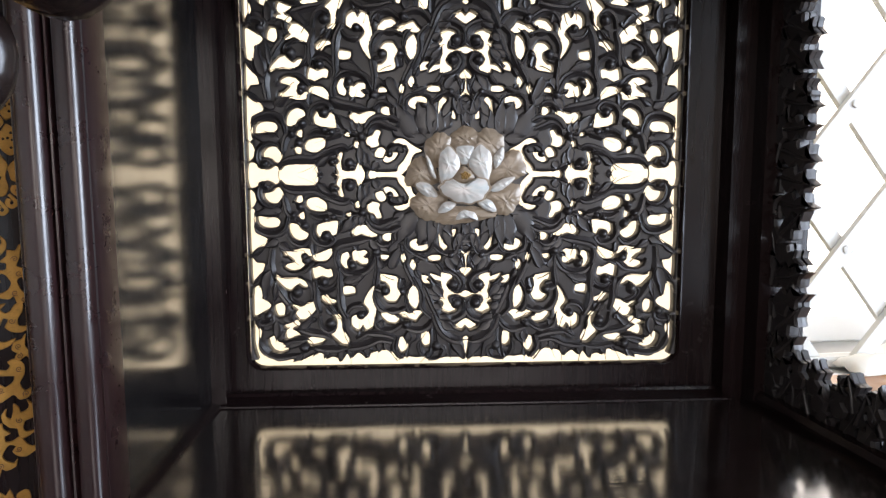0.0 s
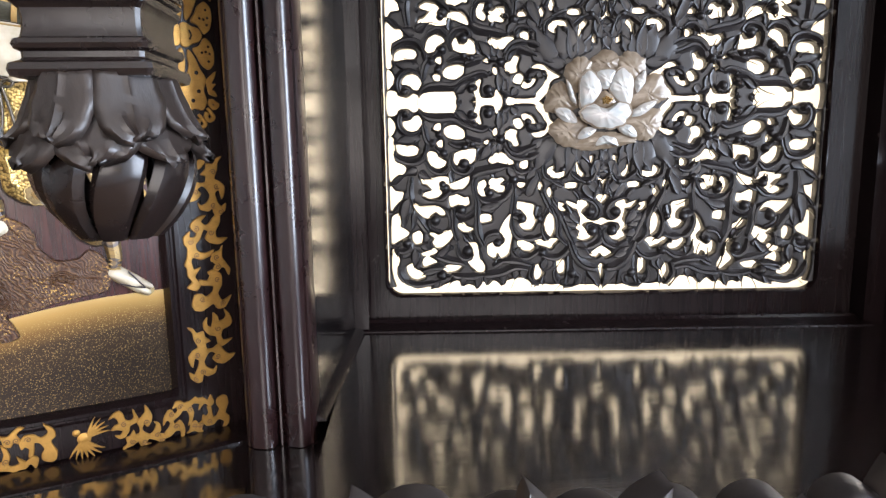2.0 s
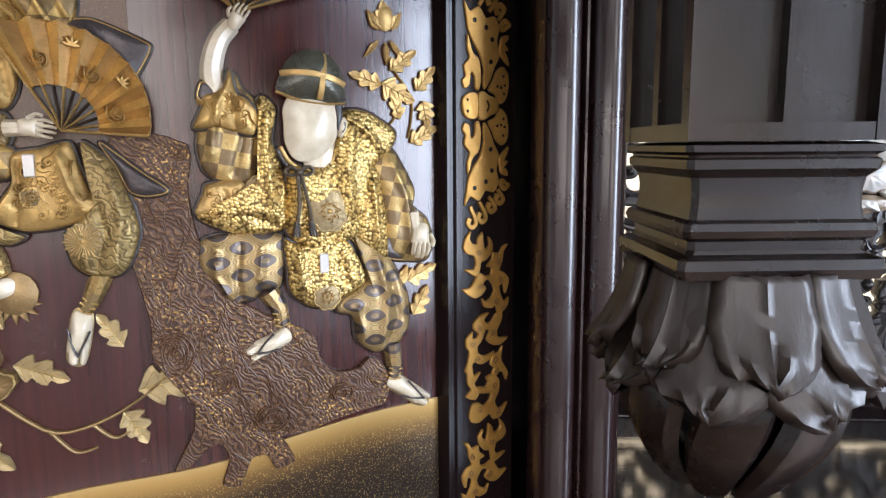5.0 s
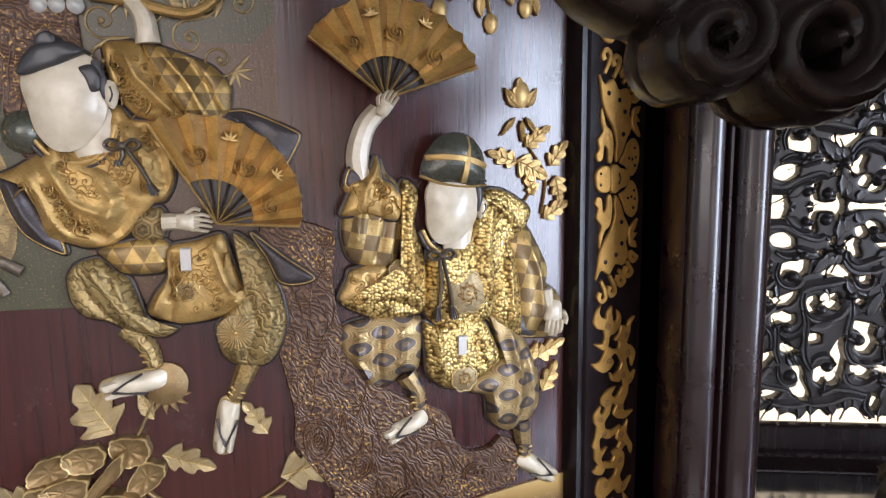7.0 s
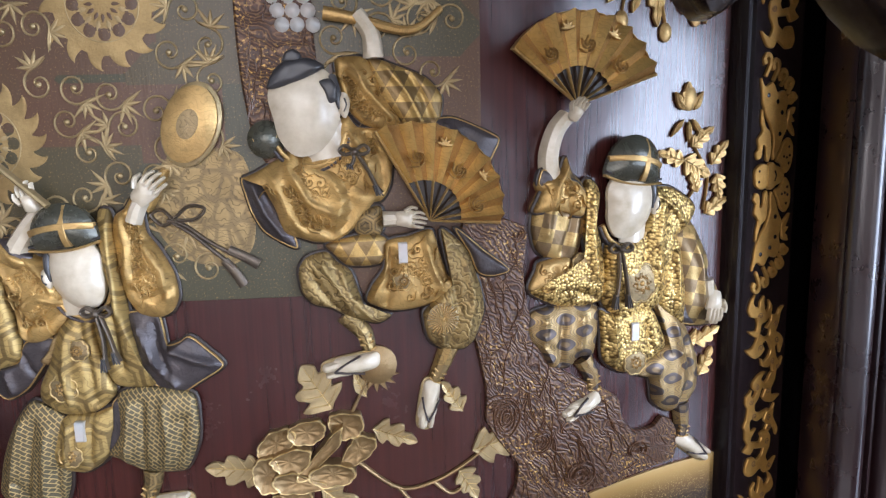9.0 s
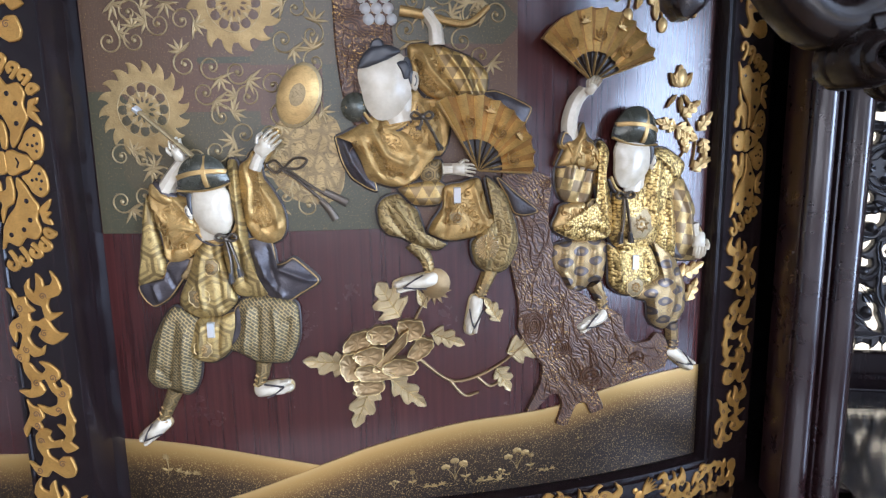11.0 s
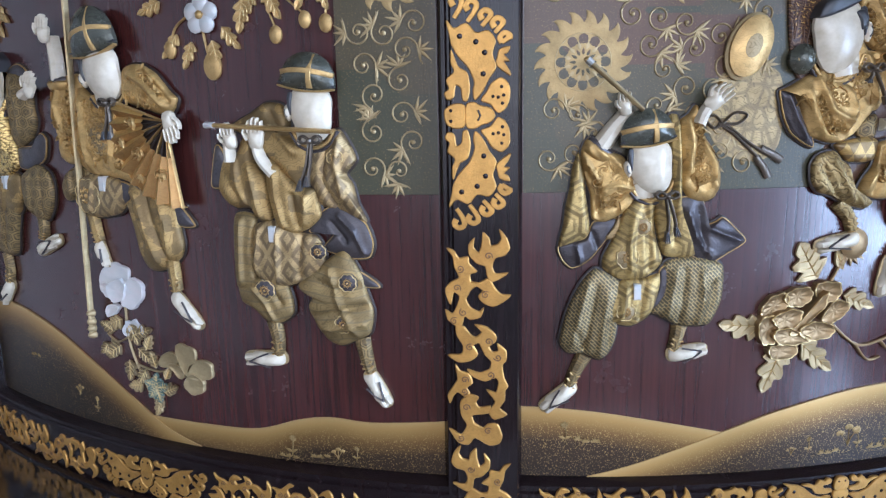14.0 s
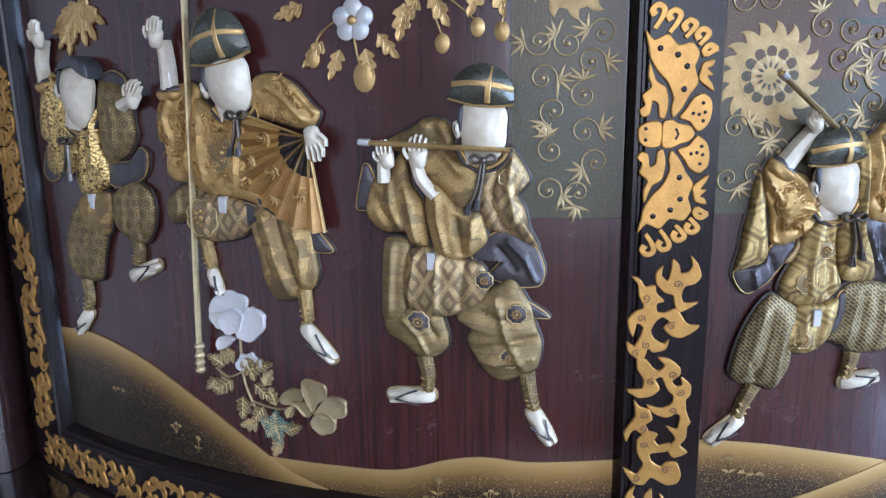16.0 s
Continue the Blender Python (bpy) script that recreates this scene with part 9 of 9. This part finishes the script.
class Border:
    """Gold ornament on a strip: a runs along it, b across it (0 at its middle)."""

    def __init__(self, door, put, upright, start, mid, top=7.8):
        self.top, self.door = top, door
        self.map = (lambda a, b, h: put(mid + b, start - a, h)) if upright else (lambda a, b, h: put(start + a, mid + b, h))
        self.s = Solid(self.map)

    def flush(self, name, label):
        """Ends one piece of the ornament and begins the next."""
        self.s.make(name, self.door, label, 28)
        self.s = Solid(self.map)

    def flame(self, a, b, ang, length, w, bend):
        self.s.flame(a, b, ang, length, w, BORDER_GOLD, 0.9, self.top + random.uniform(0, 0.15), 0.4, bend, 9)

    def run(self, a0, a1, half, seed, fit=False):
        """Cloud-like flames: flat lobed plates with pointed licks, linked one after another along the strip."""
        rnd = random.Random(seed)
        shapes = [[tuple(float(q) for q in w.split(",")) for w in text.split()] for text in CLOUDS]
        count = math.ceil((a1 - a0) / half / 7.55)
        k = (a1 - a0) / (count * 7.55 * half) if fit else 1.0
        for q in range(count):
            m = -1 if (q + seed) % 2 else 1
            g = lambda x, y: (a0 + k * (q * 7.55 + (y - 758) / 108) * half, m * (x - 150) / 108 * half * 1.04)
            for pts in shapes:
                if g(0, max(p[1] for p in pts))[0] < a1 + 3:
                    self.s.plate([g(*p) for p in pts], BORDER_GOLD, 1.0, self.top + rnd.uniform(0, 0.12), len(pts) * 3, half * 0.03, 0.33, half * 0.012)
            for x, y in (e for e in EYES if g(*e)[0] < a1 - 8):
                self.s.scroll(*g(x, y), half * 0.12, rnd.uniform(0, 360), m * 1.3, half * 0.045, ENGRAVED, 0.2, self.top + 1.06, 0.3, 0.12, half * 0.08, 14)
        self.flush("flame_scroll", "raised gold cloud-like flame scroll")

    def butterfly(self, a, half, flip=1, long=1.0):
        """A stylised winged beast: pierced lobed wings, a round head with two eyes, and a fan of hooked claws at each end."""
        def P(pts, h=1.0):
            self.s.plate(pts, BORDER_GOLD, h, self.top + random.uniform(0, 0.1), len(pts) * 4, half * 0.03, 0.42, half * 0.012)

        for d in (-1, 1):
            g = lambda b, x: (a + d * x * half * long, flip * b * half)
            P([g(*q) for q in ((-0.90, 2.87), (-0.67, 2.62), (-0.30, 2.76), (-0.02, 2.47), (0.35, 2.52), (0.56, 2.22), (0.46, 1.85), (0.57, 1.44), (0.36, 1.11), (0.17, 0.74), (-0.06, 0.48), (-0.12, 0.74), (-0.08, 1.02), (-0.25, 1.44), (-0.53, 1.76), (-0.75, 2.13), (-0.81, 2.45))])
            for b, x in ((-0.5, 2.38), (-0.02, 2.20), (0.24, 1.88), (0.19, 1.25)):
                self.s.disc(*g(b, x), half * 0.085, FRAME_WOOD, 0.35, self.top + 1.0, 12, None, 2)
            P([g(*q) for q in ((-0.76, 1.98), (-0.57, 1.50), (-0.30, 1.30), (-0.22, 0.83), (-0.30, 0.46), (-0.44, 0.50), (-0.48, 0.83), (-0.65, 0.93), (-0.71, 0.58), (-0.90, 0.50), (-0.99, 0.69), (-0.85, 0.84), (-0.92, 1.11), (-0.69, 1.34), (-0.78, 1.62))])
            P([g(*q) for q in ((0.12, 0.46), (0.31, 0.74), (0.44, 0.97), (0.72, 1.13), (0.95, 0.93), (0.98, 0.56), (0.87, 0.23), (0.63, 0.07), (0.40, 0.34))])
            for b, x in ((0.74, 0.86), (0.80, 0.60), (0.64, 0.54), (0.76, 0.36), (0.48, 0.57)):
                self.s.disc(*g(b, x), half * 0.055, FRAME_WOOD, 0.35, self.top + 1.0, 8, None, 2)
            P([g(*q) for q in ((0.69, 1.97), (0.98, 2.04), (0.91, 1.86), (0.80, 1.81), (0.97, 1.62), (0.80, 1.60), (0.94, 1.39), (1.0, 1.19), (0.77, 1.34), (0.58, 1.53), (0.62, 1.76))])
            for (b0, x0), (b1, x1) in (((-0.67, 2.92), (-0.48, 3.55)), ((-0.27, 2.80), (-0.04, 3.40)), ((0.16, 2.66), (0.38, 3.12)), ((0.54, 2.45), (0.74, 2.88)), ((0.74, 2.16), (0.96, 2.44))):
                hook = along([g(b0, x0), g((b0 + b1) / 2 + 0.10, (x0 + x1) / 2), g(b1 + 0.04, x1 - 0.10), g(b1 - 0.12, x1), g(b1 - 0.27, x1 - 0.12), g(b1 - 0.20, x1 - 0.28)], 18)
                self.s.strip(hook, [half * (0.13 + 0.05 * math.sin(math.pi * i / 18)) if i < 15 else half * 0.2 for i in range(19)], BORDER_GOLD, 1.0, self.top, 0.4, 0, False, True)
        m = lambda b, x: (a + x * half * long, flip * b * half)
        P([m(*q) for q in ((-0.38, 0.30), (-0.70, 0.38), (-0.95, 0.22), (-0.99, -0.18), (-0.70, -0.36), (-0.38, -0.30))], 1.2)
        P([m(*q) for q in ((-0.33, 0.32), (-0.10, 0.40), (0.15, 0.28), (0.40, 0.20), (0.54, 0.0), (0.40, -0.22), (0.10, -0.30), (-0.10, -0.40), (-0.33, -0.32))], 1.2)
        for x in (-0.16, 0.16):
            self.s.disc(*m(-0.80, x), half * 0.055, FRAME_WOOD, 0.35, self.top + 1.2, 8, None, 2)
        self.s.strip([m(0.02, -0.16), m(0.10, 0.0), m(0.02, 0.16)], [half * 0.07] * 3, FRAME_WOOD, 0.3, self.top + 1.2, 0.2)
        self.flush("winged_beast", "raised gold butterfly-like winged beast")

    def fan_bird(self, a, half):
        for k in range(7):
            self.flame(a, -0.1 * half, 215 + k * 17, half * 1.0, half * 0.2, 25)
        for k in range(5):
            self.flame(a + 0.2 * half, 0.1 * half, 15 + k * 16, half * 0.95, half * 0.18, -20)
        self.s.disc(a, 0, half * 0.3, BORDER_GOLD, 1.2, self.top, 14)
        self.s.disc(a - half * 0.3, half * 0.35, half * 0.17, BORDER_GOLD, 1.2, self.top, 12)
        self.flush("gold_bird", "raised gold bird with a spread tail")


def borders():
    # meeting stile between the doors
    b = Border(LEFT_DOOR, LEFT, True, 440, -48)
    b.run(4, 112, 14.2, 2)
    b.butterfly(164, 14.2, 1)
    b.run(215, 376, 14.2, 8)
    b = Border(RIGHT_DOOR, RIGHT, True, 440, 331)
    b.run(14, 106, 12.2, 12)
    b.butterfly(162, 12.4, 1, 1.22)
    b.run(217, 358, 12.2, 17)
    b = Border(RIGHT_DOOR, RIGHT, False, -24, 72.5, 7.5)
    b.run(0, 126, 11.8, 23, True)
    b.butterfly(168, 11.6, -1)
    b.run(210, 276, 11.8, 29, True)
    b.fan_bird(288, 11.0)
    b.run(300, 362, 11.8, 30, True)
    b = Border(LEFT_DOOR, LEFT, False, -430, 75, 7.5)
    b.run(2, 148, 11.8, 37, True)
    b.butterfly(190, 11.6, -1)
    b.run(232, 366, 11.8, 41, True)
    b = Border(LEFT_DOOR, LEFT, True, 440, -418)
    b.run(4, 114, 13, 43)
    b.butterfly(164, 13, 1)
    b.run(212, 372, 13, 47)


borders()

# everything fixed to the cabinet moves with it
for ob in list(scene.objects):
    if ob.parent is None and ob.name.split(".")[0] in ("carved_panel", "cabinet_door", "hanging_drop_finial", "scroll_bracket", "carved_gallery"):
        ob.parent = CAB
        if "category" in ob:
            del ob["category"]
